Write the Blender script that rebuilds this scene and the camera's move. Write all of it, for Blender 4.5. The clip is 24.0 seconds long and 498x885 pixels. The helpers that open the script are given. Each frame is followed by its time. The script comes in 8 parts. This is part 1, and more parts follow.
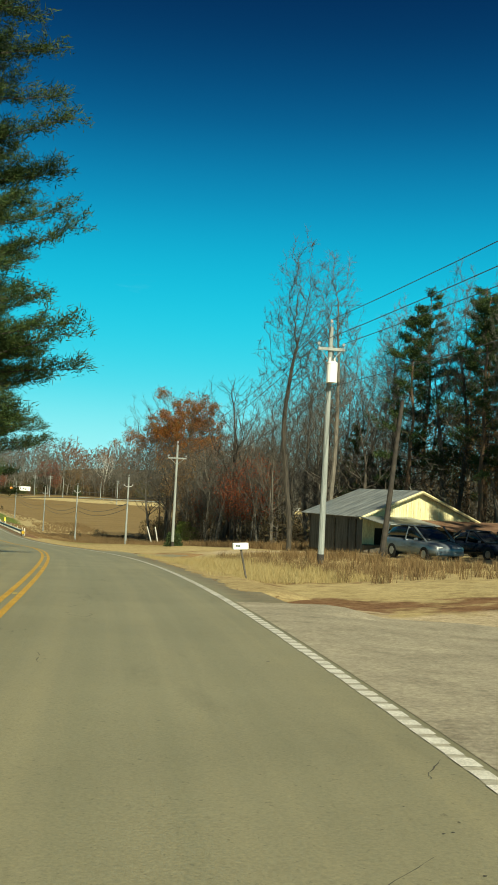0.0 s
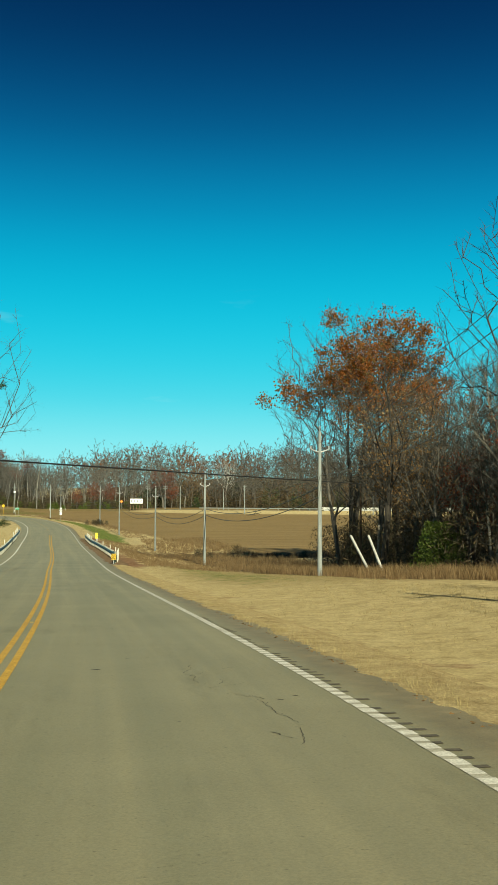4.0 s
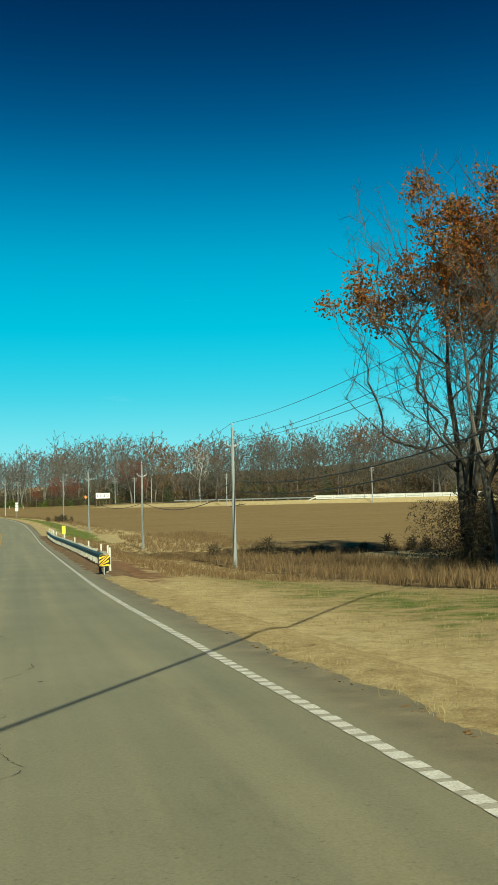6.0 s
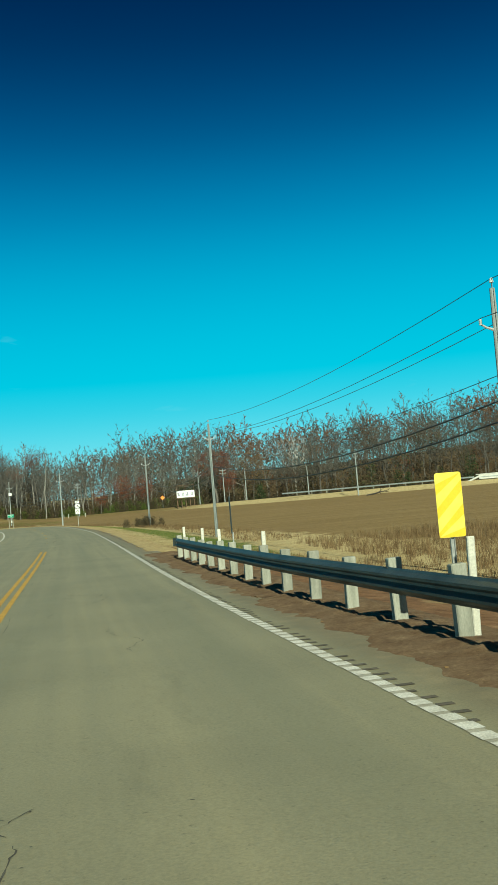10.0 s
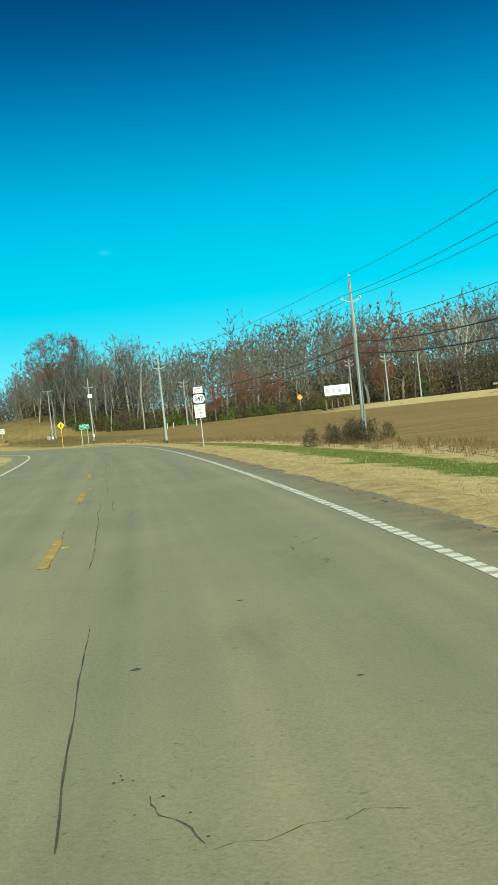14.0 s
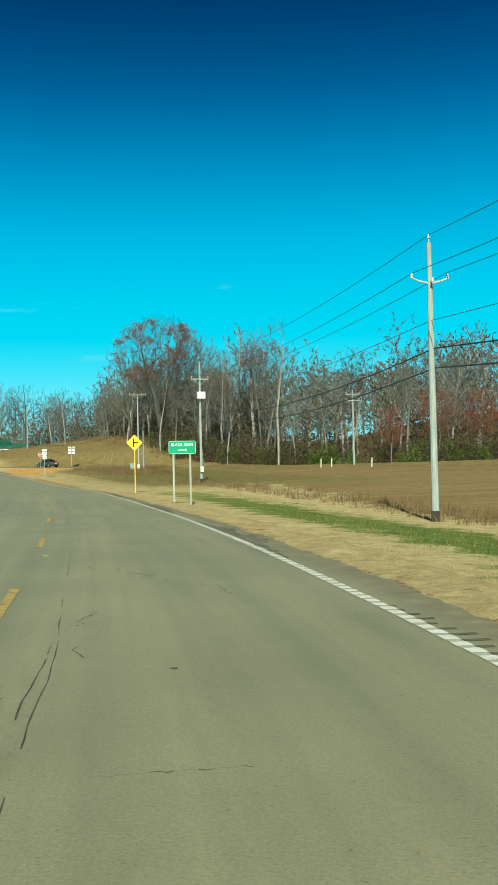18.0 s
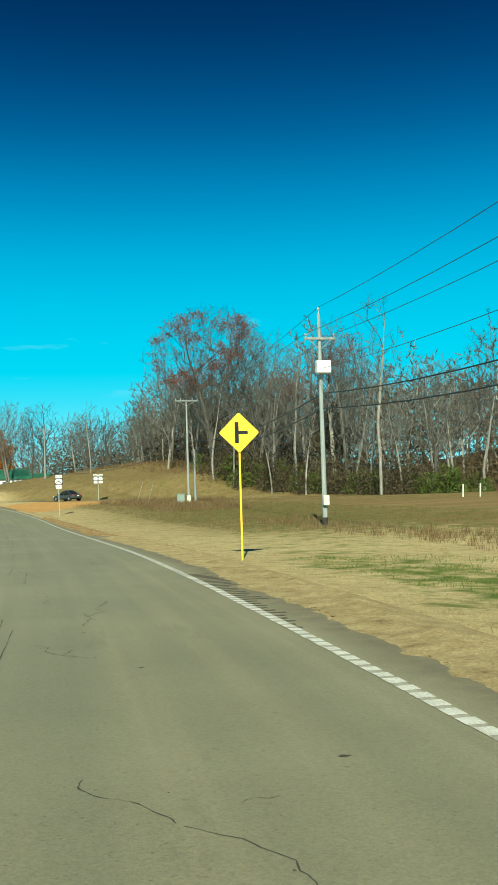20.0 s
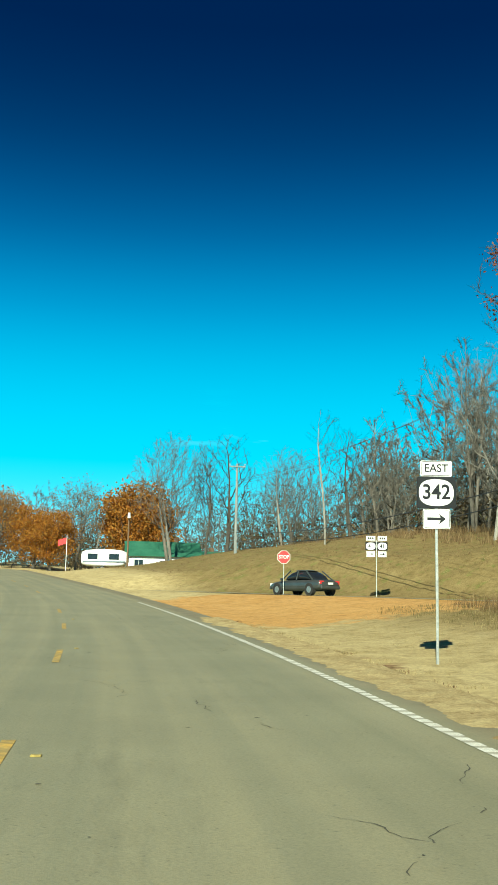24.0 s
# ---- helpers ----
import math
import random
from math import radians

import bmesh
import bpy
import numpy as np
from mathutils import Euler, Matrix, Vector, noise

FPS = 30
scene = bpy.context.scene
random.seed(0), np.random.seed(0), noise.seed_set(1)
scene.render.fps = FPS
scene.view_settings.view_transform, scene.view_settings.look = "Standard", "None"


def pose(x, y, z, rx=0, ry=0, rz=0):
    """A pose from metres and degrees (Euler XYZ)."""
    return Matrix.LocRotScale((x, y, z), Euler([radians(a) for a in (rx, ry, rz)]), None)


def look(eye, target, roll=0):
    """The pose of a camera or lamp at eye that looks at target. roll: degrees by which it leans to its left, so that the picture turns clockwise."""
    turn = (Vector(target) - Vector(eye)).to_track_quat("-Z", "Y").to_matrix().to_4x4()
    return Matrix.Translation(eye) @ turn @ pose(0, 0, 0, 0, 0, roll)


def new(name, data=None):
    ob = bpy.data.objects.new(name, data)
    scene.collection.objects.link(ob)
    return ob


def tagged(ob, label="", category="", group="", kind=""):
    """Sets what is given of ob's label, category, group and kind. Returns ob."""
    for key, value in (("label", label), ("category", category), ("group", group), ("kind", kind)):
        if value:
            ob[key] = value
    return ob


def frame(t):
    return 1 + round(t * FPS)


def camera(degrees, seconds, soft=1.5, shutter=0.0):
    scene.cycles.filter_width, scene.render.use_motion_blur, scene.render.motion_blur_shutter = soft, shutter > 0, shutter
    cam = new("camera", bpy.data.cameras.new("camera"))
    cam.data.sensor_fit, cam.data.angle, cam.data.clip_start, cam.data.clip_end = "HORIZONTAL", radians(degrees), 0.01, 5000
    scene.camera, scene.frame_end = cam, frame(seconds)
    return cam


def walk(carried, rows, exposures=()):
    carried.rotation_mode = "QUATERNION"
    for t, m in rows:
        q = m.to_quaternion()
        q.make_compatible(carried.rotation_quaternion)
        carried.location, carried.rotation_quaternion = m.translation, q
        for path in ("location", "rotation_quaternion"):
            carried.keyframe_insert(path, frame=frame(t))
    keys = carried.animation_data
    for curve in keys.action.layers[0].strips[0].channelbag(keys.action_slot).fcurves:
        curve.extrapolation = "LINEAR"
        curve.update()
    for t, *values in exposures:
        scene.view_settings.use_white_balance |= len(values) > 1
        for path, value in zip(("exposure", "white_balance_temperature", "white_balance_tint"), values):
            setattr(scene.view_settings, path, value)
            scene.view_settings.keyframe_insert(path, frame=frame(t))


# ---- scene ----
cam = camera(27.82, 24.0)
PATH = [
    (0, (-0.509, 0.775, 9.112), (-0.606, 10.762, 9.607), 2.96),
    (0.5, (-1.748, 8.599, 8.936), (-2.018, 18.582, 9.461), 2.84),
    (1, (-2.900, 17.623, 8.638), (-3.508, 27.598, 9.018), 1.88),
    (1.5, (-4.631, 26.303, 8.285), (-4.930, 36.284, 8.832), 0.81),
    (2, (-6.080, 34.751, 7.907), (-6.496, 44.726, 8.466), 1.48),
    (2.5, (-7.963, 43.293, 7.468), (-8.443, 53.267, 8.011), 1.23),
    (3, (-9.787, 51.937, 7.017), (-10.484, 61.902, 7.492), 2.72),
    (3.5, (-11.465, 59.652, 6.601), (-12.427, 69.590, 7.157), 1.50),
    (5.5, (-21.595, 95.837, 4.625), (-23.025, 105.717, 5.210), -0.45),
    (6, (-24.198, 104.350, 4.186), (-25.008, 114.302, 4.726), -1.44),
    (7, (-30.208, 122.841, 3.379), (-31.232, 132.761, 4.106), -0.62),
    (8, (-36.109, 141.329, 2.717), (-37.482, 151.179, 3.755), -5.08),
    (9, (-42.204, 159.952, 2.250), (-43.353, 169.847, 3.121), -2.61),
    (9.5, (-44.498, 167.399, 2.113), (-45.470, 177.331, 2.749), -1.31),
    (10, (-47.581, 177.175, 1.973), (-48.926, 187.066, 2.575), -4.78),
    (10.5, (-50.735, 186.378, 1.875), (-52.306, 196.225, 2.637), -0.84),
    (12.5, (-62.223, 222.056, 1.826), (-64.041, 231.888, 1.948), -6.90),
    (13, (-66.332, 233.646, 1.887), (-68.017, 243.493, 2.338), -3.93),
    (13.5, (-69.524, 242.564, 1.951), (-71.706, 252.321, 2.141), -5.16),
    (14, (-72.583, 251.620, 2.025), (-74.985, 261.325, 1.803), -6.15),
    (14.5, (-76.197, 260.794, 2.106), (-78.877, 270.427, 2.010), -6.84),
    (15, (-79.986, 270.811, 2.196), (-82.493, 280.491, 2.317), -4.89),
    (16, (-87.951, 290.607, 2.357), (-90.547, 300.262, 2.591), -3.04),
    (17, (-95.803, 308.720, 2.459), (-98.951, 318.208, 2.695), -2.40),
    (18, (-103.813, 325.811, 2.497), (-107.176, 335.226, 2.724), -1.19),
    (18.5, (-108.993, 335.824, 2.489), (-112.426, 345.215, 2.589), -1.97),
    (19, (-112.808, 342.666, 2.471), (-116.055, 352.101, 3.126), -0.99),
    (19.5, (-117.776, 351.730, 2.431), (-121.309, 361.075, 2.879), -1.19),
    (21.5, (-139.561, 384.867, 2.224), (-143.376, 394.024, 3.481), -2.23),
    (22, (-144.429, 391.788, 2.194), (-148.446, 400.835, 3.609), -3.43),
    (22.5, (-150.669, 401.200, 2.185), (-154.870, 410.139, 3.746), -1.65),
    (23, (-156.754, 409.454, 2.221), (-160.962, 418.390, 3.777), -2.40),
    (24, (-168.926, 425.815, 2.496), (-173.898, 434.351, 4.048), 1.12),
]
walk(cam, [(t, look(eye, target, roll)) for t, eye, target, roll in PATH], [(0, 0.47, 7200, 2), (3.5, 0.45, 7100, 1), (5.5, 0.32, 6900, 0), (6.5, 0.34, 6600, -3), (8, 0.02, 6500, -4), (9, 0.08, 6400, -5), (10, 0.26, 6350, -6), (12.5, 0.50, 6300, -7), (15, 0.50, 6300, -7), (19.5, 0.50, 6300, -6), (22, 0.68, 6350, -4), (24, 0.74, 6350, -4)])

# world: clear autumn noon sky that deepens quickly with height
world = bpy.data.worlds.new("sky_world")
scene.world = world
world.use_nodes = True
wn, wl = world.node_tree.nodes, world.node_tree.links
wn.clear()
SUN_EL, SUN_AZ = radians(33), radians(160)
sky = wn.new("ShaderNodeTexSky")
sky.sky_type, sky.sun_disc = "NISHITA", False
sky.sun_elevation, sky.sun_rotation = SUN_EL, SUN_AZ
sky.air_density, sky.dust_density, sky.ozone_density = 1.0, 0.3, 3.0
wtc = wn.new("ShaderNodeTexCoord")
wsep = wn.new("ShaderNodeSeparateXYZ")
wl.new(wtc.outputs["Generated"], wsep.inputs[0])
wramp = wn.new("ShaderNodeValToRGB")
wr = wramp.color_ramp
wr.interpolation = "B_SPLINE"
SKY = [(0.0, (0.38, 0.82, 0.91)), (0.05, (0.23, 0.76, 0.90)), (0.10, (0.05, 0.62, 0.83)), (0.16, (0.006, 0.53, 0.78)),
       (0.22, (0.0, 0.405, 0.675)), (0.28, (0.0, 0.238, 0.505)), (0.35, (0.0, 0.088, 0.265)), (0.43, (0.0, 0.027, 0.110)),
       (0.52, (0.0, 0.010, 0.058)), (1.0, (0.0, 0.006, 0.04))]
for i, (p, c) in enumerate(SKY):
    e = wr.elements[i] if i < 2 else wr.elements.new(p)
    e.position, e.color = p, (*c, 1)
wr.elements[len(SKY) - 1].position = 1.0
wl.new(wsep.outputs["Z"], wramp.inputs[0])
# a few thin wisps of cloud low over the trees
wmap = wn.new("ShaderNodeMapping")
wmap.inputs["Scale"].default_value = (3, 3, 14)
wl.new(wtc.outputs["Generated"], wmap.inputs[0])
wnoi = wn.new("ShaderNodeTexNoise")
wnoi.inputs["Scale"].default_value, wnoi.inputs["Detail"].default_value = 3.0, 5
wl.new(wmap.outputs[0], wnoi.inputs["Vector"])
wcl = wn.new("ShaderNodeValToRGB")
wcl.color_ramp.elements[0].position, wcl.color_ramp.elements[1].position = 0.66, 0.80
wcl.color_ramp.elements[1].color = (0.16, 0.16, 0.16, 1)
wl.new(wnoi.outputs["Fac"], wcl.inputs[0])
wband = wn.new("ShaderNodeValToRGB")
for i, (p, v) in enumerate([(0.04, 0), (0.09, 1), (0.16, 1), (0.22, 0)]):
    e = wband.color_ramp.elements[i] if i < 2 else wband.color_ramp.elements.new(p)
    e.position, e.color = p, (v, v, v, 1)
wl.new(wsep.outputs["Z"], wband.inputs[0])
wm = wn.new("ShaderNodeMath")
wm.operation = "MULTIPLY"
wl.new(wcl.outputs[0], wm.inputs[0]), wl.new(wband.outputs[0], wm.inputs[1])
wmixc = wn.new("ShaderNodeMixRGB")
wmixc.inputs[2].default_value = (0.55, 0.80, 0.86, 1)
wl.new(wm.outputs[0], wmixc.inputs[0]), wl.new(wramp.outputs[0], wmixc.inputs[1])
wsc = wn.new("ShaderNodeMixRGB")
wsc.blend_type, wsc.inputs[0].default_value = "MULTIPLY", 1.0
wsc.inputs[2].default_value = (0.10, 0.10, 0.10, 1)
wl.new(sky.outputs[0], wsc.inputs[1])
wmix = wn.new("ShaderNodeMixRGB")
wmix.inputs[0].default_value = 0.995
wl.new(wsc.outputs[0], wmix.inputs[1]), wl.new(wmixc.outputs[0], wmix.inputs[2])
wbg = wn.new("ShaderNodeBackground")
wbg.inputs["Strength"].default_value = 0.83
wl.new(wmix.outputs[0], wbg.inputs[0])
wout = wn.new("ShaderNodeOutputWorld")
wl.new(wbg.outputs[0], wout.inputs[0])

sun = new("sun", bpy.data.lights.new("sun", "SUN"))
sun.data.energy, sun.data.angle, sun.data.color = 5.0, radians(0.53), (1.0, 0.95, 0.76)
SUN_DIR = Vector((math.sin(SUN_AZ) * math.cos(SUN_EL), math.cos(SUN_AZ) * math.cos(SUN_EL), math.sin(SUN_EL)))
sun.matrix_world = look(SUN_DIR * 300, (0, 0, 0))


# ---- materials ----
def shader(name, rough=0.8, metal=0.0):
    m = bpy.data.materials.new(name)
    m.use_nodes = True
    b = m.node_tree.nodes["Principled BSDF"]
    b.inputs["Roughness"].default_value, b.inputs["Metallic"].default_value = rough, metal
    return m, m.node_tree.nodes, m.node_tree.links, b


def noise_ramp(n, l, scale, stops, detail=4, vec=None, rough=0.6):
    t = n.new("ShaderNodeTexNoise")
    t.inputs["Scale"].default_value, t.inputs["Detail"].default_value, t.inputs["Roughness"].default_value = scale, detail, rough
    if vec is not None:
        l.new(vec, t.inputs["Vector"])
    r = n.new("ShaderNodeValToRGB")
    for i, (p, c) in enumerate(stops):
        e = r.color_ramp.elements[i] if i < 2 else r.color_ramp.elements.new(p)
        e.position, e.color = p, (*c, 1)
    l.new(t.outputs["Fac"], r.inputs[0])
    return r.outputs[0], t.outputs["Fac"]


def mixed(n, l, a, b, fac, mode="MIX"):
    x = n.new("ShaderNodeMixRGB")
    x.blend_type = mode
    for k, v in ((0, fac), (1, a), (2, b)):
        if isinstance(v, (int, float)):
            x.inputs[k].default_value = v
        elif isinstance(v, tuple):
            x.inputs[k].default_value = (*v, 1)
        else:
            l.new(v, x.inputs[k])
    return x.outputs[0]


def bumped(n, l, b, height, strength=0.3, dist=0.02):
    u = n.new("ShaderNodeBump")
    u.inputs["Strength"].default_value, u.inputs["Distance"].default_value = strength, dist
    l.new(height, u.inputs["Height"])
    l.new(u.outputs[0], b.inputs["Normal"])


def surface(name, c1, c2, scale=4.0, rough=0.8, metal=0.0, fine=40.0, fine_amt=0.25, bump=0.2, spread=0.0, stretch=None, spec=None):
    """Two tones blended by a broad noise, broken by a fine one; spread varies it from object to object."""
    m, n, l, b = shader(name, rough, metal)
    tc = n.new("ShaderNodeTexCoord")
    vec = tc.outputs["Object"]
    if stretch:
        mp = n.new("ShaderNodeMapping")
        mp.inputs["Scale"].default_value = stretch
        l.new(vec, mp.inputs[0])
        vec = mp.outputs[0]
    big, _ = noise_ramp(n, l, scale, [(0.35, c1), (0.65, c2)], vec=vec)
    grey, h = noise_ramp(n, l, fine, [(0.3, (1 - fine_amt,) * 3), (0.7, (1 + fine_amt * 0.4,) * 3)], vec=vec)
    col = mixed(n, l, big, grey, 1.0, "MULTIPLY")
    if spread:
        oi = n.new("ShaderNodeObjectInfo")
        hs = n.new("ShaderNodeHueSaturation")
        mr = n.new("ShaderNodeMapRange")
        mr.inputs["To Min"].default_value, mr.inputs["To Max"].default_value = 1 - spread, 1 + spread
        l.new(oi.outputs["Random"], mr.inputs["Value"])
        l.new(mr.outputs[0], hs.inputs["Value"])
        l.new(col, hs.inputs["Color"])
        col = hs.outputs[0]
    l.new(col, b.inputs["Base Color"])
    if spec is not None:
        b.inputs["Specular IOR Level"].default_value = spec
    if bump:
        bumped(n, l, b, h, bump)
    return m


def leafy(name, stops, rough=0.7, through_light=0.3):
    """Leaf colours that change from leaf to leaf."""
    m, n, l, b = shader(name, rough)
    g = n.new("ShaderNodeNewGeometry")
    r = n.new("ShaderNodeValToRGB")
    for i, (p, c) in enumerate(stops):
        e = r.color_ramp.elements[i] if i < 2 else r.color_ramp.elements.new(p)
        e.position, e.color = p, (*c, 1)
    l.new(g.outputs["Random Per Island"], r.inputs[0])
    l.new(r.outputs[0], b.inputs["Base Color"])
    b.inputs["Specular IOR Level"].default_value = 0.2
    if through_light:
        tr = n.new("ShaderNodeBsdfTranslucent")
        l.new(r.outputs[0], tr.inputs[0])
        mx = n.new("ShaderNodeMixShader")
        mx.inputs[0].default_value = through_light
        out = n["Material Output"]
        l.new(b.outputs[0], mx.inputs[1]), l.new(tr.outputs[0], mx.inputs[2])
        l.new(mx.outputs[0], out.inputs[0])
    return m


def asphalt():
    m, n, l, b = shader("worn_asphalt", 0.66)
    b.inputs["Specular IOR Level"].default_value = 0.42
    tc = n.new("ShaderNodeTexCoord")
    uv = n.new("ShaderNodeUVMap")
    uv.uv_map = "road"
    # chippings, pale stones and dark pits
    grain, gh = noise_ramp(n, l, 46, [(0.25, (0.66, 0.66, 0.65)), (0.5, (0.97, 0.97, 0.96)), (0.78, (1.26, 1.24, 1.19))], detail=6, vec=tc.outputs["Object"], rough=0.78)
    pits, _ = noise_ramp(n, l, 21, [(0.28, (0.62, 0.62, 0.60)), (0.37, (1, 1, 1))], detail=3, vec=tc.outputs["Object"], rough=0.7)
    broad, _ = noise_ramp(n, l, 0.35, [(0.3, (0.232, 0.217, 0.138)), (0.7, (0.282, 0.261, 0.166))], detail=5, vec=tc.outputs["Object"])
    # long pale wheel tracks and darker lanes of oil
    mp = n.new("ShaderNodeMapping")
    mp.inputs["Scale"].default_value = (1.1, 0.016, 1)
    l.new(uv.outputs[0], mp.inputs[0])
    streak, _ = noise_ramp(n, l, 1.5, [(0.3, (0.86, 0.885, 0.88)), (0.5, (0.98, 0.98, 0.98)), (0.7, (1.15, 1.12, 1.08))], detail=3, vec=mp.outputs[0])
    # faint worn patches drawn out along the lane
    mp2 = n.new("ShaderNodeMapping")
    mp2.inputs["Scale"].default_value = (0.9, 0.16, 1)
    l.new(uv.outputs[0], mp2.inputs[0])
    spill, sf = noise_ramp(n, l, 1.1, [(0.57, (1, 1, 1)), (0.74, (0.74, 0.75, 0.75))], detail=8, vec=mp2.outputs[0], rough=0.72)
    c = mixed(n, l, broad, grain, 1.0, "MULTIPLY")
    c = mixed(n, l, c, pits, 1.0, "MULTIPLY")
    c = mixed(n, l, c, streak, 1.0, "MULTIPLY")
    c = mixed(n, l, c, spill, 1.0, "MULTIPLY")
    # the strip beyond the edge line is older and coarser
    sx = n.new("ShaderNodeSeparateXYZ")
    l.new(uv.outputs[0], sx.inputs[0])
    mr = n.new("ShaderNodeMapRange")
    mr.inputs["From Min"].default_value, mr.inputs["From Max"].default_value = 3.9, 4.3
    l.new(sx.outputs["X"], mr.inputs["Value"])
    shoulder, _ = noise_ramp(n, l, 2.2, [(0.3, (0.165, 0.143, 0.09)), (0.55, (0.225, 0.19, 0.115)), (0.75, (0.31, 0.255, 0.155))], detail=8, vec=tc.outputs["Object"])
    c = mixed(n, l, c, mixed(n, l, shoulder, grain, 1.0, "MULTIPLY"), mr.outputs[0])
    l.new(c, b.inputs["Base Color"])
    bumped(n, l, b, gh, 0.4, 0.012)
    return m


def earth(name, stops, scale=1.6, fine=22):
    """Loose earth: blotches of several tones, broken by crumbs."""
    m, n, l, b = shader(name, 0.95)
    b.inputs["Specular IOR Level"].default_value = 0.1
    v = n.new("ShaderNodeTexCoord").outputs["Object"]
    big, _ = noise_ramp(n, l, scale, stops, detail=9, vec=v, rough=0.74)
    crumb, h = noise_ramp(n, l, fine, [(0.3, (0.6, 0.6, 0.6)), (0.7, (1.2, 1.2, 1.2))], detail=6, vec=v, rough=0.75)
    l.new(mixed(n, l, big, crumb, 1.0, "MULTIPLY"), b.inputs["Base Color"])
    bumped(n, l, b, h, 0.7, 0.04)
    return m


def land():
    """Bare soil, dry grass, green grass and red dirt, laid out by the zone weights on the sheet."""
    m, n, l, b = shader("land", 0.95)
    b.inputs["Specular IOR Level"].default_value = 0.1
    tc = n.new("ShaderNodeTexCoord")
    v = tc.outputs["Object"]
    at = n.new("ShaderNodeVertexColor")
    at.layer_name = "zone"
    sp = n.new("ShaderNodeSeparateColor")
    l.new(at.outputs["Color"], sp.inputs[0])
    at2 = n.new("ShaderNodeVertexColor")
    at2.layer_name = "zone_b"
    sp2 = n.new("ShaderNodeSeparateColor")
    l.new(at2.outputs["Color"], sp2.inputs[0])
    edge, _ = noise_ramp(n, l, 1.1, [(0.25, (0, 0, 0)), (0.75, (1, 1, 1))], detail=7, vec=v)

    def weight(out):
        a = n.new("ShaderNodeMath")
        a.operation = "ADD"
        l.new(out, a.inputs[0])
        l.new(edge, a.inputs[1])
        r = n.new("ShaderNodeMapRange")
        r.inputs["From Min"].default_value, r.inputs["From Max"].default_value = 0.82, 1.18
        l.new(a.outputs[0], r.inputs["Value"])
        return r.outputs[0]
    dry, h1 = noise_ramp(n, l, 0.9, [(0.25, (0.39, 0.30, 0.142)), (0.5, (0.52, 0.412, 0.21)), (0.75, (0.61, 0.50, 0.275))], detail=9, vec=v, rough=0.72)
    soil_map = n.new("ShaderNodeMapping")
    soil_map.inputs["Rotation"].default_value = (0, 0, radians(-12))
    soil_map.inputs["Scale"].default_value = (0.06, 0.9, 1)
    l.new(v, soil_map.inputs[0])
    soil, h2 = noise_ramp(n, l, 0.8, [(0.3, (0.205, 0.135, 0.058)), (0.5, (0.265, 0.182, 0.08)), (0.72, (0.325, 0.24, 0.115))], detail=8, vec=soil_map.outputs[0], rough=0.7)
    green, _ = noise_ramp(n, l, 0.8, [(0.3, (0.085, 0.135, 0.026)), (0.55, (0.15, 0.19, 0.045)), (0.8, (0.29, 0.25, 0.10))], detail=8, vec=v, rough=0.7)
    red, _ = noise_ramp(n, l, 1.3, [(0.25, (0.155, 0.085, 0.05)), (0.55, (0.26, 0.145, 0.075)), (0.8, (0.34, 0.24, 0.14))], detail=9, vec=v, rough=0.7)
    orange, _ = noise_ramp(n, l, 0.5, [(0.3, (0.50, 0.27, 0.085)), (0.7, (0.60, 0.36, 0.14))], detail=8, vec=v, rough=0.7)
    brush, _ = noise_ramp(n, l, 1.2, [(0.3, (0.075, 0.05, 0.026)), (0.7, (0.17, 0.115, 0.055))], detail=9, vec=v, rough=0.7)
    gravel, gh = noise_ramp(n, l, 9, [(0.3, (0.42, 0.335, 0.21)), (0.7, (0.70, 0.58, 0.40))], detail=8, vec=v, rough=0.8)
    olive, _ = noise_ramp(n, l, 0.7, [(0.25, (0.15, 0.11, 0.045)), (0.5, (0.22, 0.16, 0.066)), (0.78, (0.31, 0.235, 0.105))], detail=9, vec=v, rough=0.72)
    dry = mixed(n, l, dry, olive, at.outputs["Alpha"])
    c = mixed(n, l, dry, soil, weight(sp.outputs["Red"]))
    c = mixed(n, l, c, green, weight(sp.outputs["Green"]))
    c = mixed(n, l, c, red, weight(sp.outputs["Blue"]))
    c = mixed(n, l, c, orange, weight(sp2.outputs["Red"]))
    c = mixed(n, l, c, brush, weight(sp2.outputs["Green"]))
    c = mixed(n, l, c, gravel, weight(sp2.outputs["Blue"]))
    fine, fh = noise_ramp(n, l, 14, [(0.3, (0.62, 0.62, 0.62)), (0.7, (1.2, 1.2, 1.2))], detail=8, vec=v, rough=0.75)
    c = mixed(n, l, c, fine, 1.0, "MULTIPLY")
    tuft, _ = noise_ramp(n, l, 2.6, [(0.32, (0.70, 0.68, 0.64)), (0.5, (1, 1, 1)), (0.75, (1.12, 1.12, 1.12))], detail=5, vec=v, rough=0.7)
    c = mixed(n, l, c, tuft, 1.0, "MULTIPLY")
    l.new(c, b.inputs["Base Color"])
    bumped(n, l, b, fh, 0.6, 0.06)
    return m


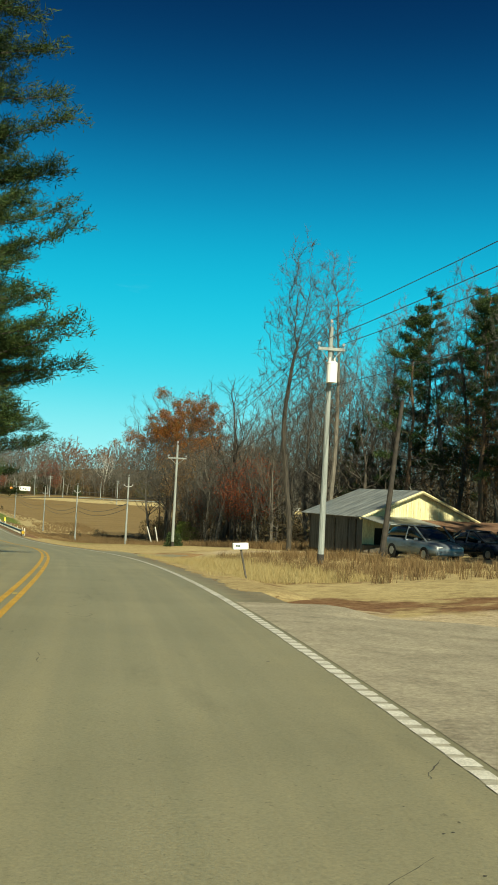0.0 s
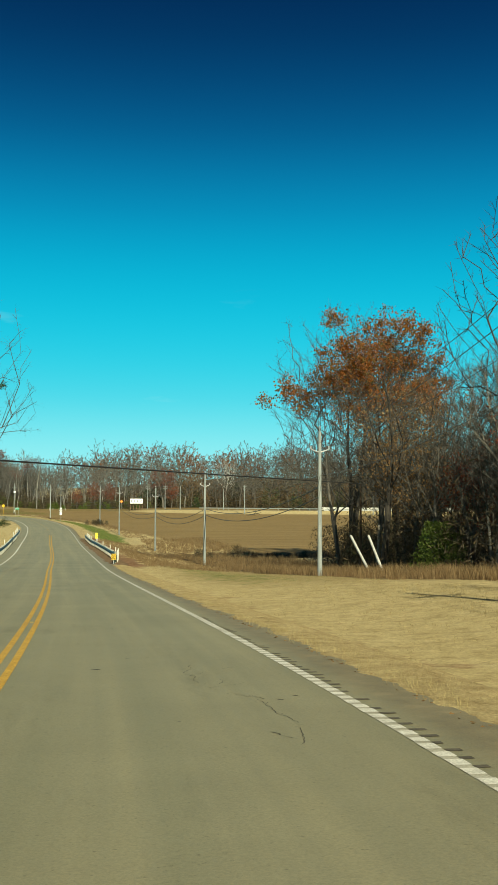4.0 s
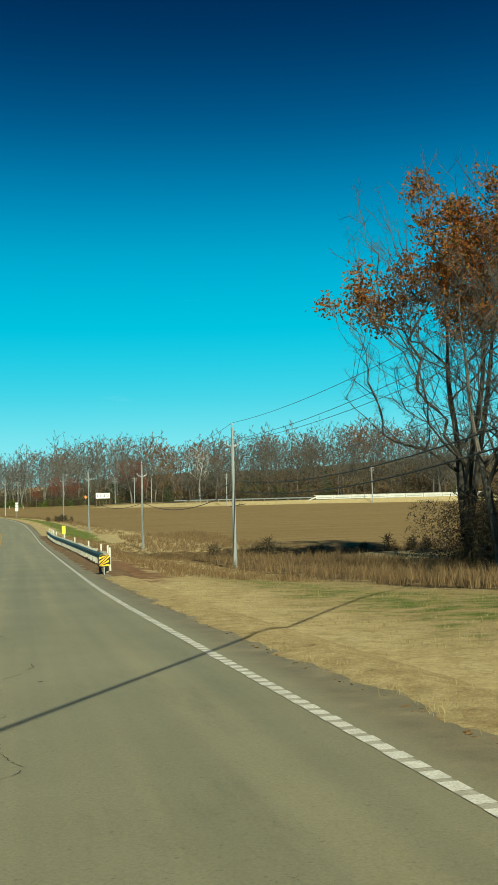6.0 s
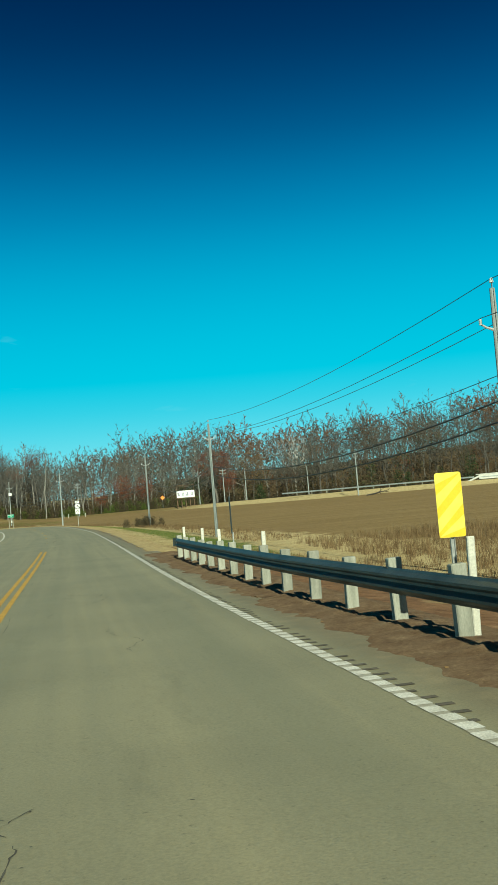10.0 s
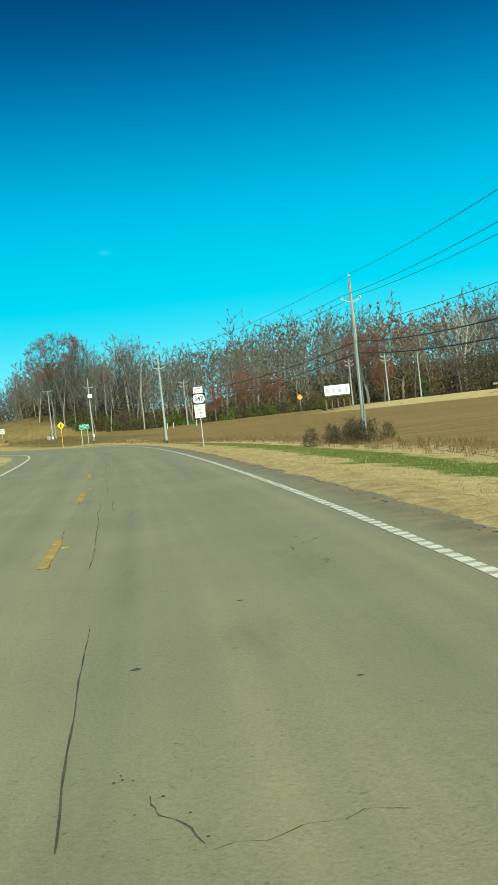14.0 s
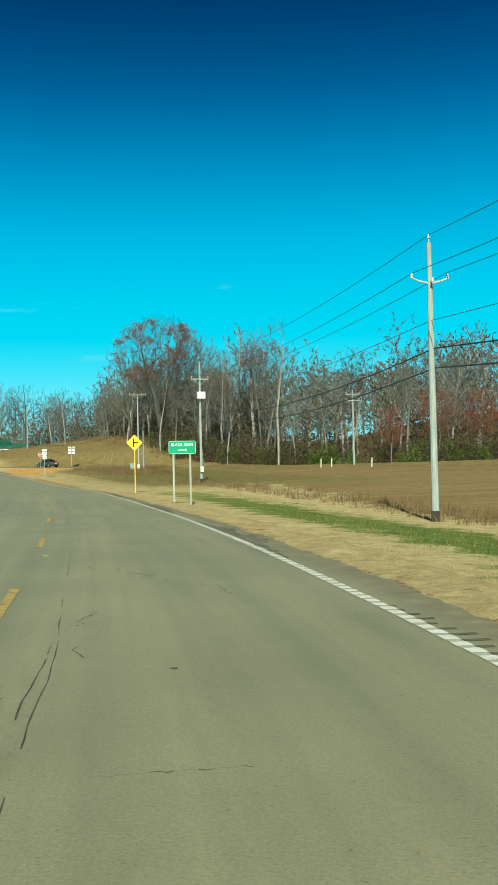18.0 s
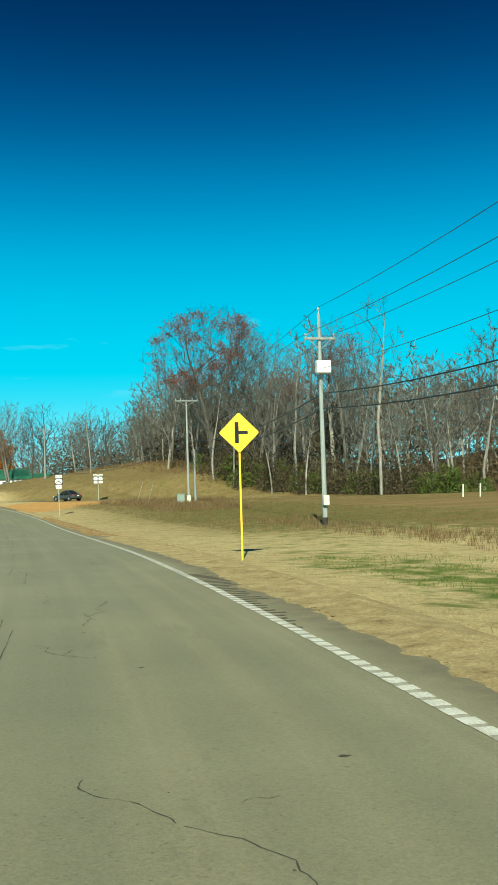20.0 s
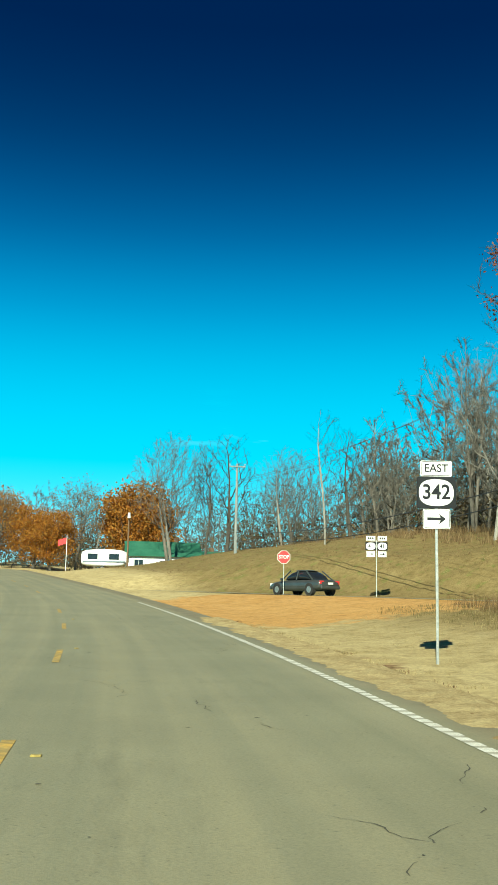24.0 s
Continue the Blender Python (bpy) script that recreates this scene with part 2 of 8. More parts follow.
M_ASPHALT, M_LAND = asphalt(), land()
M_WHITE_LINE = surface("worn_white_road_paint", (0.62, 0.60, 0.52), (0.80, 0.78, 0.70), 6, 0.7, fine=60, fine_amt=0.35)
M_YELLOW_LINE = surface("worn_yellow_road_paint", (0.50, 0.28, 0.035), (0.66, 0.40, 0.06), 3, 0.7, fine=30, fine_amt=0.5)
M_CRACK = surface("crack_shadow_tar", (0.05, 0.046, 0.036), (0.10, 0.092, 0.07), 5, 0.9)
M_POLE = surface("weathered_pole_wood", (0.22, 0.245, 0.24), (0.35, 0.38, 0.37), 1.5, 0.85, fine=25, fine_amt=0.3, stretch=(6, 6, 0.5), spread=0.15)
M_POLE_BROWN = surface("brown_pole_wood", (0.10, 0.06, 0.035), (0.19, 0.12, 0.07), 2, 0.9, stretch=(6, 6, 0.5), spread=0.2)
M_CREOSOTE = surface("creosoted_pole_foot", (0.025, 0.022, 0.02), (0.06, 0.05, 0.04), 3, 0.85)
M_INSULATOR = surface("grey_porcelain", (0.40, 0.41, 0.40), (0.55, 0.55, 0.54), 4, 0.25)
M_WIRE = surface("weathered_conductor", (0.05, 0.055, 0.06), (0.09, 0.095, 0.10), 4, 0.6)
M_CABLE = surface("black_sheathed_cable", (0.012, 0.012, 0.014), (0.02, 0.02, 0.022), 4, 0.5)
M_GALV = surface("galvanised_steel", (0.36, 0.38, 0.37), (0.50, 0.52, 0.50), 5, 0.45, 0.6, fine=20, fine_amt=0.2)
M_RAIL = surface("dull_green_grey_rail_steel", (0.045, 0.065, 0.065), (0.085, 0.11, 0.105), 1.5, 0.5, 0.35, fine=18, fine_amt=0.3, stretch=(0.3, 1, 3))
M_RAIL_POST = surface("pale_treated_wood_post", (0.240, 0.244, 0.200), (0.384, 0.384, 0.320), 3, 0.85, spread=0.2, stretch=(4, 4, 0.6))
M_DARK_POST = surface("dark_wood_post", (0.05, 0.045, 0.035), (0.11, 0.095, 0.075), 3, 0.85, spread=0.3)
M_SIGN_WHITE = surface("white_sign_sheeting", (0.78, 0.79, 0.77), (0.84, 0.85, 0.83), 3, 0.45, fine_amt=0.06, bump=0.0)
M_SIGN_BLACK = surface("black_sign_ink", (0.015, 0.017, 0.02), (0.025, 0.027, 0.03), 3, 0.45, fine_amt=0.1, bump=0.0)
M_SIGN_BLACK.node_tree.nodes["Principled BSDF"].inputs["Specular IOR Level"].default_value = 0.12
M_SIGN_GREEN = surface("green_sign_sheeting", (0.0, 0.25, 0.13), (0.005, 0.29, 0.155), 3, 0.45, fine_amt=0.08, bump=0.0)
M_SIGN_YELLOW = surface("yellow_sign_sheeting", (0.80, 0.50, 0.02), (0.88, 0.57, 0.03), 3, 0.45, fine_amt=0.08, bump=0.0)
M_SIGN_LEMON = surface("faded_yellow_sheeting", (0.80, 0.66, 0.07), (0.86, 0.72, 0.12), 3, 0.45, fine_amt=0.08, bump=0.0)
M_SIGN_RED = surface("red_sign_sheeting", (0.55, 0.025, 0.03), (0.63, 0.04, 0.04), 3, 0.45, fine_amt=0.08, bump=0.0)
M_SIGN_ORANGE = surface("orange_sign_sheeting", (0.85, 0.25, 0.03), (0.9, 0.3, 0.05), 3, 0.45, fine_amt=0.08, bump=0.0)
M_SIGN_BACK = surface("sign_back_aluminium", (0.35, 0.36, 0.36), (0.48, 0.49, 0.48), 4, 0.5, 0.7)
M_PALE_POST = surface("white_marker_post", (0.52, 0.51, 0.43), (0.70, 0.69, 0.60), 4, 0.6, spread=0.08)
M_BARK = surface("grey_brown_bark", (0.095, 0.084, 0.067), (0.185, 0.167, 0.140), 3, 0.95, fine=20, fine_amt=0.4, bump=0.5, spread=0.3, stretch=(3, 3, 0.5))
M_BARK_PALE = surface("pale_grey_bark", (0.17, 0.16, 0.135), (0.34, 0.32, 0.28), 2, 0.95, fine=20, fine_amt=0.35, bump=0.4, spread=0.25, stretch=(3, 3, 0.5))
M_BARK_DARK = surface("dark_bark", (0.035, 0.03, 0.025), (0.08, 0.07, 0.055), 3, 0.95, fine=20, bump=0.5, spread=0.3, stretch=(3, 3, 0.5))
M_BARK_SYC = surface("bleached_white_bark", (0.50, 0.48, 0.42), (0.70, 0.68, 0.62), 2, 0.9, fine=12, fine_amt=0.4, bump=0.3, stretch=(2, 2, 0.6))
M_PINE_BARK = surface("red_brown_pine_bark", (0.12, 0.075, 0.045), (0.21, 0.14, 0.09), 4, 0.95, fine=18, bump=0.6, stretch=(3, 3, 0.8))
M_TWIG = surface("grey_twigs", (0.072, 0.069, 0.060), (0.130, 0.124, 0.109), 0.5, 0.95, bump=0.0, spread=0.35)
M_TWIG_PALE = surface("pale_twigs", (0.11, 0.104, 0.093), (0.20, 0.19, 0.17), 0.5, 0.95, bump=0.0, spread=0.3)
M_LEAF_MAPLE = leafy("maple_leaves", [(0.0, (0.22, 0.06, 0.015)), (0.35, (0.36, 0.115, 0.022)), (0.6, (0.30, 0.125, 0.03)), (0.8, (0.17, 0.11, 0.03)), (1.0, (0.09, 0.08, 0.028))])
M_LEAF_RED = leafy("red_leaves", [(0.0, (0.14, 0.03, 0.018)), (0.4, (0.24, 0.055, 0.03)), (0.8, (0.30, 0.10, 0.045)), (1.0, (0.20, 0.11, 0.05))])
M_LEAF_ORANGE = leafy("orange_leaves", [(0.0, (0.24, 0.085, 0.015)), (0.4, (0.38, 0.15, 0.022)), (0.75, (0.42, 0.20, 0.035)), (1.0, (0.25, 0.15, 0.04))])
M_LEAF_MAROON = leafy("maroon_leaves", [(0.0, (0.13, 0.04, 0.035)), (0.4, (0.22, 0.075, 0.06)), (0.75, (0.26, 0.12, 0.08)), (1.0, (0.17, 0.10, 0.07))])
M_LEAF_BROWN = leafy("dry_brown_leaves", [(0.0, (0.15, 0.085, 0.04)), (0.5, (0.24, 0.14, 0.06)), (1.0, (0.30, 0.20, 0.09))])
M_LEAF_GREEN = leafy("bush_leaves", [(0.0, (0.05, 0.085, 0.015)), (0.5, (0.095, 0.14, 0.025)), (1.0, (0.16, 0.19, 0.05))])
M_NEEDLE = leafy("pine_needles", [(0.0, (0.018, 0.040, 0.013)), (0.5, (0.032, 0.062, 0.018)), (0.85, (0.055, 0.086, 0.024)), (1.0, (0.085, 0.10, 0.03))], through_light=0.15)
M_GRASS_DRY = leafy("dry_grass_blades", [(0.0, (0.30, 0.235, 0.10)), (0.5, (0.40, 0.32, 0.15)), (1.0, (0.47, 0.39, 0.20))])
M_GRASS_WEED = leafy("brown_weeds", [(0.0, (0.11, 0.072, 0.036)), (0.5, (0.20, 0.128, 0.062)), (1.0, (0.33, 0.235, 0.12))])
M_GRASS_GREEN = leafy("green_grass_blades", [(0.0, (0.09, 0.13, 0.025)), (0.6, (0.17, 0.20, 0.05)), (1.0, (0.34, 0.29, 0.12))])


# ---- line of the road ----
# the driven line as two smooth curves of time, carried on straight before it and bending left after it
CX = [8.2228793e-07, -2.354265e-05, -0.00097206504, 0.042153693, -0.62998002, -1.4657158, -0.80036705]
CY = [6.2421798e-06, -0.00042111663, 0.010280696, -0.11451476, 0.65717123, 15.794905, 0.9323763]


def knots(s, table):
    return np.interp(s, [k for k, _ in table], [v for _, v in table])


_tt = np.arange(0, 24.001, 0.02)
_drive = np.stack([np.polyval(CX, _tt), np.polyval(CY, _tt)], 1)
_step = np.linalg.norm(np.diff(_drive, axis=0), axis=1)
_st = np.concatenate([[0], np.cumsum(_step)])
S_END = _st[-1]
_s = np.arange(-90, S_END + 260, 1.0)
_dx = np.interp(np.clip(_s, 0, S_END), _st, _drive[:, 0])
_dy = np.interp(np.clip(_s, 0, S_END), _st, _drive[:, 1])
_h0 = math.atan2(_drive[60, 1] - _drive[0, 1], _drive[60, 0] - _drive[0, 0])
_h1 = math.atan2(_drive[-1, 1] - _drive[-80, 1], _drive[-1, 0] - _drive[-80, 0])
for i in range(len(_s)):
    if _s[i] < 0:
        _dx[i], _dy[i] = _drive[0, 0] + math.cos(_h0) * _s[i], _drive[0, 1] + math.sin(_h0) * _s[i]
for i in range(len(_s)):
    if _s[i] > S_END:
        d = _s[i] - S_END
        h = _h1 + radians(0.16) * max(d, 0)
        _dx[i], _dy[i] = _dx[i - 1] + math.cos(h), _dy[i - 1] + math.sin(h)
_k = np.ones(31) / 31
_px, _py = np.pad(_dx, 15, mode="reflect", reflect_type="odd"), np.pad(_dy, 15, mode="reflect", reflect_type="odd")
_dx, _dy = np.convolve(_px, _k, "valid"), np.convolve(_py, _k, "valid")
_tx, _ty = np.gradient(_dx), np.gradient(_dy)
_n = np.hypot(_tx, _ty)
_tx, _ty = _tx / _n, _ty / _n
LANE = [(-90, 2.5), (0, 2.5), (11, 2.34), (27, 2.3), (43, 2.48), (60, 2.72), (75, 2.98), (90, 2.85), (104, 2.7), (118, 2.56), (135, 2.4), (155, 2.54), (175, 2.54), (195, 2.42), (205, 2.36),
        (225, 2.5), (240, 2.63), (253, 2.72), (272, 2.98), (292, 2.86), (315, 2.86), (335, 2.95), (352, 2.88), (372, 2.78), (390, 2.9), (420, 3.05), (480, 3.08), (700, 3.1)]
_sh = 3.8 - np.convolve(np.pad(knots(_s, LANE), 8, mode="edge"), np.ones(17) / 17, "valid")
RX, RY = _dx - _ty * _sh, _dy + _tx * _sh          # the double yellow line
ZP = [9.3188534e-12, -1.1364739e-08, 4.6891829e-06, -0.00065308677, -0.01733014, 9.1116655]


def road_z(s):
    """Height of the road: down to the creek, level over the field, up past the junction."""
    s = np.asarray(s, float)
    z = np.polyval(ZP, np.clip(s, 0, 440)) - 1.5
    z = z + np.minimum(s, 0) * -0.03 + 0.22 * np.clip((s - 380) / 35, 0, 1) ** 2 * (3 - 2 * np.clip((s - 380) / 35, 0, 1))
    over = np.clip(s - 440, 0, 1000)
    return z + np.where(over > 0, 0.0042 * over + 0.00022 * np.minimum(over, 130) ** 2 + 0.045 * np.clip(over - 130, 0, 200) * 0.6, 0)




def along(s, o, z=0.0):
    """A place at s metres along the road and o metres right of its middle, z above the road."""
    x, y = np.interp(s, _s, RX), np.interp(s, _s, RY)
    tx, ty = np.interp(s, _s, _tx), np.interp(s, _s, _ty)
    return Vector((float(x + ty * o), float(y - tx * o), float(road_z(s)) + z))


def heading(s):
    return math.atan2(float(np.interp(s, _s, _ty)), float(np.interp(s, _s, _tx)))


def station(x, y):
    """How far along the road a place is, and how far right of its middle."""
    x, y = np.atleast_1d(np.asarray(x, float)), np.atleast_1d(np.asarray(y, float))
    S, O = np.empty(len(x)), np.empty(len(x))
    for a in range(0, len(x), 8000):
        d = (x[a:a + 8000, None] - RX[None]) ** 2 + (y[a:a + 8000, None] - RY[None]) ** 2
        i = d.argmin(1)
        ex, ey = x[a:a + 8000] - RX[i], y[a:a + 8000] - RY[i]
        S[a:a + 8000] = _s[i] + ex * _tx[i] + ey * _ty[i]
        O[a:a + 8000] = ex * _ty[i] - ey * _tx[i]
    return S, O


# side road from the junction along the far edge of the field
SIDE = [(-216, 489), (-206, 485), (-197, 480.5), (-185, 475), (-172, 469), (-158, 463.5), (-134, 457), (-104, 446), (-76, 424), (-50, 404), (-20, 397), (30, 388), (120, 372), (260, 350)]
_q = np.linspace(0, len(SIDE) - 1, 500)
SDX = np.interp(_q, range(len(SIDE)), [p[0] for p in SIDE])
SDY = np.interp(_q, range(len(SIDE)), [p[1] for p in SIDE])
for _ in range(3):
    SDX[8:-8] = np.convolve(SDX, np.ones(17) / 17, "valid")
    SDY[8:-8] = np.convolve(SDY, np.ones(17) / 17, "valid")


def side_dist(x, y):
    out = np.empty(len(x))
    for a in range(0, len(x), 8000):
        out[a:a + 8000] = np.sqrt(((x[a:a + 8000, None] - SDX[None]) ** 2 + (y[a:a + 8000, None] - SDY[None]) ** 2).min(1))
    return out


def smooth(v, a, b):
    u = np.clip((v - a) / (b - a), 0, 1)
    return u * u * (3 - 2 * u)


def bump_at(x, y, cx, cy, r):
    return np.exp(-(((x - cx) ** 2 + (y - cy) ** 2) / (r * r)))


def ripple(x, y):
    return 0.5 * np.sin(x * 0.31 + 1.3 * np.sin(y * 0.17)) * np.cos(y * 0.27 + np.sin(x * 0.13)) + 0.3 * np.sin(x * 0.9 + y * 0.7) * np.sin(y * 1.1 - x * 0.4)


VERGE = [(-90, 0.2), (0, 0.3), (60, 0.45), (84, 0.5), (110, 0.2), (126, -0.1), (150, -0.8), (172, -1.15), (211, -1.3), (262, -1.1), (318, -0.95), (376, -0.6), (430, 0.1), (470, 0.5), (500, 0.6), (540, 0.8), (700, 1.0)]
FIELD = [(-90, 8.6), (0, 8.0), (60, 6.3), (90, 4.2), (125, 1.8), (160, 0.0), (200, -0.6), (260, -0.2), (318, 0.5), (376, 1.2), (430, 1.8), (480, 2.3), (520, 4.0), (560, 6.0), (700, 9.0)]
LEFT = [(-90, 0.0), (60, 0.2), (120, -0.1), (150, -1.4), (210, -1.6), (260, -0.9), (320, 0.2), (400, 1.5), (480, 1.5), (700, 2.0)]


def land_z(x, y):
    """Height of the ground at places of the plan."""
    x, y = np.atleast_1d(np.asarray(x, float)), np.atleast_1d(np.asarray(y, float))
    S, O = station(x, y)
    zr = road_z(np.clip(S, -90, 700))
    right = O > 0
    a = np.abs(O)
    verge = zr + np.where(right, knots(S, VERGE), knots(S, LEFT))
    field = np.where(right, knots(S, FIELD), verge + 0.02 * np.clip(a - 14, 0, 200) * smooth(S, 200, 360))
    z = zr - 0.04 - 0.10 * smooth(a, 4.4, 6.2)
    z = z + (verge - z) * smooth(a, 6.0, 14.0)
    z = z + (field - z) * smooth(a, 14.5, 42.0)
    # the field climbs gently to the side road, woods beyond lie higher
    rise = smooth(a, 40, 100) * np.where(right, 0.9, 0.4) + smooth(a, 110, 420) * 7.0
    z = z + rise
    # wooded hill beyond the side road
    edge_y = np.interp(x, [-330, -240, -196, -172, -150, -128, -104, -78, -50, -22, 30, 90, 170, 300], [640, 590, 560, 520, 496, 492, 498, 510, 480, 450, 434, 420, 402, 382])
    z = z + 9.0 * smooth(y - edge_y, 6, 95) * smooth(x, -200, -120) + 5.0 * smooth(y - edge_y, 10, 110) * smooth(x, -70, 40)
    # creek through the low ground beyond the bridge approach
    cd = np.abs((y - 196) - 0.10 * (x + 20))
    z = z - 2.7 * np.exp(-(cd / 4.2) ** 2) * smooth(a, 9, 17) * (S < 330)
    # mound on the far side of the junction
    z = z + 0.11 * smooth(a, 4.7, 5.2) * (1 - smooth(a, 5.7, 7.0)) * smooth(S, 146, 152) * (1 - smooth(S, 212, 222)) * right
    mound = 3.6 * bump_at(x, y, -193, 513, 24) + 2.0 * bump_at(x, y, -178, 490, 12) + 1.6 * bump_at(x, y, -222, 526, 24)
    z = z + mound * smooth(a, 11.5, 24) - 1.8 * bump_at(x, y, -247, 542, 24)
    sd = side_dist(x, y)
    zs = side_z(x, y)
    k = 1 - smooth(sd, 4.0, 10.0)
    z = np.where(a > 5.0, z * (1 - k) + zs * k, z)
    z = z + 0.06 * ripple(x, y) * smooth(a, 6.0, 12.0) * (1 - 0.85 * smooth(S, 440, 470))
    z = np.where(a < 4.42, zr - 0.22, z)
    return z


def side_z(x, y):
    """Height of the side road."""
    return np.interp(x, [-216, -206, -197, -185, -172, -158, -134, -100, -50, 0, 100, 300], [3.1, 2.95, 2.83, 2.68, 2.5, 2.42, 2.45, 2.7, 2.9, 3.0, 3.4, 4.0])


def ground_at(x, y):
    return float(land_z([x], [y])[0])


def spread_axis(lo, hi, step, far_lo, far_hi):
    mid = list(np.arange(lo, hi + 0.01, step))
    a, d = [], step
    v = lo
    while v > far_lo:
        d *= 1.22
        v -= d
        a.append(v)
    b, d, v = [], step, hi
    while v < far_hi:
        d *= 1.22
        v += d
        b.append(v)
    return np.array(a[::-1] + mid + b)


def mesh_from(name, verts, faces, material):
    me = bpy.data.meshes.new(name)
    me.from_pydata(verts, [], faces)
    me.materials.append(material)
    me.update()
    return me


gx, gy = spread_axis(-235, 42, 1.5, -2600, 2600), spread_axis(-12, 560, 1.8, -2200, 3000)
GX, GY = np.meshgrid(gx, gy)
fx, fy = GX.ravel(), GY.ravel()
fz = land_z(fx, fy)
nxg, nyg = len(gx), len(gy)
idx = np.arange(nxg * nyg).reshape(nyg, nxg)
quads = np.stack([idx[:-1, :-1], idx[:-1, 1:], idx[1:, 1:], idx[1:, :-1]], -1).reshape(-1, 4)
me = mesh_from("ground", np.stack([fx, fy, fz], 1).tolist(), quads.tolist(), M_LAND)
for p in me.polygons:
    p.use_smooth = True
gS, gO = station(fx, fy)
gR = gO > 0
gA = np.abs(gO)
wob = 1.2 * ripple(fx * 0.6, fy * 0.6)
ga = gA + wob


def strip(v, a, b, soft=1.5):
    return smooth(v, a - soft, a + soft) * (1 - smooth(v, b - soft, b + soft))


zone = np.zeros((len(fx), 4), np.float32)
zone2 = np.zeros((len(fx), 4), np.float32)
zone2[:, 3] = 1
sdist = side_dist(fx, fy)
# ploughed field
f0 = np.interp(gS, [150, 190, 215, 240, 300, 380, 430, 470], [34, 30, 24, 20, 15.5, 15, 20, 30])
zone[:, 0] = gR * smooth(ga, f0 - 1.5, f0 + 1.5) * smooth(gS, 150, 175) * (1 - smooth(gS, 455, 475)) * smooth(sdist, 12, 16) * (fy < 470)
# green strips along the verge
zone[:, 1] = gR * (strip(ga, 7.6, np.interp(gS, [250, 300, 370, 400], [12.4, 12.8, 11.6, 10.6]), 0.9) * smooth(gS, 212, 236) * (1 - smooth(gS, 385, 425)) + strip(ga, 8.5, 13.5) * smooth(gS, 104, 124) * 0.5 * (1 - smooth(gS, 150, 165)))
zone[:, 1] += gR * strip(ga, 9, 30, 4) * strip(gS, 410, 480, 12) * 0.40 + (~gR) * strip(ga, 9, 60, 6) * 0.3
zone[:, 1] += gR * strip(ga, 6.6, 9.2, 0.9) * strip(gS, 452, 474, 5) * 0.16
zone[:, 1] += gR * smooth(gS, 485, 500) * smooth(ga, 11, 15) * 0.22
# red-brown dirt under the guard rail, at the pavement edge and in the driveways
zone[:, 2] = gR * strip(ga, 3, 7.6, 1.0) * strip(gS, 146, 232, 6) * 1.0 + (ga < 5.5) * (ga > 4.1) * 0.42
zone[:, 2] += gR * (strip(gS, 18.2, 20.6, 0.9) * strip(ga, 3.5, 30, 1.5) * 0.9 + strip(gS, 8.5, 11, 0.8) * strip(ga, 7.5, 30, 1.5) * 0.8 + strip(gS, 26, 29, 1.2) * strip(ga, 3.8, 9, 1.0) * 0.55)
zone[:, 2] += gR * (strip(gS, 64, 70.5, 1.5) * strip(gA, 6.5, 13, 1.2) * 0.45)
# orange dirt at the junction
apron = strip(gS, 493 + 0.25 * np.clip(ga - 8, 0, 40), 517, 2.5) * strip(ga, 3.0, 19, 4)
zone2[:, 0] = gR * apron * 1.0
# brush along the creek, woodland floor
creek = np.exp(-((np.abs((fy - 196) - 0.10 * (fx + 20))) / 9.0) ** 2) * (gA > 9) * (gS < 330)
zone2[:, 1] = np.clip(creek * 1.1 + gR * smooth(ga, 17, 23) * (1 - smooth(ga, 60, 100)) * strip(gS, 66, 142, 8) + gR * strip(ga, 15, 26, 2) * strip(gS, 112, 200, 6) * 0.8, 0, 1)
zone2[:, 1] = np.clip(zone2[:, 1] + (~gR) * smooth(ga, 8, 14) * (1 - smooth(ga, 40, 85)) * (1 - smooth(gS, 115, 150)) + gR * smooth(ga, 24, 28) * (1 - smooth(ga, 70, 110)) * (1 - smooth(gS, 60, 72)), 0, 1)
# older, darker grass on the bank and round the junction
bank = 3.6 * bump_at(fx, fy, -193, 513, 24) + 2.0 * bump_at(fx, fy, -178, 490, 12) + 1.6 * bump_at(fx, fy, -222, 526, 24)
zone[:, 3] = np.clip(smooth(bank, 0.15, 0.6) * smooth(gA, 11, 15) * 0.95 + gR * strip(gS, 425, 500, 10) * (smooth(ga, 9.0, 12.5) * 0.75 + smooth(ga, 5.6, 8.0) * 0.22) + gR * strip(gS, 112, 156, 8) * smooth(ga, 7.0, 10.0) * 0.5, 0, 1) * gR
# leaf litter under the wood by the junction
floor_y = np.interp(fx, [-190, -178, -168, -158, -146, -132, -118, -104, -78, -50, -22, 30, 170], [500, 488, 478.5, 474, 469, 467.5, 469.5, 475, 494, 465, 436, 420, 390])
zone2[:, 1] = np.clip(zone2[:, 1] + smooth(fy - floor_y, -2.5, 2.0) * smooth(fx, -192, -180) * gR, 0, 1)
# gravel drive
zone2[:, 2] = gR * (strip(gS, 11.5, 17.6, 0.9) * strip(ga, 2.5, 30, 1.5) * 0.95 + strip(gS, 2, 11.5, 1.5) * strip(ga, 3.5, 8, 1.2) * 0.62 + strip(gS, 57, 66, 1.5) * strip(ga, 9.5, 34, 2) * 0.72)
for nm, arr in (("zone", zone), ("zone_b", zone2)):
    ca = me.color_attributes.new(nm, "FLOAT_COLOR", "POINT")
    ca.data.foreach_set("color", np.clip(arr, 0, 1).ravel())
ground = tagged(new("ground", me), "rolling ground of dry grass, brown field and red dirt", "ground", kind="structure")


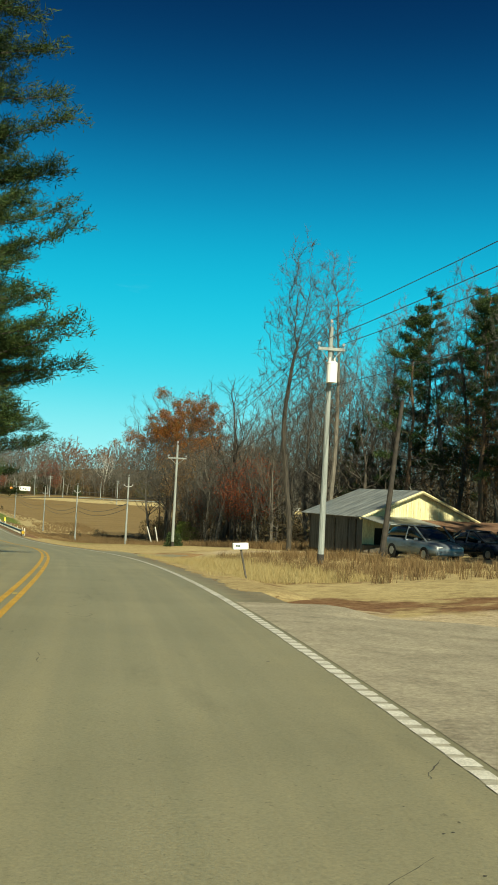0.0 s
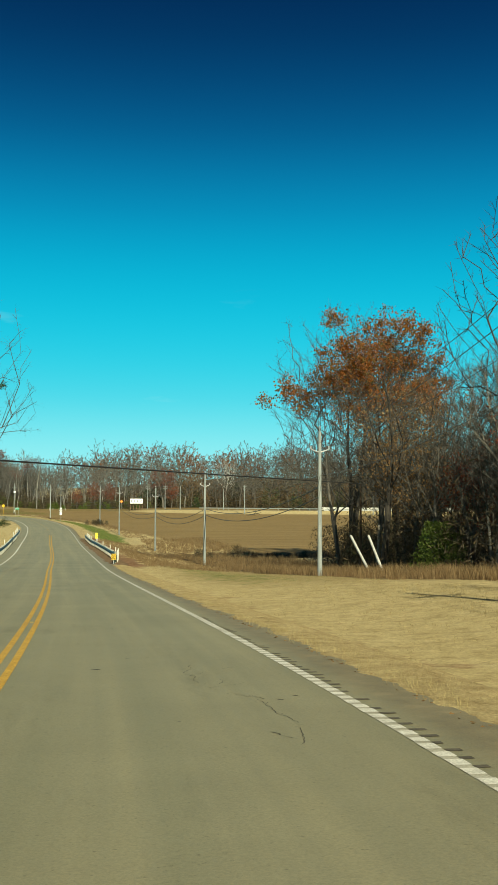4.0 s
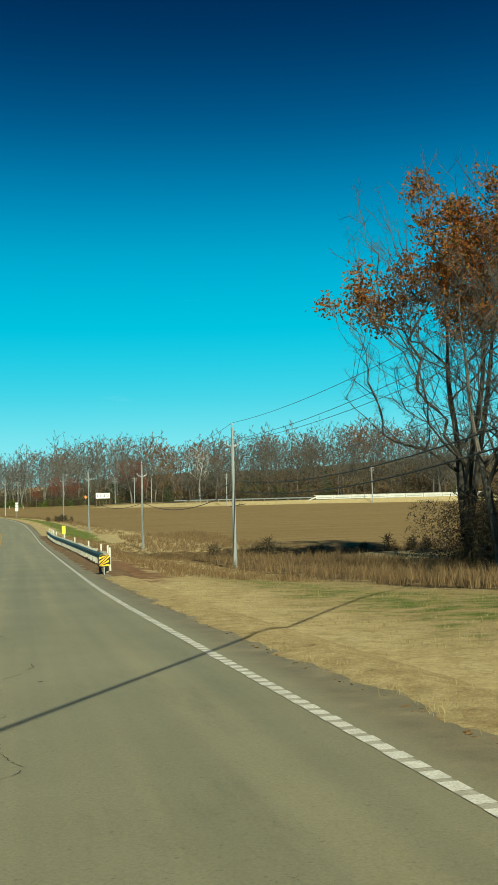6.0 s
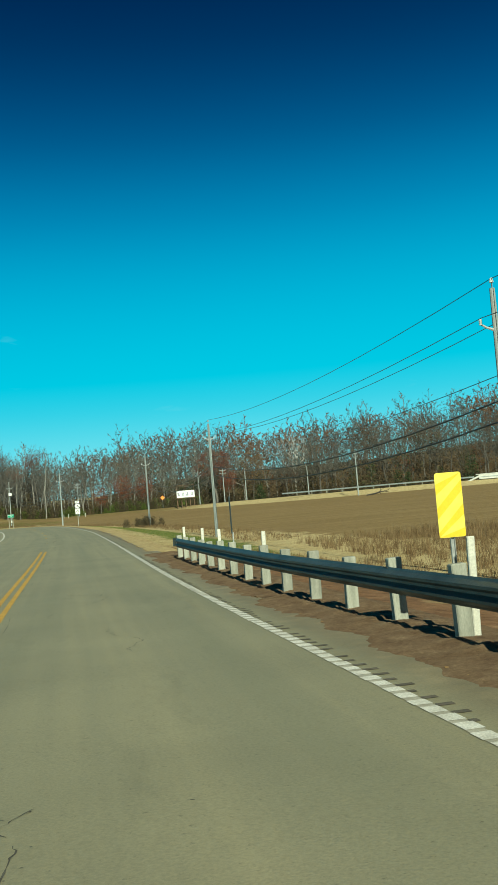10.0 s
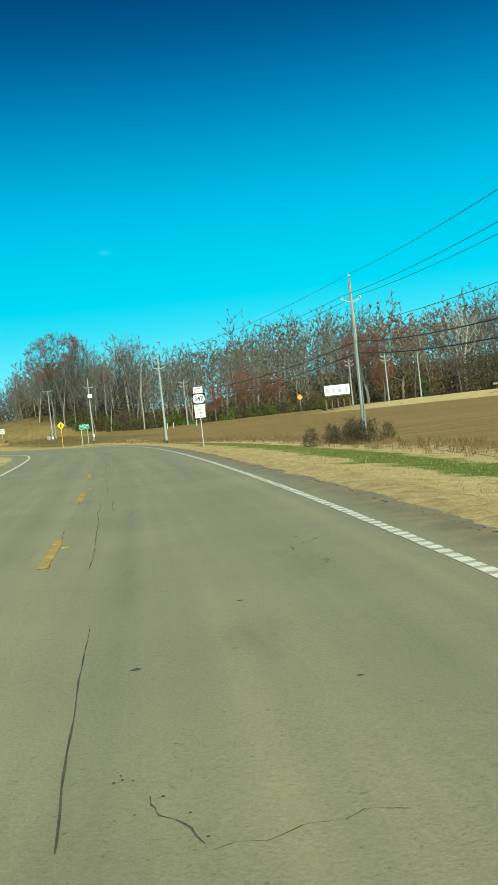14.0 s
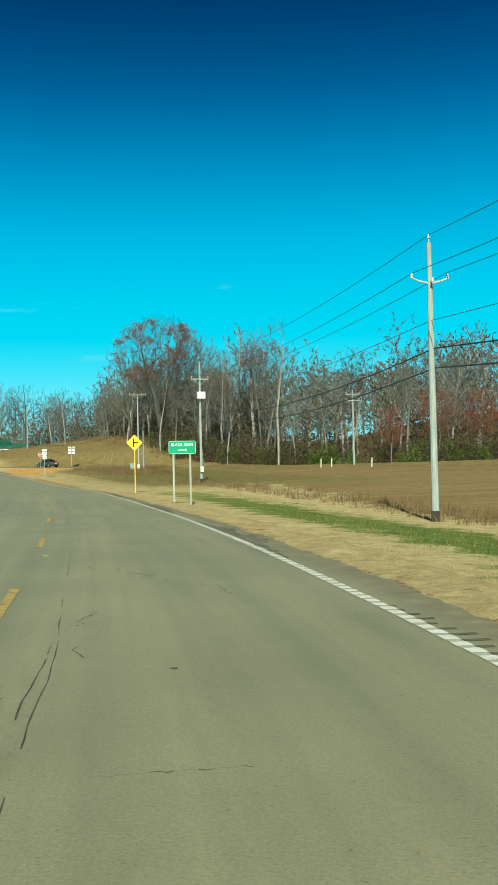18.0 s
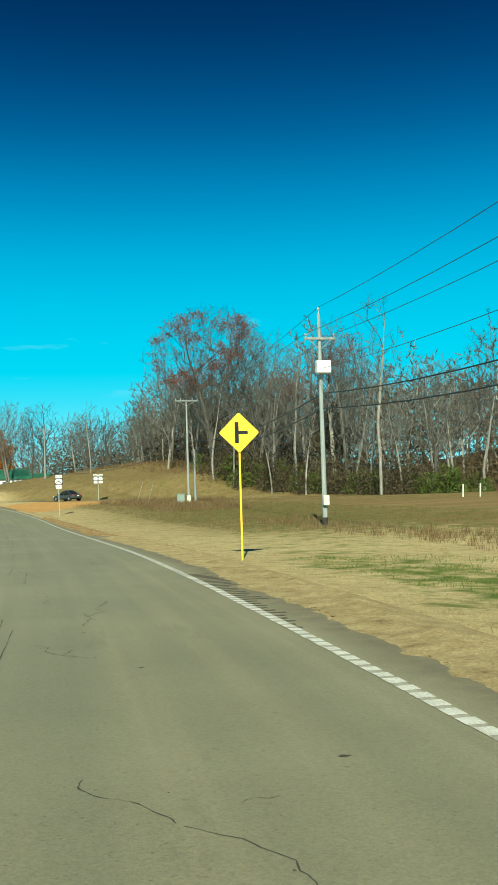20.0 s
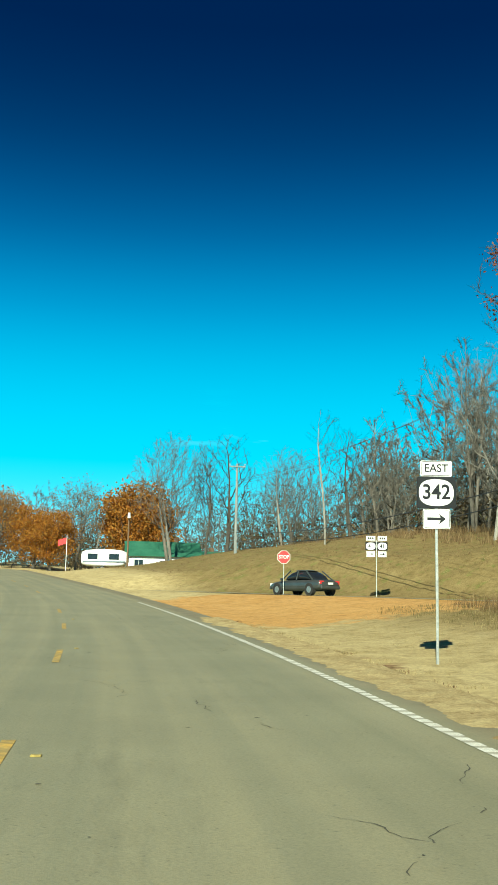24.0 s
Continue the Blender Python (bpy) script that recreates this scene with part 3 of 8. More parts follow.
# ---- road ----
def ribbon(name, s0, s1, offs, lift, material, step=1.0, uvname="road", thick=None, crown=0.0, zfun=None):
    ss = np.arange(s0, s1 + 0.001, step)
    x, y = np.interp(ss, _s, RX), np.interp(ss, _s, RY)
    tx, ty = np.interp(ss, _s, _tx), np.interp(ss, _s, _ty)
    z = road_z(ss)
    V, U = [], []
    for o in offs:
        V.append(np.stack([x + ty * o, y - tx * o, z + lift - crown * abs(o)], 1))
        U.append(np.stack([np.full(len(ss), o), ss], 1))
    V, U = np.stack(V, 1), np.stack(U, 1)
    n, k = len(ss), len(offs)
    ii = np.arange(n * k).reshape(n, k)
    Q = np.stack([ii[:-1, :-1], ii[:-1, 1:], ii[1:, 1:], ii[1:, :-1]], -1).reshape(-1, 4)
    me = mesh_from(name, V.reshape(-1, 3).tolist(), Q.tolist(), material)
    uv = me.uv_layers.new(name=uvname)
    flat = U.reshape(-1, 2)
    uv.data.foreach_set("uv", flat[Q.ravel()].ravel())
    return me


road = tagged(new("road", ribbon("road", -85, S_END + 240, [-5.3, -5.0, -4.4, -3.8, -1.9, 0, 1.9, 3.8, 4.0, 4.2, 4.95, 5.4], 0.0, M_ASPHALT)),
              "worn two-lane asphalt road with cracks and stains", "road", kind="structure")
# the outermost edge dips under the verge
for v in road.data.vertices:
    if v.index % 12 in (0, 11):
        v.co.z -= 0.22


# ---- kit ----
def part(name, bm, material, parent, label=""):
    """Links a bmesh, or a ready mesh, as one mesh object under a thing or a part."""
    if isinstance(bm, bmesh.types.BMesh):
        me = bpy.data.meshes.new(name)
        bm.to_mesh(me)
        bm.free()
        me.materials.append(material)
    else:
        me = bm
    ob = new(name, me)
    ob.parent = parent
    if label:
        ob["label"] = label
    return ob


def thing(name, m, label, category, group="", kind=""):
    ob = new(name)
    ob.matrix_world = m
    ob.empty_display_size = 0.2
    return tagged(ob, label, category, group, kind)


def box(bm, size, at=(0, 0, 0), turn=None, bevel=0.0):
    m = Matrix.Translation(at) @ (turn or Matrix()) @ Matrix.Diagonal((*size, 1))
    r = bmesh.ops.create_cube(bm, size=1, matrix=m)
    if bevel:
        es = {e for v in r["verts"] for e in v.link_edges}
        bmesh.ops.bevel(bm, geom=list(es), offset=bevel, segments=1, affect="EDGES")
    return bm


def rod(bm, a, b, r0, r1=None, sides=8, caps=True):
    a, b = Vector(a), Vector(b)
    d = b - a
    q = d.to_track_quat("Z", "Y").to_matrix().to_4x4()
    bmesh.ops.create_cone(bm, cap_ends=caps, segments=sides, radius1=r0, radius2=r0 if r1 is None else r1, depth=d.length,
                          matrix=Matrix.Translation((a + b) / 2) @ q)
    return bm


def fresh():
    return bmesh.new()


def rounded_plate(w, h, r, t, seg=4):
    """An upright plate in the xz plane, its face to -y."""
    bm = fresh()
    pts = []
    for cx, cz, a0 in ((w / 2 - r, h / 2 - r, 0), (-w / 2 + r, h / 2 - r, 90), (-w / 2 + r, -h / 2 + r, 180), (w / 2 - r, -h / 2 + r, 270)):
        for i in range(seg + 1):
            a = radians(a0 + 90 * i / seg)
            pts.append((cx + r * math.cos(a), cz + r * math.sin(a)))
    vs = [bm.verts.new((x, -t / 2, z)) for x, z in pts]
    f = bm.faces.new(vs)
    e = bmesh.ops.extrude_face_region(bm, geom=[f])
    bmesh.ops.translate(bm, verts=[v for v in e["geom"] if isinstance(v, bmesh.types.BMVert)], vec=(0, t, 0))
    bmesh.ops.recalc_face_normals(bm, faces=bm.faces)
    return bm


def outline_plate(pts, t, y=0.0):
    bm = fresh()
    vs = [bm.verts.new((x, y - t / 2, z)) for x, z in pts]
    f = bm.faces.new(vs)
    e = bmesh.ops.extrude_face_region(bm, geom=[f])
    bmesh.ops.translate(bm, verts=[v for v in e["geom"] if isinstance(v, bmesh.types.BMVert)], vec=(0, t, 0))
    bmesh.ops.recalc_face_normals(bm, faces=bm.faces)
    return bm


def lettering(name, text, size, at, material, parent, stretch=1.0, bold=0.012, space=1.0):
    """Raised letters that face -y."""
    cu = bpy.data.curves.new(name, "FONT")
    cu.body, cu.size, cu.extrude, cu.align_x, cu.align_y = text, size, 0.0015, "CENTER", "CENTER"
    cu.offset, cu.space_character = bold * size, space
    tmp = bpy.data.objects.new("tmp", cu)
    dg = bpy.context.evaluated_depsgraph_get()
    scene.collection.objects.link(tmp)
    dg.update()
    me = bpy.data.meshes.new_from_object(tmp.evaluated_get(dg))
    scene.collection.objects.unlink(tmp)
    bpy.data.objects.remove(tmp)
    me.materials.clear()
    me.materials.append(material)
    me.transform(Matrix.Translation(at) @ Matrix.Rotation(radians(90), 4, "X") @ Matrix.Diagonal((stretch, 1, 1, 1)))
    ob = new(name, me)
    ob.parent = parent
    return ob


def tube_mesh(name, pts, r, material, sides=5):
    V, F = [], []
    pts = [Vector(p) for p in pts]
    for i, p in enumerate(pts):
        d = (pts[min(i + 1, len(pts) - 1)] - pts[max(i - 1, 0)]).normalized()
        u = d.orthogonal().normalized()
        u = Vector((0, 0, 1)).cross(d)
        u = u.normalized() if u.length > 1e-3 else Vector((1, 0, 0))
        w = d.cross(u)
        for k in range(sides):
            a = 2 * math.pi * k / sides
            V.append(p + (u * math.cos(a) + w * math.sin(a)) * r)
    for i in range(len(pts) - 1):
        for k in range(sides):
            F.append((i * sides + k, i * sides + (k + 1) % sides, (i + 1) * sides + (k + 1) % sides, (i + 1) * sides + k))
    me = mesh_from(name, V, F, material)
    for p in me.polygons:
        p.use_smooth = True
    return me


# ---- trees ----
class Limbs:
    """Collects tapered limbs into one mesh."""
    def __init__(self):
        self.V, self.F = [], []

    def limb(self, pts, radii, sides):
        base = len(self.V)
        for i, p in enumerate(pts):
            d = pts[min(i + 1, len(pts) - 1)] - pts[max(i - 1, 0)]
            u = d.orthogonal().normalized()
            w = d.normalized().cross(u)
            for k in range(sides):
                a = 2 * math.pi * k / sides
                self.V.append(p + (u * math.cos(a) + w * math.sin(a)) * radii[i])
        for i in range(len(pts) - 1):
            for k in range(sides):
                a, b = base + i * sides, base + (i + 1) * sides
                self.F.append((a + k, a + (k + 1) % sides, b + (k + 1) % sides, b + k))


def branching(seed, height, radius, base, reach, n, shape=1.0, far=False, lean=0.03, trunks=1, hollow=2.2):
    """A tree grown towards points spread through its crown: each point is joined to the limb that reaches it best.
    base: height fraction of the lowest limbs; reach: crown radius; shape: over 1 narrows the crown upwards.
    Gives trunk and crown limbs and the twig ends with their directions."""
    gen = np.random.default_rng(seed)
    P, parent = [np.array([0, 0, -0.4])], [-1]
    step = 1.6 if far else 1.0
    stems = []
    for k in range(trunks):
        az = gen.uniform(0, 6.283)
        d = np.array([math.cos(az), math.sin(az), 0]) * (lean + (0.16 if trunks > 1 else 0.0)) + (0, 0, 1)
        last, top = 0, height * (0.80 if trunks == 1 else gen.uniform(0.60, 0.78))
        while P[last][2] < top:
            d = d + gen.normal(0, 0.05, 3) * (1, 1, 0)
            d /= np.linalg.norm(d)
            P.append(P[last] + d * step)
            parent.append(last)
            last = len(P) - 1
            stems.append(last)
    lo, hi = height * base, height
    goals = []
    while len(goals) < n:
        v = gen.normal(0, 1, 3)
        v = v / np.linalg.norm(v) * gen.random() ** (1 / hollow)
        f = (v[2] + 1) / 2
        w = reach * (1 - 0.45 * (shape - 1) * f)
        lump = 1 + 0.16 * math.sin(3 * math.atan2(v[1], v[0]) + 4 * f + seed)
        goals.append((v[0] * w * lump, v[1] * w * lump, lo + (hi - lo) * f))
    goals = np.array(goals)
    goals = goals[np.argsort(np.hypot(goals[:, 0], goals[:, 1]) * 1.3 + np.abs(goals[:, 2] - lo) * 0.3)]
    tips = []
    N, way = np.zeros((len(P) + n * 14, 3)), np.zeros(len(P) + n * 14)
    for a in range(1, len(P)):
        way[a] = way[parent[a]] + step
    N[:len(P)] = P
    m = len(P)
    low = height * base * 0.72
    for g in goals:
        d = g - N[:m]
        L = np.linalg.norm(d, axis=1)
        flat = np.hypot(d[:, 0], d[:, 1])
        cost = L + 0.34 * way[:m] + 0.9 * np.maximum(0, flat * 0.75 - d[:, 2]) + 9.0 * (N[:m, 2] < low)
        k = int(cost.argmin())
        q, L = N[k].copy(), L[k]
        parts = max(1, min(12, int(round(L / step))))
        bow = 0.03 * L
        a = k
        for t in range(1, parts + 1):
            f = t / parts
            c = q + (g - q) * f + gen.normal(0, 0.045 * step, 3) * (f < 1)
            c[2] += -bow * math.sin(math.pi * f) * 0.6
            N[m] = c
            way[m] = way[a] + L / parts
            parent.append(a)
            a = m
            m += 1
        w = N[m - 1] - N[parent[m - 1]]
        tips.append((Vector(N[m - 1]), Vector(w).normalized()))
        if parts > 1:
            tips.append((Vector(N[m - 2]), Vector(w).normalized()))
    load = np.zeros(m)
    for a in range(m - 1, 0, -1):
        load[a] = max(load[a], 1)
        load[parent[a]] += load[a]
    R = np.maximum(radius * (load / load[0]) ** 0.64, 0.007 if not far else 0.02)
    for a in stems:
        R[a] = max(R[a], radius * (0.80 if trunks == 1 else 0.5) * (1 - 0.9 * min(1.0, N[a][2] / (height * 0.8))))
    trunk, crown = Limbs(), Limbs()
    kids = [[] for _ in range(m)]
    for a in range(1, m):
        kids[parent[a]].append(a)
    stem = set(stems)
    todo = [(0, k) for k in kids[0]]
    while todo:
        a, b = todo.pop()
        line, rad = [Vector(N[a]), Vector(N[b])], [min(R[a], R[b] * 1.35), R[b]]
        main = b in stem
        while kids[b]:
            nxt = max(kids[b], key=lambda c: load[c] + (1e6 if c in stem else 0))
            todo += [(b, c) for c in kids[b] if c != nxt]
            b = nxt
            line.append(Vector(N[b]))
            rad.append(R[b])
        if far and len(line) > 4:
            line, rad = line[:-1:2] + line[-1:], rad[:-1:2] + rad[-1:]
        (trunk if main else crown).limb(line, rad, (4 if main else 3) if far else 7 if main else 5 if rad[0] > 0.07 else 3)
    return trunk, crown, tips


def sprays(rng, tips, n, length, width, forks=2):
    """Fine twigs at the limb ends: slim slips, each with side twigs."""
    gen = np.random.default_rng(rng.randrange(1 << 30))
    P = np.repeat(np.array([tuple(p) for p, _ in tips]), n, 0)
    D = np.repeat(np.array([tuple(d) for _, d in tips]), n, 0)

    def slips(q, d, L, w):
        r = np.cross(d, gen.normal(0, 1, d.shape))
        r /= np.linalg.norm(r, axis=1)[:, None] + 1e-9
        return np.stack([q - r * w, q + r * w, q + d * L], 1).reshape(-1, 3)
    W = D * 0.75 + gen.normal(0, 1, D.shape) * (0.6, 0.6, 0.45) + (0, 0, 0.18)
    W /= np.linalg.norm(W, axis=1)[:, None]
    q = P - D * gen.uniform(0, 0.9, (len(P), 1))
    L = length * gen.uniform(0.5, 1.25, (len(P), 1))
    out = [slips(q, W, L, width)]
    for _ in range(forks):
        X = W + gen.normal(0, 0.55, W.shape)
        X /= np.linalg.norm(X, axis=1)[:, None]
        out.append(slips(q + W * L * gen.uniform(0.15, 0.7, (len(P), 1)), X, L * gen.uniform(0.35, 0.7, (len(P), 1)), width * 0.75))
    V = np.concatenate(out)
    return [Vector(v) for v in V], np.arange(len(V)).reshape(-1, 3).tolist()


def leaf_cloud(rng, spots, n, spread, size, stretch=1.0):
    """Small two-faced leaves scattered round the limb ends."""
    V, F = [], []
    for p in spots:
        for _ in range(n):
            c = p + Vector((rng.gauss(0, spread), rng.gauss(0, spread), rng.gauss(0, spread * 0.7)))
            u = Vector((rng.gauss(0, 1), rng.gauss(0, 1), rng.gauss(0, 1))).normalized()
            w = u.orthogonal().normalized()
            w.rotate(Matrix.Rotation(rng.random() * 6.28, 3, u))
            s = size * rng.uniform(0.6, 1.3)
            b = len(V)
            V += [c - u * s * stretch, c + w * s * 0.55 + u.cross(w) * s * 0.15, c + u * s * stretch, c - w * s * 0.55 + u.cross(w) * s * 0.15]
            F += [(b, b + 1, b + 2), (b, b + 2, b + 3)]
    return V, F


BROAD = dict(base=0.30, reach=5.5, n=400, hollow=3.0)
SLIM = dict(base=0.38, reach=3.0, n=300, shape=1.3, hollow=2.4)
SNAG = dict(base=0.36, reach=5.2, n=190, hollow=2.8)
STREAM = dict(base=0.30, reach=2.9, n=430, shape=1.15, hollow=2.0)


def tree_model(seed, height, radius, cfg, bark, twig, leaf=None, leaf_n=0, leaf_size=0.16, leaf_part=1.0, twigs=8, low=0.0, twig_len=0.6, twig_w=0.0, spread=0.55, clump=0, clump_r=1.8):
    rng = random.Random(seed)
    trunk, crown, tips = branching(seed, height, radius, **cfg)
    V, F = sprays(rng, tips, twigs, twig_len, twig_w or 0.006 + height * 0.0003)
    b = len(crown.V)
    crown.V += V
    crown.F += [tuple(i + b for i in f) for f in F]
    tm, cm = mesh_from("trunk", trunk.V, trunk.F, bark), mesh_from("crown", crown.V, crown.F, twig)
    lm = None
    if leaf:
        # leaves hang on in patches
        spots = [p for p, _ in tips if p.z > height * low and 0.5 + 0.5 * math.sin(p.x * 0.9 + seed) * math.sin(p.y * 0.8 + 2) * math.cos(p.z * 0.7) > rng.random() * (1 - leaf_part) + (1 - leaf_part) * 0.25]
        if clump:
            high = [p for p, _ in tips if p.z > height * low]
            cores = np.array([tuple(p) for p in rng.sample(high, clump)])
            spots = [p for p in high if np.linalg.norm(cores - np.array(tuple(p)), axis=1).min() < clump_r]
        V, F = leaf_cloud(rng, spots, leaf_n, spread, leaf_size)
        lm = mesh_from("foliage", V, F, leaf)
    return tm, cm, lm


def plant(model, x, y, scale, turn, label, group="", name="tree", z=None, tilt=0.0):
    tm, cm, lm = model
    ob = thing(name, pose(x, y, ground_at(x, y) if z is None else z, tilt, 0, turn) @ Matrix.Diagonal((scale, scale, scale, 1)), label, "tree", group)
    part("trunk", tm, None, ob)
    part("crown", cm, None, ob)
    if lm:
        part("foliage", lm, None, ob)
    return ob


def pine_model(seed, height, radius, first=0.25, reach=4.0, clumps=10, needle=0.26, fall=0.82, power=1.4, tufts=12, fine=0.010):
    """A loblolly pine: straight trunk, whorls of boughs that end in flat plumes of needles."""
    rng = random.Random(seed)
    trunk, boughs = Limbs(), Limbs()
    n = 9
    pts = [Vector((rng.gauss(0, 0.08) * i * 0.4, rng.gauss(0, 0.08) * i * 0.4, -0.4 + (height + 0.4) * i / n)) for i in range(n + 1)]
    trunk.limb(pts, [radius * (1 - 0.9 * i / n) for i in range(n + 1)], 8)
    C, W = [], []
    z = height * first
    while z < height * 0.985:
        f = (z - height * first) / (height * (1 - first))
        k = min(int(z / height * n), n - 1)
        c = pts[k].lerp(pts[k + 1], z / height * n - k)
        for _ in range(rng.randint(2, 4)):
            az = rng.random() * 6.283
            L = reach * (1 - fall * f ** power) * rng.uniform(0.5, 1.1)
            d = Vector((math.cos(az), math.sin(az), rng.uniform(-0.16, 0.16) + 0.35 * f)).normalized()
            q = [c.copy()]
            for i in range(4):
                d = (d + Vector((rng.gauss(0, 0.10), rng.gauss(0, 0.10), rng.gauss(0.03, 0.06)))).normalized()
                q.append(q[-1] + d * L / 4)
            boughs.limb(q, [0.07 * (1 - 0.5 * f), 0.05, 0.035, 0.02, 0.01], 4)
            flat = d.cross(Vector((0, 0, 1))).normalized()
            for i in range(clumps):
                g = 0.30 + 0.70 * (i + rng.random()) / clumps
                j = min(int(g * 4), 3)
                b = q[j].lerp(q[j + 1], min(g * 4 - j, 1.0))
                w = (d * rng.uniform(0.3, 0.9) + flat * rng.choice((-1, 1)) * rng.uniform(0.2, 1.0) + Vector((0, 0, rng.gauss(0.22, 0.20)))).normalized()
                tip = b + w * (0.35 + L * rng.uniform(0.05, 0.17) * (1.25 - 0.6 * g))
                boughs.limb([b, tip], [0.014, 0.006], 3)
                for h in (0.15, 0.45, 0.72, 1.0):
                    C.append(b.lerp(tip, h))
                    W.append(w)
        z += height * rng.uniform(0.022, 0.045)
    # needles fan out round each twig, all in one go
    gen = np.random.default_rng(seed)
    C, W = np.repeat(np.array([tuple(v) for v in C]), tufts, 0), np.repeat(np.array([tuple(v) for v in W]), tufts, 0)
    U = W * 0.55 + gen.normal(0, 1, C.shape) * (0.85, 0.85, 0.6) + (0, 0, 0.30)
    U /= np.linalg.norm(U, axis=1)[:, None]
    R = np.cross(U, gen.normal(0, 1, C.shape))
    R /= np.linalg.norm(R, axis=1)[:, None]
    C = C + gen.normal(0, 0.11, C.shape) * (1, 1, 1.2)
    tri = np.stack([C - R * fine, C + R * fine, C + U * (needle * gen.uniform(0.6, 1.2, (len(C), 1)))], 1).reshape(-1, 3)
    return mesh_from("trunk", trunk.V, trunk.F, M_PINE_BARK), mesh_from("crown", boughs.V, boughs.F, M_BARK_DARK), mesh_from("needle_foliage", tri.tolist(), np.arange(len(tri)).reshape(-1, 3).tolist(), M_NEEDLE)


def plant_pine(model, x, y, scale, turn, label, group=""):
    ob = thing("pine_tree", pose(x, y, ground_at(x, y), 0, 0, turn) @ Matrix.Diagonal((scale, scale, scale, 1)), label, "pine tree", group)
    for nm, me in zip(("trunk", "crown", "needle_foliage"), model):
        part(nm, me, None, ob)
    return ob


def thicket(name, spots, height, density, material, label, seed, width=0.022, lean=0.35, category="brush"):
    """Weeds or grass: many slim blades from the ground at the given places, one object."""
    gen = np.random.default_rng(seed)
    P = np.repeat(np.array(spots, float), density, 0)
    m = len(P)
    a, b = gen.random(m) * 6.283, gen.random(m) * 6.283
    L, r, w = height * P[:, 3] * gen.uniform(0.45, 1.15, m), gen.random(m) * 0.28, width * gen.uniform(0.6, 1.3, m)
    base = P[:, :3] + np.stack([np.cos(a) * r, np.sin(a) * r, 0 * a], 1)
    c = np.stack([np.cos(b) * w, np.sin(b) * w, 0 * b], 1)
    bend = np.stack([gen.normal(0, lean, m) * L, gen.normal(0, lean, m) * L, 0 * L], 1)
    up = np.stack([0 * L, 0 * L, L], 1)
    foot, mid = base - (0, 0, 0.03), base + bend * 0.45 + up * 0.6
    V = np.stack([foot - c, foot + c, mid + c * 0.7, mid - c * 0.7, base + bend + up], 1).reshape(-1, 3).tolist()
    e = np.arange(m)[:, None] * 5
    F = (e + [0, 1, 2, 3]).tolist() + (e + [3, 2, 4]).tolist()
    return tagged(new(name, mesh_from(name, V, F, material)), label, category, kind="stuff")


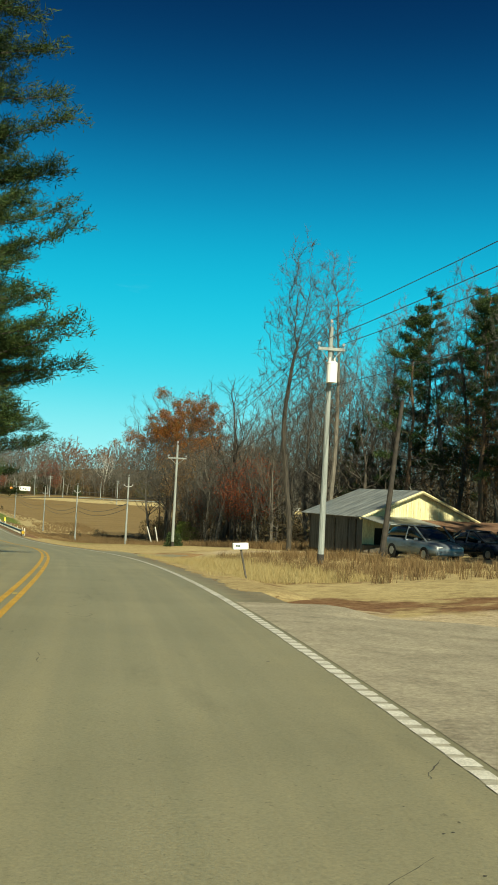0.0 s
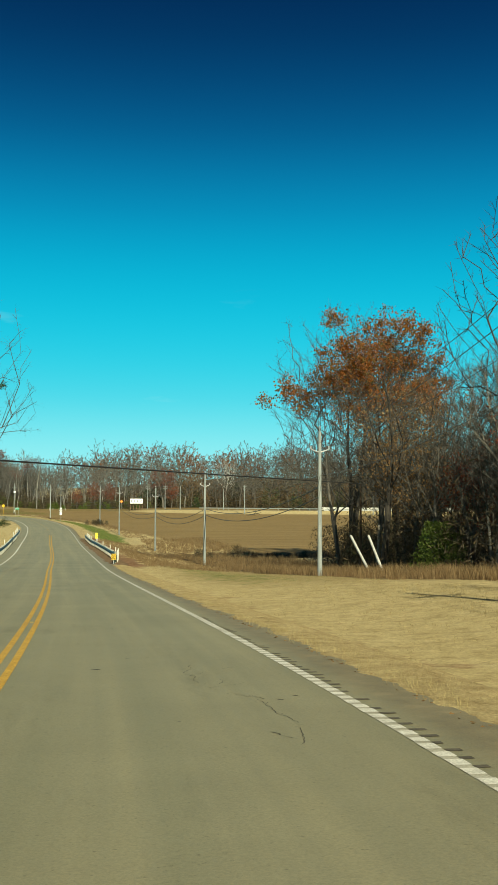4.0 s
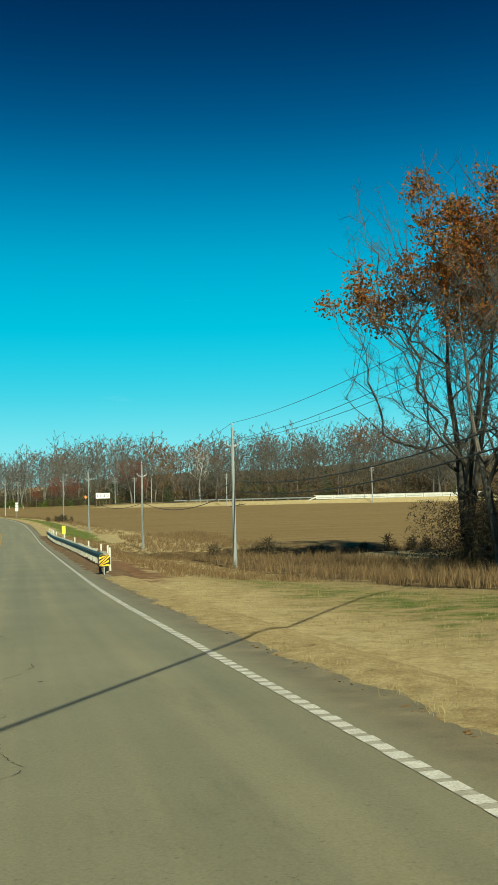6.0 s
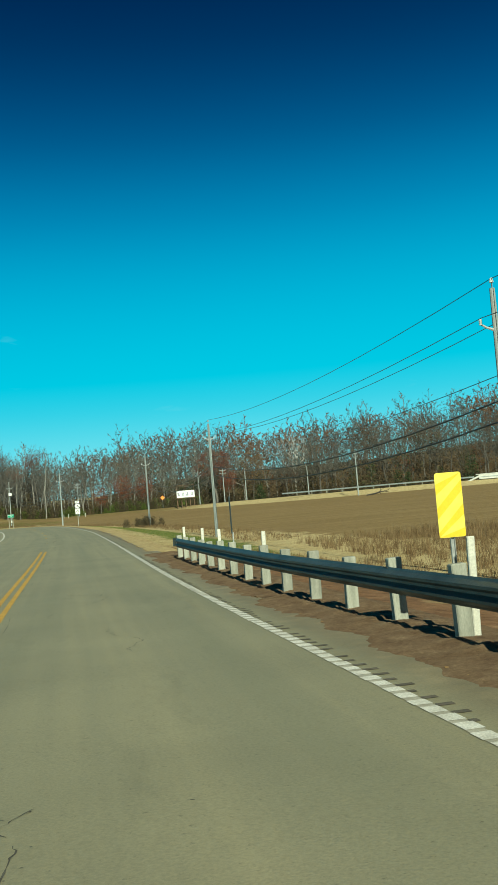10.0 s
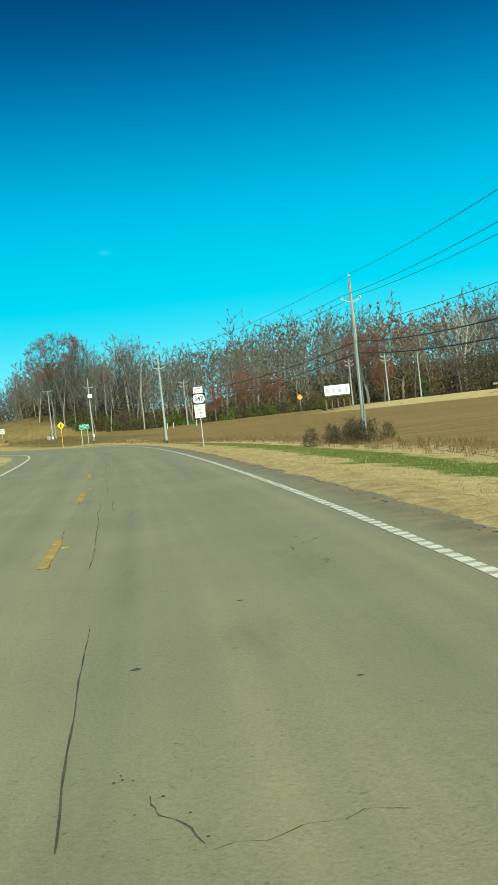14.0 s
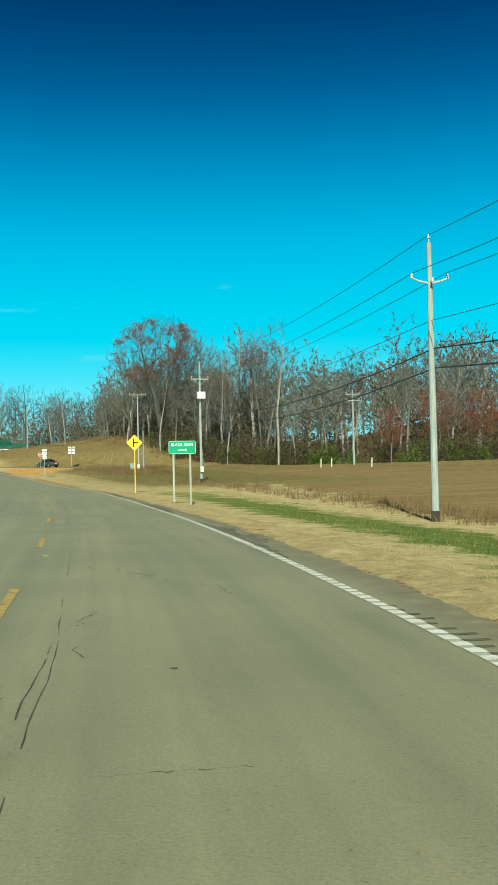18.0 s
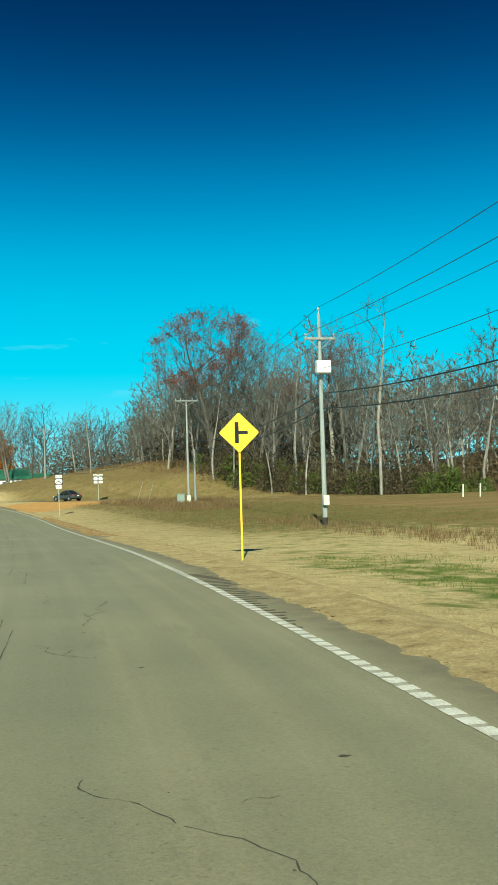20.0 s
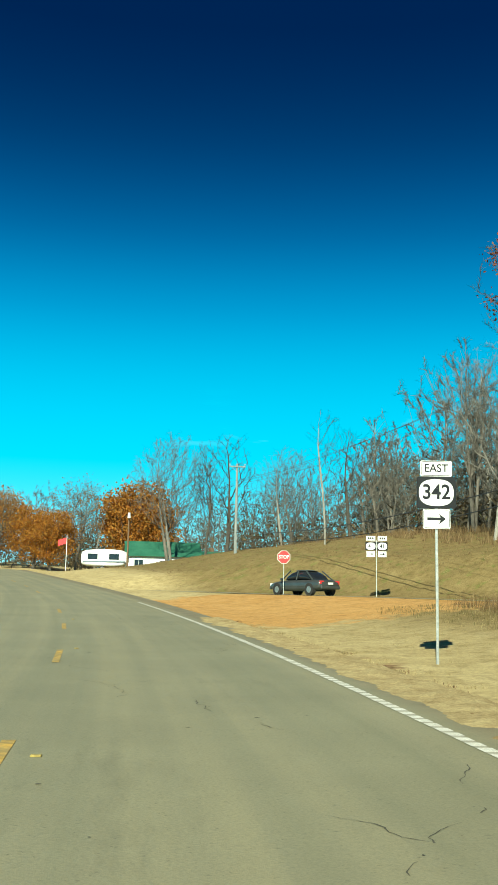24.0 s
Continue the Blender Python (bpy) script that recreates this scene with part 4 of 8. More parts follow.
# ---- utility poles and wires ----
def pole(x, y, height, r, arms, label, material=None, foot=True, group="", yaw=0.0, gear=(), lean=(0, 0)):
    """arms: (height, half width). gear: names of what hangs on it."""
    z = ground_at(x, y)
    ob = thing("utility_pole", pose(x, y, z, lean[0], lean[1], yaw), label, "utility pole", group)
    material = material or M_POLE
    bm = fresh()
    rod(bm, (0, 0, 0.4 if foot else -0.5), (0, 0, height), r * (0.95 if foot else 1.1), r * 0.62, 10)
    part("shaft", bm, material, ob)
    if foot:
        bm = fresh()
        rod(bm, (0, 0, -0.5), (0, 0, 0.4), r * 1.12, r * 1.0, 10)
        part("foot", bm, M_CREOSOTE, ob, "dark creosoted foot")
    for h, w in arms if "stand_off" in gear else ():
        for sx in (-1, 1):
            bm = fresh()
            rod(bm, (sx * r * 0.6, 0, h - 0.12), (sx * w * 0.6, 0, h - 0.05), 0.045, 0.035, 7)
            rod(bm, (sx * w * 0.6, 0, h - 0.05), (sx * w, 0, h + 0.06), 0.035, 0.03, 7)
            arm = part("bracket", bm, M_INSULATOR, ob, "pale stand-off bracket")
            bm = fresh()
            for dz in (0.04, 0.10, 0.16):
                rod(bm, (sx * w, 0, h + dz), (sx * w, 0, h + dz + 0.055), 0.06, 0.04, 8)
            part("insulator", bm, M_INSULATOR, arm)
    for h, w in () if "stand_off" in gear else arms:
        bm = fresh()
        box(bm, (2 * w, 0.10, 0.12), (0, -r * 0.9, h), bevel=0.01)
        arm = part("crossarm", bm, material, ob)
        for sx in (-1, 1):
            bm = fresh()
            rod(bm, (sx * w * 0.75, -r * 0.9, h - 0.03), (0, -r * 0.7, h - 0.55), 0.018, sides=5)
            part("brace", bm, M_GALV, arm)
        for k in (-0.92, 0.92) if w < 1 else (-0.94, -0.5, 0.5, 0.94):
            bm = fresh()
            rod(bm, (k * w, -r * 0.9, h + 0.05), (k * w, -r * 0.9, h + 0.16), 0.02, sides=6)
            for dz in (0.16, 0.21):
                rod(bm, (k * w, -r * 0.9, h + dz), (k * w, -r * 0.9, h + dz + 0.05), 0.07, 0.045, 8)
            part("insulator", bm, M_INSULATOR, arm)
    if "pin" in gear:
        bm = fresh()
        rod(bm, (0, 0, height), (0, 0, height + 0.22), 0.02, sides=6)
        rod(bm, (0, 0, height + 0.18), (0, 0, height + 0.32), 0.07, 0.04, 8)
        part("top_insulator", bm, M_INSULATOR, ob)
    if "can" in gear:
        bm = fresh()
        rod(bm, (0, -r - 0.24, height * 0.76), (0, -r - 0.24, height * 0.76 + 0.75), 0.22, sides=14)
        rod(bm, (0, -r - 0.24, height * 0.76 + 0.75), (0, -r - 0.24, height * 0.76 + 0.82), 0.235, 0.18, 14)
        for sx in (-0.1, 0.1):
            rod(bm, (sx, -r - 0.24, height * 0.76 + 0.8), (sx, -r - 0.24, height * 0.76 + 1.0), 0.035, 0.02, 6)
        part("transformer_can", bm, M_SIGN_WHITE, ob, "pale grey transformer can")
    if "box" in gear:
        bm = fresh()
        box(bm, (0.72, 0.4, 0.62), (0.05, -r - 0.22, height * 0.74), bevel=0.03)
        part("switch_box", bm, M_SIGN_WHITE, ob, "white metal box")
        bm = fresh()
        box(bm, (0.3, 0.2, 0.5), (0.02, -r - 0.1, 1.25), bevel=0.02)
        part("meter_box", bm, M_PALE_POST, ob, "small pale meter box")
    if "guy" in gear:
        bm = fresh()
        rod(bm, (0.02, 0.02, height * 0.85), (3.2, 0.6, -0.3), 0.008, sides=4)
        part("guy_wire", bm, M_WIRE, ob)
    if "bracket" in gear:
        bm = fresh()
        rod(bm, (0, -r, height * 0.86), (0, -r - 0.2, height * 0.86), 0.03, sides=6)
        rod(bm, (0, -r - 0.2, height * 0.86 - 0.06), (0, -r - 0.2, height * 0.86 + 0.1), 0.06, 0.04, 8)
        part("line_post", bm, M_INSULATOR, ob)
    return ob, z


LINE = [  # x, y, height, arm height, half arm, yaw, gear
    (18.5, -21.0, 9.6, 8.6, 0.75, 14, ("pin",)),
    (2.15, 40.5, 9.4, 8.5, 0.55, 10, ("pin", "can")),
    (-7.36, 85.95, 8.6, 7.45, 0.80, 13, ("pin",)),
    (-16.62, 127.45, 8.5, 7.4, 0.55, 17, ("pin", "stand_off")),
    (-30.76, 171.25, 9.4, 8.25, 0.48, 19, ("pin", "stand_off")),
    (-43.98, 208.2, 8.9, 7.75, 0.48, 19, ("pin", "stand_off")),
    (-61.65, 257.1, 9.2, 8.05, 0.50, 20, ("pin", "stand_off")),
    (-80.1, 310.4, 9.6, 8.4, 0.55, 23, ("pin", "stand_off")),
    (-109.8, 362.6, 10.2, 8.85, 0.68, 28, ("pin", "bracket", "stand_off")),
    (-138.1, 409.0, 10.6, 9.3, 0.80, 32, ("pin", "box")),
    (-168.85, 459.5, 11.0, 10.85, 1.25, 36, ()),
]
TOPS = []
for i, (x, y, h, ah, aw, yaw, gear) in enumerate(LINE):
    ob, z = pole(x, y, h, 0.135 if i != 8 else 0.15, [(ah, aw)], "weathered grey wooden utility pole with a crossarm" + (" and a transformer" if "can" in gear else " and a white box" if "box" in gear else ""),
                 group="line poles", yaw=yaw, gear=gear, foot=i in (1, 2, 8, 9))
    c, s = math.cos(radians(yaw)), math.sin(radians(yaw))
    TOPS.append([Vector((x, y, z + h + 0.3)), Vector((x - c * aw * 0.92, y - s * aw * 0.92, z + ah + 0.25)), Vector((x + c * aw * 0.92, y + s * aw * 0.92, z + ah + 0.25)),
                 Vector((x, y, z + ah - 1.5)), Vector((x + 0.1, y, z + h * 0.62)), Vector((x + 0.1, y, z + h * 0.55))])


def span(name, a, b, sag, r, material, label, n=12):
    pts = [a.lerp(b, i / n) - Vector((0, 0, sag * 4 * (i / n) * (1 - i / n))) for i in range(n + 1)]
    return tagged(new(name, tube_mesh(name, pts, r, material)), label, "wire")


for i in range(len(TOPS) - 1):
    for k in range(4):
        span("power_line", TOPS[i][k], TOPS[i + 1][k], 0.7, 0.013, M_WIRE, "thin dark overhead power line between poles")
    for k in (4, 5):
        if i >= 3:
            span("telephone_cable", TOPS[i][k], TOPS[i + 1][k], 1.0, 0.028, M_CABLE, "thick black telephone cable slung between poles")
# past the last pole the line goes on over the road
END = Vector((-218.3, 508.4, 13.9))
for k in range(3):
    span("power_line", TOPS[-1][k], END + Vector((k * 0.6 - 0.6, k * 0.5 - 0.5, -0.2)), 1.0, 0.013, M_WIRE, "thin dark overhead power line between poles")
for k in (4, 5):
    span("telephone_cable", TOPS[-1][k], END + Vector((0, 0, -5.0 - 0.8 * (k - 4))), 1.4, 0.03, M_CABLE, "thick black telephone cable slung between poles")

FAR_POLES = [  # poles along the side road and beyond
    (-134.0, 449.5, 9.4, 0.9, 20), (-69.0, 444.0, 8.0, 0.0, 20), (-54.3, 391.0, 9.4, 0.5, 20), (-13.1, 386.1, 10.2, 0.6, 10), (-100.0, 452.0, 9.6, 0.9, 20), (-92.5, 449.0, 9.6, 0.9, 20), (-86.0, 446.0, 9.0, 0.0, 20)]
for x, y, h, aw, yaw in FAR_POLES:
    pole(x, y, h, 0.15, [(h - 0.5, aw), (h - 1.3, aw)] if aw else [], "brown wooden utility pole beside the side road", group="side road poles", yaw=yaw, foot=False, material=M_POLE)
pole(-14.45, 147.6, 6.9, 0.12, [], "dark wooden pole beside the maples", M_POLE_BROWN, foot=False)
pole(-37.1, 51.2, 9.0, 0.14, [], "brown wooden pole among the roadside trees", M_POLE_BROWN, foot=False)
pole(5.03, 44.4, 7.0, 0.13, [], "leaning dark brown wooden pole", M_CREOSOTE, foot=False, lean=(0, 5))
# stub and slim poles beside the last pole
ob, z = pole(-168.1, 459.6, 5.6, 0.14, [], "short bare wooden pole", foot=False)
pole(-218.3, 508.4, 8.6, 0.15, [(8.3, 0.8)], "wooden utility pole with a short crossarm", foot=False, yaw=40)

# service cable that crosses the road
a, b = Vector((-14.5, 147.4, 7.5)), Vector((-36.9, 50.8, 7.42))
span("service_cable", a, b, 0.05, 0.03, M_CABLE, "thick black cable crossing over the road", 20)


# ---- guard rails ----
def rail_profile():
    """W-beam: depth over height."""
    return [(0.0, 0.0), (0.02, 0.03), (0.075, 0.07), (0.075, 0.10), (0.012, 0.14), (0.012, 0.17), (0.075, 0.21), (0.075, 0.24), (0.02, 0.28), (0.0, 0.31)]


def guard_rail(s0, s1, off, post_step, group, side=1):
    m = Matrix.Translation(along(s0, off(s0)))
    ob = thing("guard_rail", m, "dull green-grey steel guard rail on pale wooden posts", "guard rail", group)
    inv = m.inverted()
    ss = list(np.arange(s0, s1 + 0.01, 1.9))
    # one beam per bay
    for i in range(len(ss) - 1):
        V, F = [], []
        prof = rail_profile()
        for s in (ss[i], (ss[i] + ss[i + 1]) / 2, ss[i + 1] + 0.04):
            lap = 0.004 * (i % 2)
            for d, h in prof:
                V.append(inv @ along(s, off(s) - side * (d + lap), 0.39 + h))
        k = len(prof)
        for r in range(2):
            for j in range(k - 1):
                F.append((r * k + j, r * k + j + 1, (r + 1) * k + j + 1, (r + 1) * k + j))
        n0 = len(V)
        for s in (ss[i], (ss[i] + ss[i + 1]) / 2, ss[i + 1] + 0.04):
            for d, h in prof:
                V.append(inv @ along(s, off(s) - side * (d + lap - 0.006), 0.39 + h))
        for r in range(2):
            for j in range(k - 1):
                F.append((n0 + r * k + j + 1, n0 + r * k + j, n0 + (r + 1) * k + j, n0 + (r + 1) * k + j + 1))
        part("rail_beam", mesh_from("rail_beam", V, F, M_RAIL), None, ob)
    rng = random.Random(int(s0))
    for s in np.arange(s0 + 0.4, s1, post_step):
        p = inv @ along(s, off(s) + side * 0.12, 0)
        q = along(s, off(s) + side * 0.12)
        gz = ground_at(q.x, q.y) - q.z
        turn = Matrix.Rotation(heading(s), 4, "Z") @ Matrix.Rotation(radians(rng.gauss(0, 1.2)), 4, "X")
        dark = rng.random() < 0.14
        bm = fresh()
        top = 0.76 + rng.uniform(-0.03, 0.05)
        box(bm, (0.13, 0.17, top - gz + 0.3), (p.x, p.y, p.z + (top + gz - 0.3) / 2), turn, bevel=0.012)
        post = part("post", bm, M_DARK_POST if dark else M_RAIL_POST, ob, "dark wooden post" if dark else "")
        bm = fresh()
        c = inv @ along(s, off(s) + side * 0.02, 0.55)
        box(bm, (0.14, 0.05, 0.3), c, turn)
        part("block", bm, M_DARK_POST, post)
    for s in (s0, s1):
        bm = fresh()
        for i in range(5):
            a0, a1 = radians(-20 + 50 * i), radians(-20 + 50 * (i + 1))
            sg = 1 if s == s1 else -1
            p0 = inv @ along(s + sg * 0.16 * math.sin(a0), off(s) - side * (0.04 - 0.16 + 0.16 * math.cos(a0)), 0.54)
            p1 = inv @ along(s + sg * 0.16 * math.sin(a1), off(s) - side * (0.04 - 0.16 + 0.16 * math.cos(a1)), 0.54)
            d = p1 - p0
            box(bm, (d.length + 0.02, 0.008, 0.3), (p0 + p1) / 2, Matrix.Rotation(math.atan2(d.y, d.x), 4, "Z"))
        part("end_shoe", bm, M_RAIL, ob, "curled rail end")
    return ob


def rail_line(s):
    """The right rail bows away from the road in its middle."""
    return float(np.interp(s, [148.5, 155, 174, 191, 200, 218], [4.80, 5.25, 5.33, 5.2, 5.0, 4.95]))


guard_rail(148.5, 218.0, rail_line, 1.9, "guard rails")
guard_rail(131.0, 244.0, lambda s: -5.0, 1.9, "guard rails", side=-1)


def post_at(x, y, h, w, name, label, material=M_PALE_POST, group="", lean=0.0):
    z = ground_at(x, y)
    bm = fresh()
    box(bm, (w, w * 0.6, h + 0.3), (0, 0, (h - 0.3) / 2), bevel=w * 0.12)
    me = bpy.data.meshes.new(name)
    bm.to_mesh(me)
    bm.free()
    me.materials.append(material)
    ob = new(name, me)
    ob.matrix_world = pose(x, y, z, lean, lean * 0.5, 20)
    return tagged(ob, label, "post", group)


for s in (150, 155.4, 159.5, 168.8, 181.5, 192.7, 203, 209, 212.5, 217.2):
    p = along(s, rail_line(s) + 0.30)
    g = ground_at(p.x, p.y)
    post_at(p.x, p.y, p.z - g + 1.06, 0.085, "delineator_post", "white wooden marker post behind the guard rail", group="marker posts", lean=random.Random(int(s * 7)).gauss(0, 1.5))
for s in (133, 137, 142, 148, 170, 190, 222, 231, 238, 243):
    p = along(s, -5.4)
    g = ground_at(p.x, p.y)
    post_at(p.x, p.y, p.z - g + 1.06, 0.085, "delineator_post", "white wooden marker post behind the guard rail", group="marker posts", lean=1.0)


# ---- road signs ----
def posts(ob, xs, z0, z1, r=0.03, material=None, wood=0.0):
    for x in xs:
        bm = fresh()
        if wood:
            box(bm, (wood, wood, z1 - z0), (x, 0.02 + wood / 2, (z0 + z1) / 2), bevel=0.006)
        else:
            # U-channel
            box(bm, (0.045, 0.006, z1 - z0), (x, 0.035, (z0 + z1) / 2))
            box(bm, (0.006, 0.028, z1 - z0), (x - 0.022, 0.021, (z0 + z1) / 2))
            box(bm, (0.006, 0.028, z1 - z0), (x + 0.022, 0.021, (z0 + z1) / 2))
        part("post", bm, material or M_GALV, ob)


def plate(ob, w, h, x, z, material, r=0.03, name="panel", border=None, label=""):
    bm = rounded_plate(w, h, r, 0.004)
    bmesh.ops.translate(bm, verts=bm.verts, vec=(x, 0, z))
    p = part(name, bm, material, ob, label)
    bm = rounded_plate(w * 0.998, h * 0.998, r, 0.003)
    bmesh.ops.translate(bm, verts=bm.verts, vec=(x, 0.0045, z))
    part("backing", bm, M_SIGN_BACK, p)
    if border:
        e = 0.016
        for k, (bw, bh, bx, bz) in enumerate(((w - 2 * r, 0.011, 0, h / 2 - e), (w - 2 * r, 0.011, 0, -h / 2 + e), (0.011, h - 2 * r, w / 2 - e, 0), (0.011, h - 2 * r, -w / 2 + e, 0))):
            bm = fresh()
            box(bm, (bw, 0.002, bh), (x + bx, -0.004, z + bz))
            part("border", bm, border, p)
    return p


def oval(ob, w, h, x, z, material):
    pts = [(x + w / 2 * math.cos(a) * (1 - 0.04 * math.cos(4 * a)), z + h / 2 * math.sin(a) * (1 - 0.04 * math.cos(4 * a))) for a in np.linspace(0, 6.2832, 41)[:-1]]
    return part("oval", outline_plate(pts, 0.002, -0.004), material, ob)


def arrow(ob, x, z, length, thick, material, y=-0.005, head=1.0):
    hw = thick * 1.9 * head
    pts = [(x - length / 2, z + thick / 2), (x + length / 2 - hw, z + thick / 2), (x + length / 2 - hw * 1.3, z + hw), (x + length / 2, z), (x + length / 2 - hw * 1.3, z - hw), (x + length / 2 - hw, z - thick / 2), (x - length / 2, z - thick / 2)]
    return part("arrow", outline_plate(pts[::-1], 0.002, y), material, ob)


def route_shield(ob, z, num, size=1.0, x=0.0):
    p = plate(ob, 0.762 * size, 0.61 * size, x, z, M_SIGN_BLACK, 0.04 * size, "route_shield", label="black route marker with a white oval")
    oval(p, 0.70 * size, 0.54 * size, x, z, M_SIGN_WHITE)
    lettering("route_number", num, 0.40 * size, (x, -0.006, z), M_SIGN_BLACK, p, 0.92, 0.02)
    return p


def sign_pose(x, y, yaw):
    return pose(x, y, ground_at(x, y), 0, 0, yaw)


# junction marker with weight limit
p = (-88.88, 306.7)
jct = thing("road_sign", sign_pose(*p, 20), "junction route marker with a weight limit panel on one steel post", "road sign")
zb = 0.94 - ground_at(*p)
posts(jct, (0.0,), -0.4, zb + 3.2)
q = plate(jct, 0.53, 0.36, 0, zb + 3.10, M_SIGN_WHITE, name="junction_panel", border=M_SIGN_BLACK)
lettering("legend", "JCT", 0.27, (0, -0.006, zb + 3.10), M_SIGN_BLACK, q, 0.95, 0.02)
route_shield(jct, zb + 2.60, "342")
q = plate(jct, 0.61, 0.76, 0, zb + 1.89, M_SIGN_WHITE, name="weight_panel", border=M_SIGN_BLACK)
for i, (w, sz) in enumerate((("WEIGHT", 0.15), ("LIMIT", 0.15), ("57,650", 0.185), ("LBS", 0.17))):
    lettering("legend", w, sz, (0, -0.006, zb + 2.155 - 0.178 * i), M_SIGN_BLACK, q, 0.88, 0.012)

# green guide sign
p = (-122.13, 368.0)
grn = thing("guide_sign", sign_pose(*p, 28), "green guide sign with white letters on two posts", "road sign")
zb = 3.68 - 0.60 - ground_at(*p)
posts(grn, (-0.40, 0.36), -0.4, zb + 0.2, wood=0.09, material=M_RAIL_POST)
q = plate(grn, 1.24, 0.60, 0, zb + 0.30, M_SIGN_GREEN, 0.05, border=M_SIGN_WHITE)
lettering("legend", "BLACK ZION", 0.192, (0, -0.006, zb + 0.42), M_SIGN_WHITE, q, 0.86, 0.006, 1.06)
arrow(q, 0.02, zb + 0.18, 0.41, 0.037, M_SIGN_WHITE)

# diamond warning sign
p = (-133.2, 385.65)
dia = thing("warning_sign", sign_pose(*p, 28), "yellow diamond warning sign for a side road", "road sign")
zb = 4.14 - ground_at(*p)
posts(dia, (0.0,), -0.4, zb + 0.3, material=M_SIGN_YELLOW)
bm = rounded_plate(0.76, 0.76, 0.05, 0.004)
bmesh.ops.rotate(bm, verts=bm.verts, matrix=Matrix.Rotation(radians(45), 3, "Y"))
bmesh.ops.translate(bm, verts=bm.verts, vec=(0, 0, zb))
q = part("panel", bm, M_SIGN_YELLOW, dia)
bm = fresh()
box(bm, (0.10, 0.002, 0.56), (-0.06, -0.004, zb))
box(bm, (0.24, 0.002, 0.09), (0.11, -0.004, zb))
part("side_road_mark", bm, M_SIGN_BLACK, q)

# route marker with arrow at the junction
p = (-175.53, 444.4)
one = thing("road_sign", sign_pose(*p, 30), "route marker with an arrow on a steel post", "road sign")
zb = 1.53 - ground_at(*p)
posts(one, (0.0,), -0.5, zb + 3.7)
q = plate(one, 0.61, 0.305, 0, zb + 3.57, M_SIGN_WHITE, name="direction_panel", border=M_SIGN_BLACK)
lettering("legend", "EAST", 0.22, (0, -0.006, zb + 3.57), M_SIGN_BLACK, q, 0.95, 0.012)
route_shield(one, zb + 3.10, "342")
q = plate(one, 0.53, 0.38, 0, zb + 2.59, M_SIGN_WHITE, name="arrow_panel", border=M_SIGN_BLACK)
arrow(q, 0.0, zb + 2.59, 0.36, 0.055, M_SIGN_BLACK)

# pair of route markers beyond the side road
p = (-192.2, 480.9)
two = thing("road_sign", sign_pose(*p, 28), "pair of route markers side by side on one post", "road sign")
zb = 3.15 - ground_at(*p)
posts(two, (0.0,), -0.4, zb + 3.0)
for sx in (-0.34, 0.34):
    plate(two, 0.55, 0.28, sx, zb + 3.1, M_SIGN_WHITE, name="direction_panel", border=M_SIGN_BLACK)
    for bx in (-0.12, 0.0, 0.12):
        bm = fresh()
        box(bm, (0.09, 0.002, 0.12), (sx + bx, -0.004, zb + 3.1))
        part("dark_bar", bm, M_SIGN_BLACK, two)
    route_shield(two, zb + 2.64, "41", 0.82, sx)
    q = plate(two, 0.5, 0.34, sx, zb + 2.18, M_SIGN_WHITE, name="arrow_panel", border=M_SIGN_BLACK)
    arrow(q, sx, zb + 2.18, 0.30, 0.05, M_SIGN_BLACK)
bm = fresh()
rod(bm, (-0.34, 0.05, zb + 2.9), (0.34, 0.05, zb + 2.9), 0.02, sides=6)
part("bracket", bm, M_GALV, two)

# stop sign
p = (-197.4, 479.1)
stp = thing("stop_sign", sign_pose(*p, 30), "red octagonal stop sign on a steel post", "road sign")
zb = 5.1 - ground_at(*p)
posts(stp, (0.0,), -0.4, zb + 0.3)
pts = [(0.41 * math.cos(radians(22.5 + 45 * i)), zb + 0.41 * math.sin(radians(22.5 + 45 * i))) for i in range(8)]
q = part("rim", outline_plate(pts, 0.004), M_SIGN_WHITE, stp)
pts = [(0.385 * math.cos(radians(22.5 + 45 * i)), zb + 0.385 * math.sin(radians(22.5 + 45 * i))) for i in range(8)]
q = part("panel", outline_plate(pts, 0.003, -0.003), M_SIGN_RED, stp)
lettering("legend", "STOP", 0.30, (0, -0.006, zb), M_SIGN_WHITE, q, 0.85, 0.012)


def object_marker(s, off, w, h, zb, name_label, black, z_top_post, yaw=None):
    p = along(s, off)
    ob = thing("object_marker", pose(p.x, p.y, p.z, 0, 0, yaw), name_label, "road sign")
    g = ground_at(p.x, p.y) - p.z
    posts(ob, (0.0,), g - 0.3, z_top_post)
    plate(ob, w, h, 0, zb, M_SIGN_YELLOW if black else M_SIGN_LEMON, 0.03)
    # sloping stripes, cut to the panel
    k = 0.085 if black else 0.13
    for i in range(-8, 9):
        z0 = zb + i * 2 * k
        poly = []
        for x, z in ((-w / 2, z0 - w / 2), (w / 2, z0 + w / 2), (w / 2, z0 + w / 2 + k * 0.9), (-w / 2, z0 - w / 2 + k * 0.9)):
            poly.append((x * 0.99, min(max(z, zb - h / 2 + 0.006), zb + h / 2 - 0.006)))
        if max(z for _, z in poly) - min(z for _, z in poly) > 0.02 and abs((poly[1][1] - poly[2][1])) + abs(poly[0][1] - poly[3][1]) > 0.02:
            bm = fresh()
            vs = [bm.verts.new((x, -0.0045, z)) for x, z in poly]
            try:
                bm.faces.new(vs)
            except ValueError:
                bm.free()
                continue
            bmesh.ops.remove_doubles(bm, verts=bm.verts, dist=0.001)
            part("stripe", bm, M_SIGN_BLACK if black else M_SIGN_YELLOW, ob)
    return ob


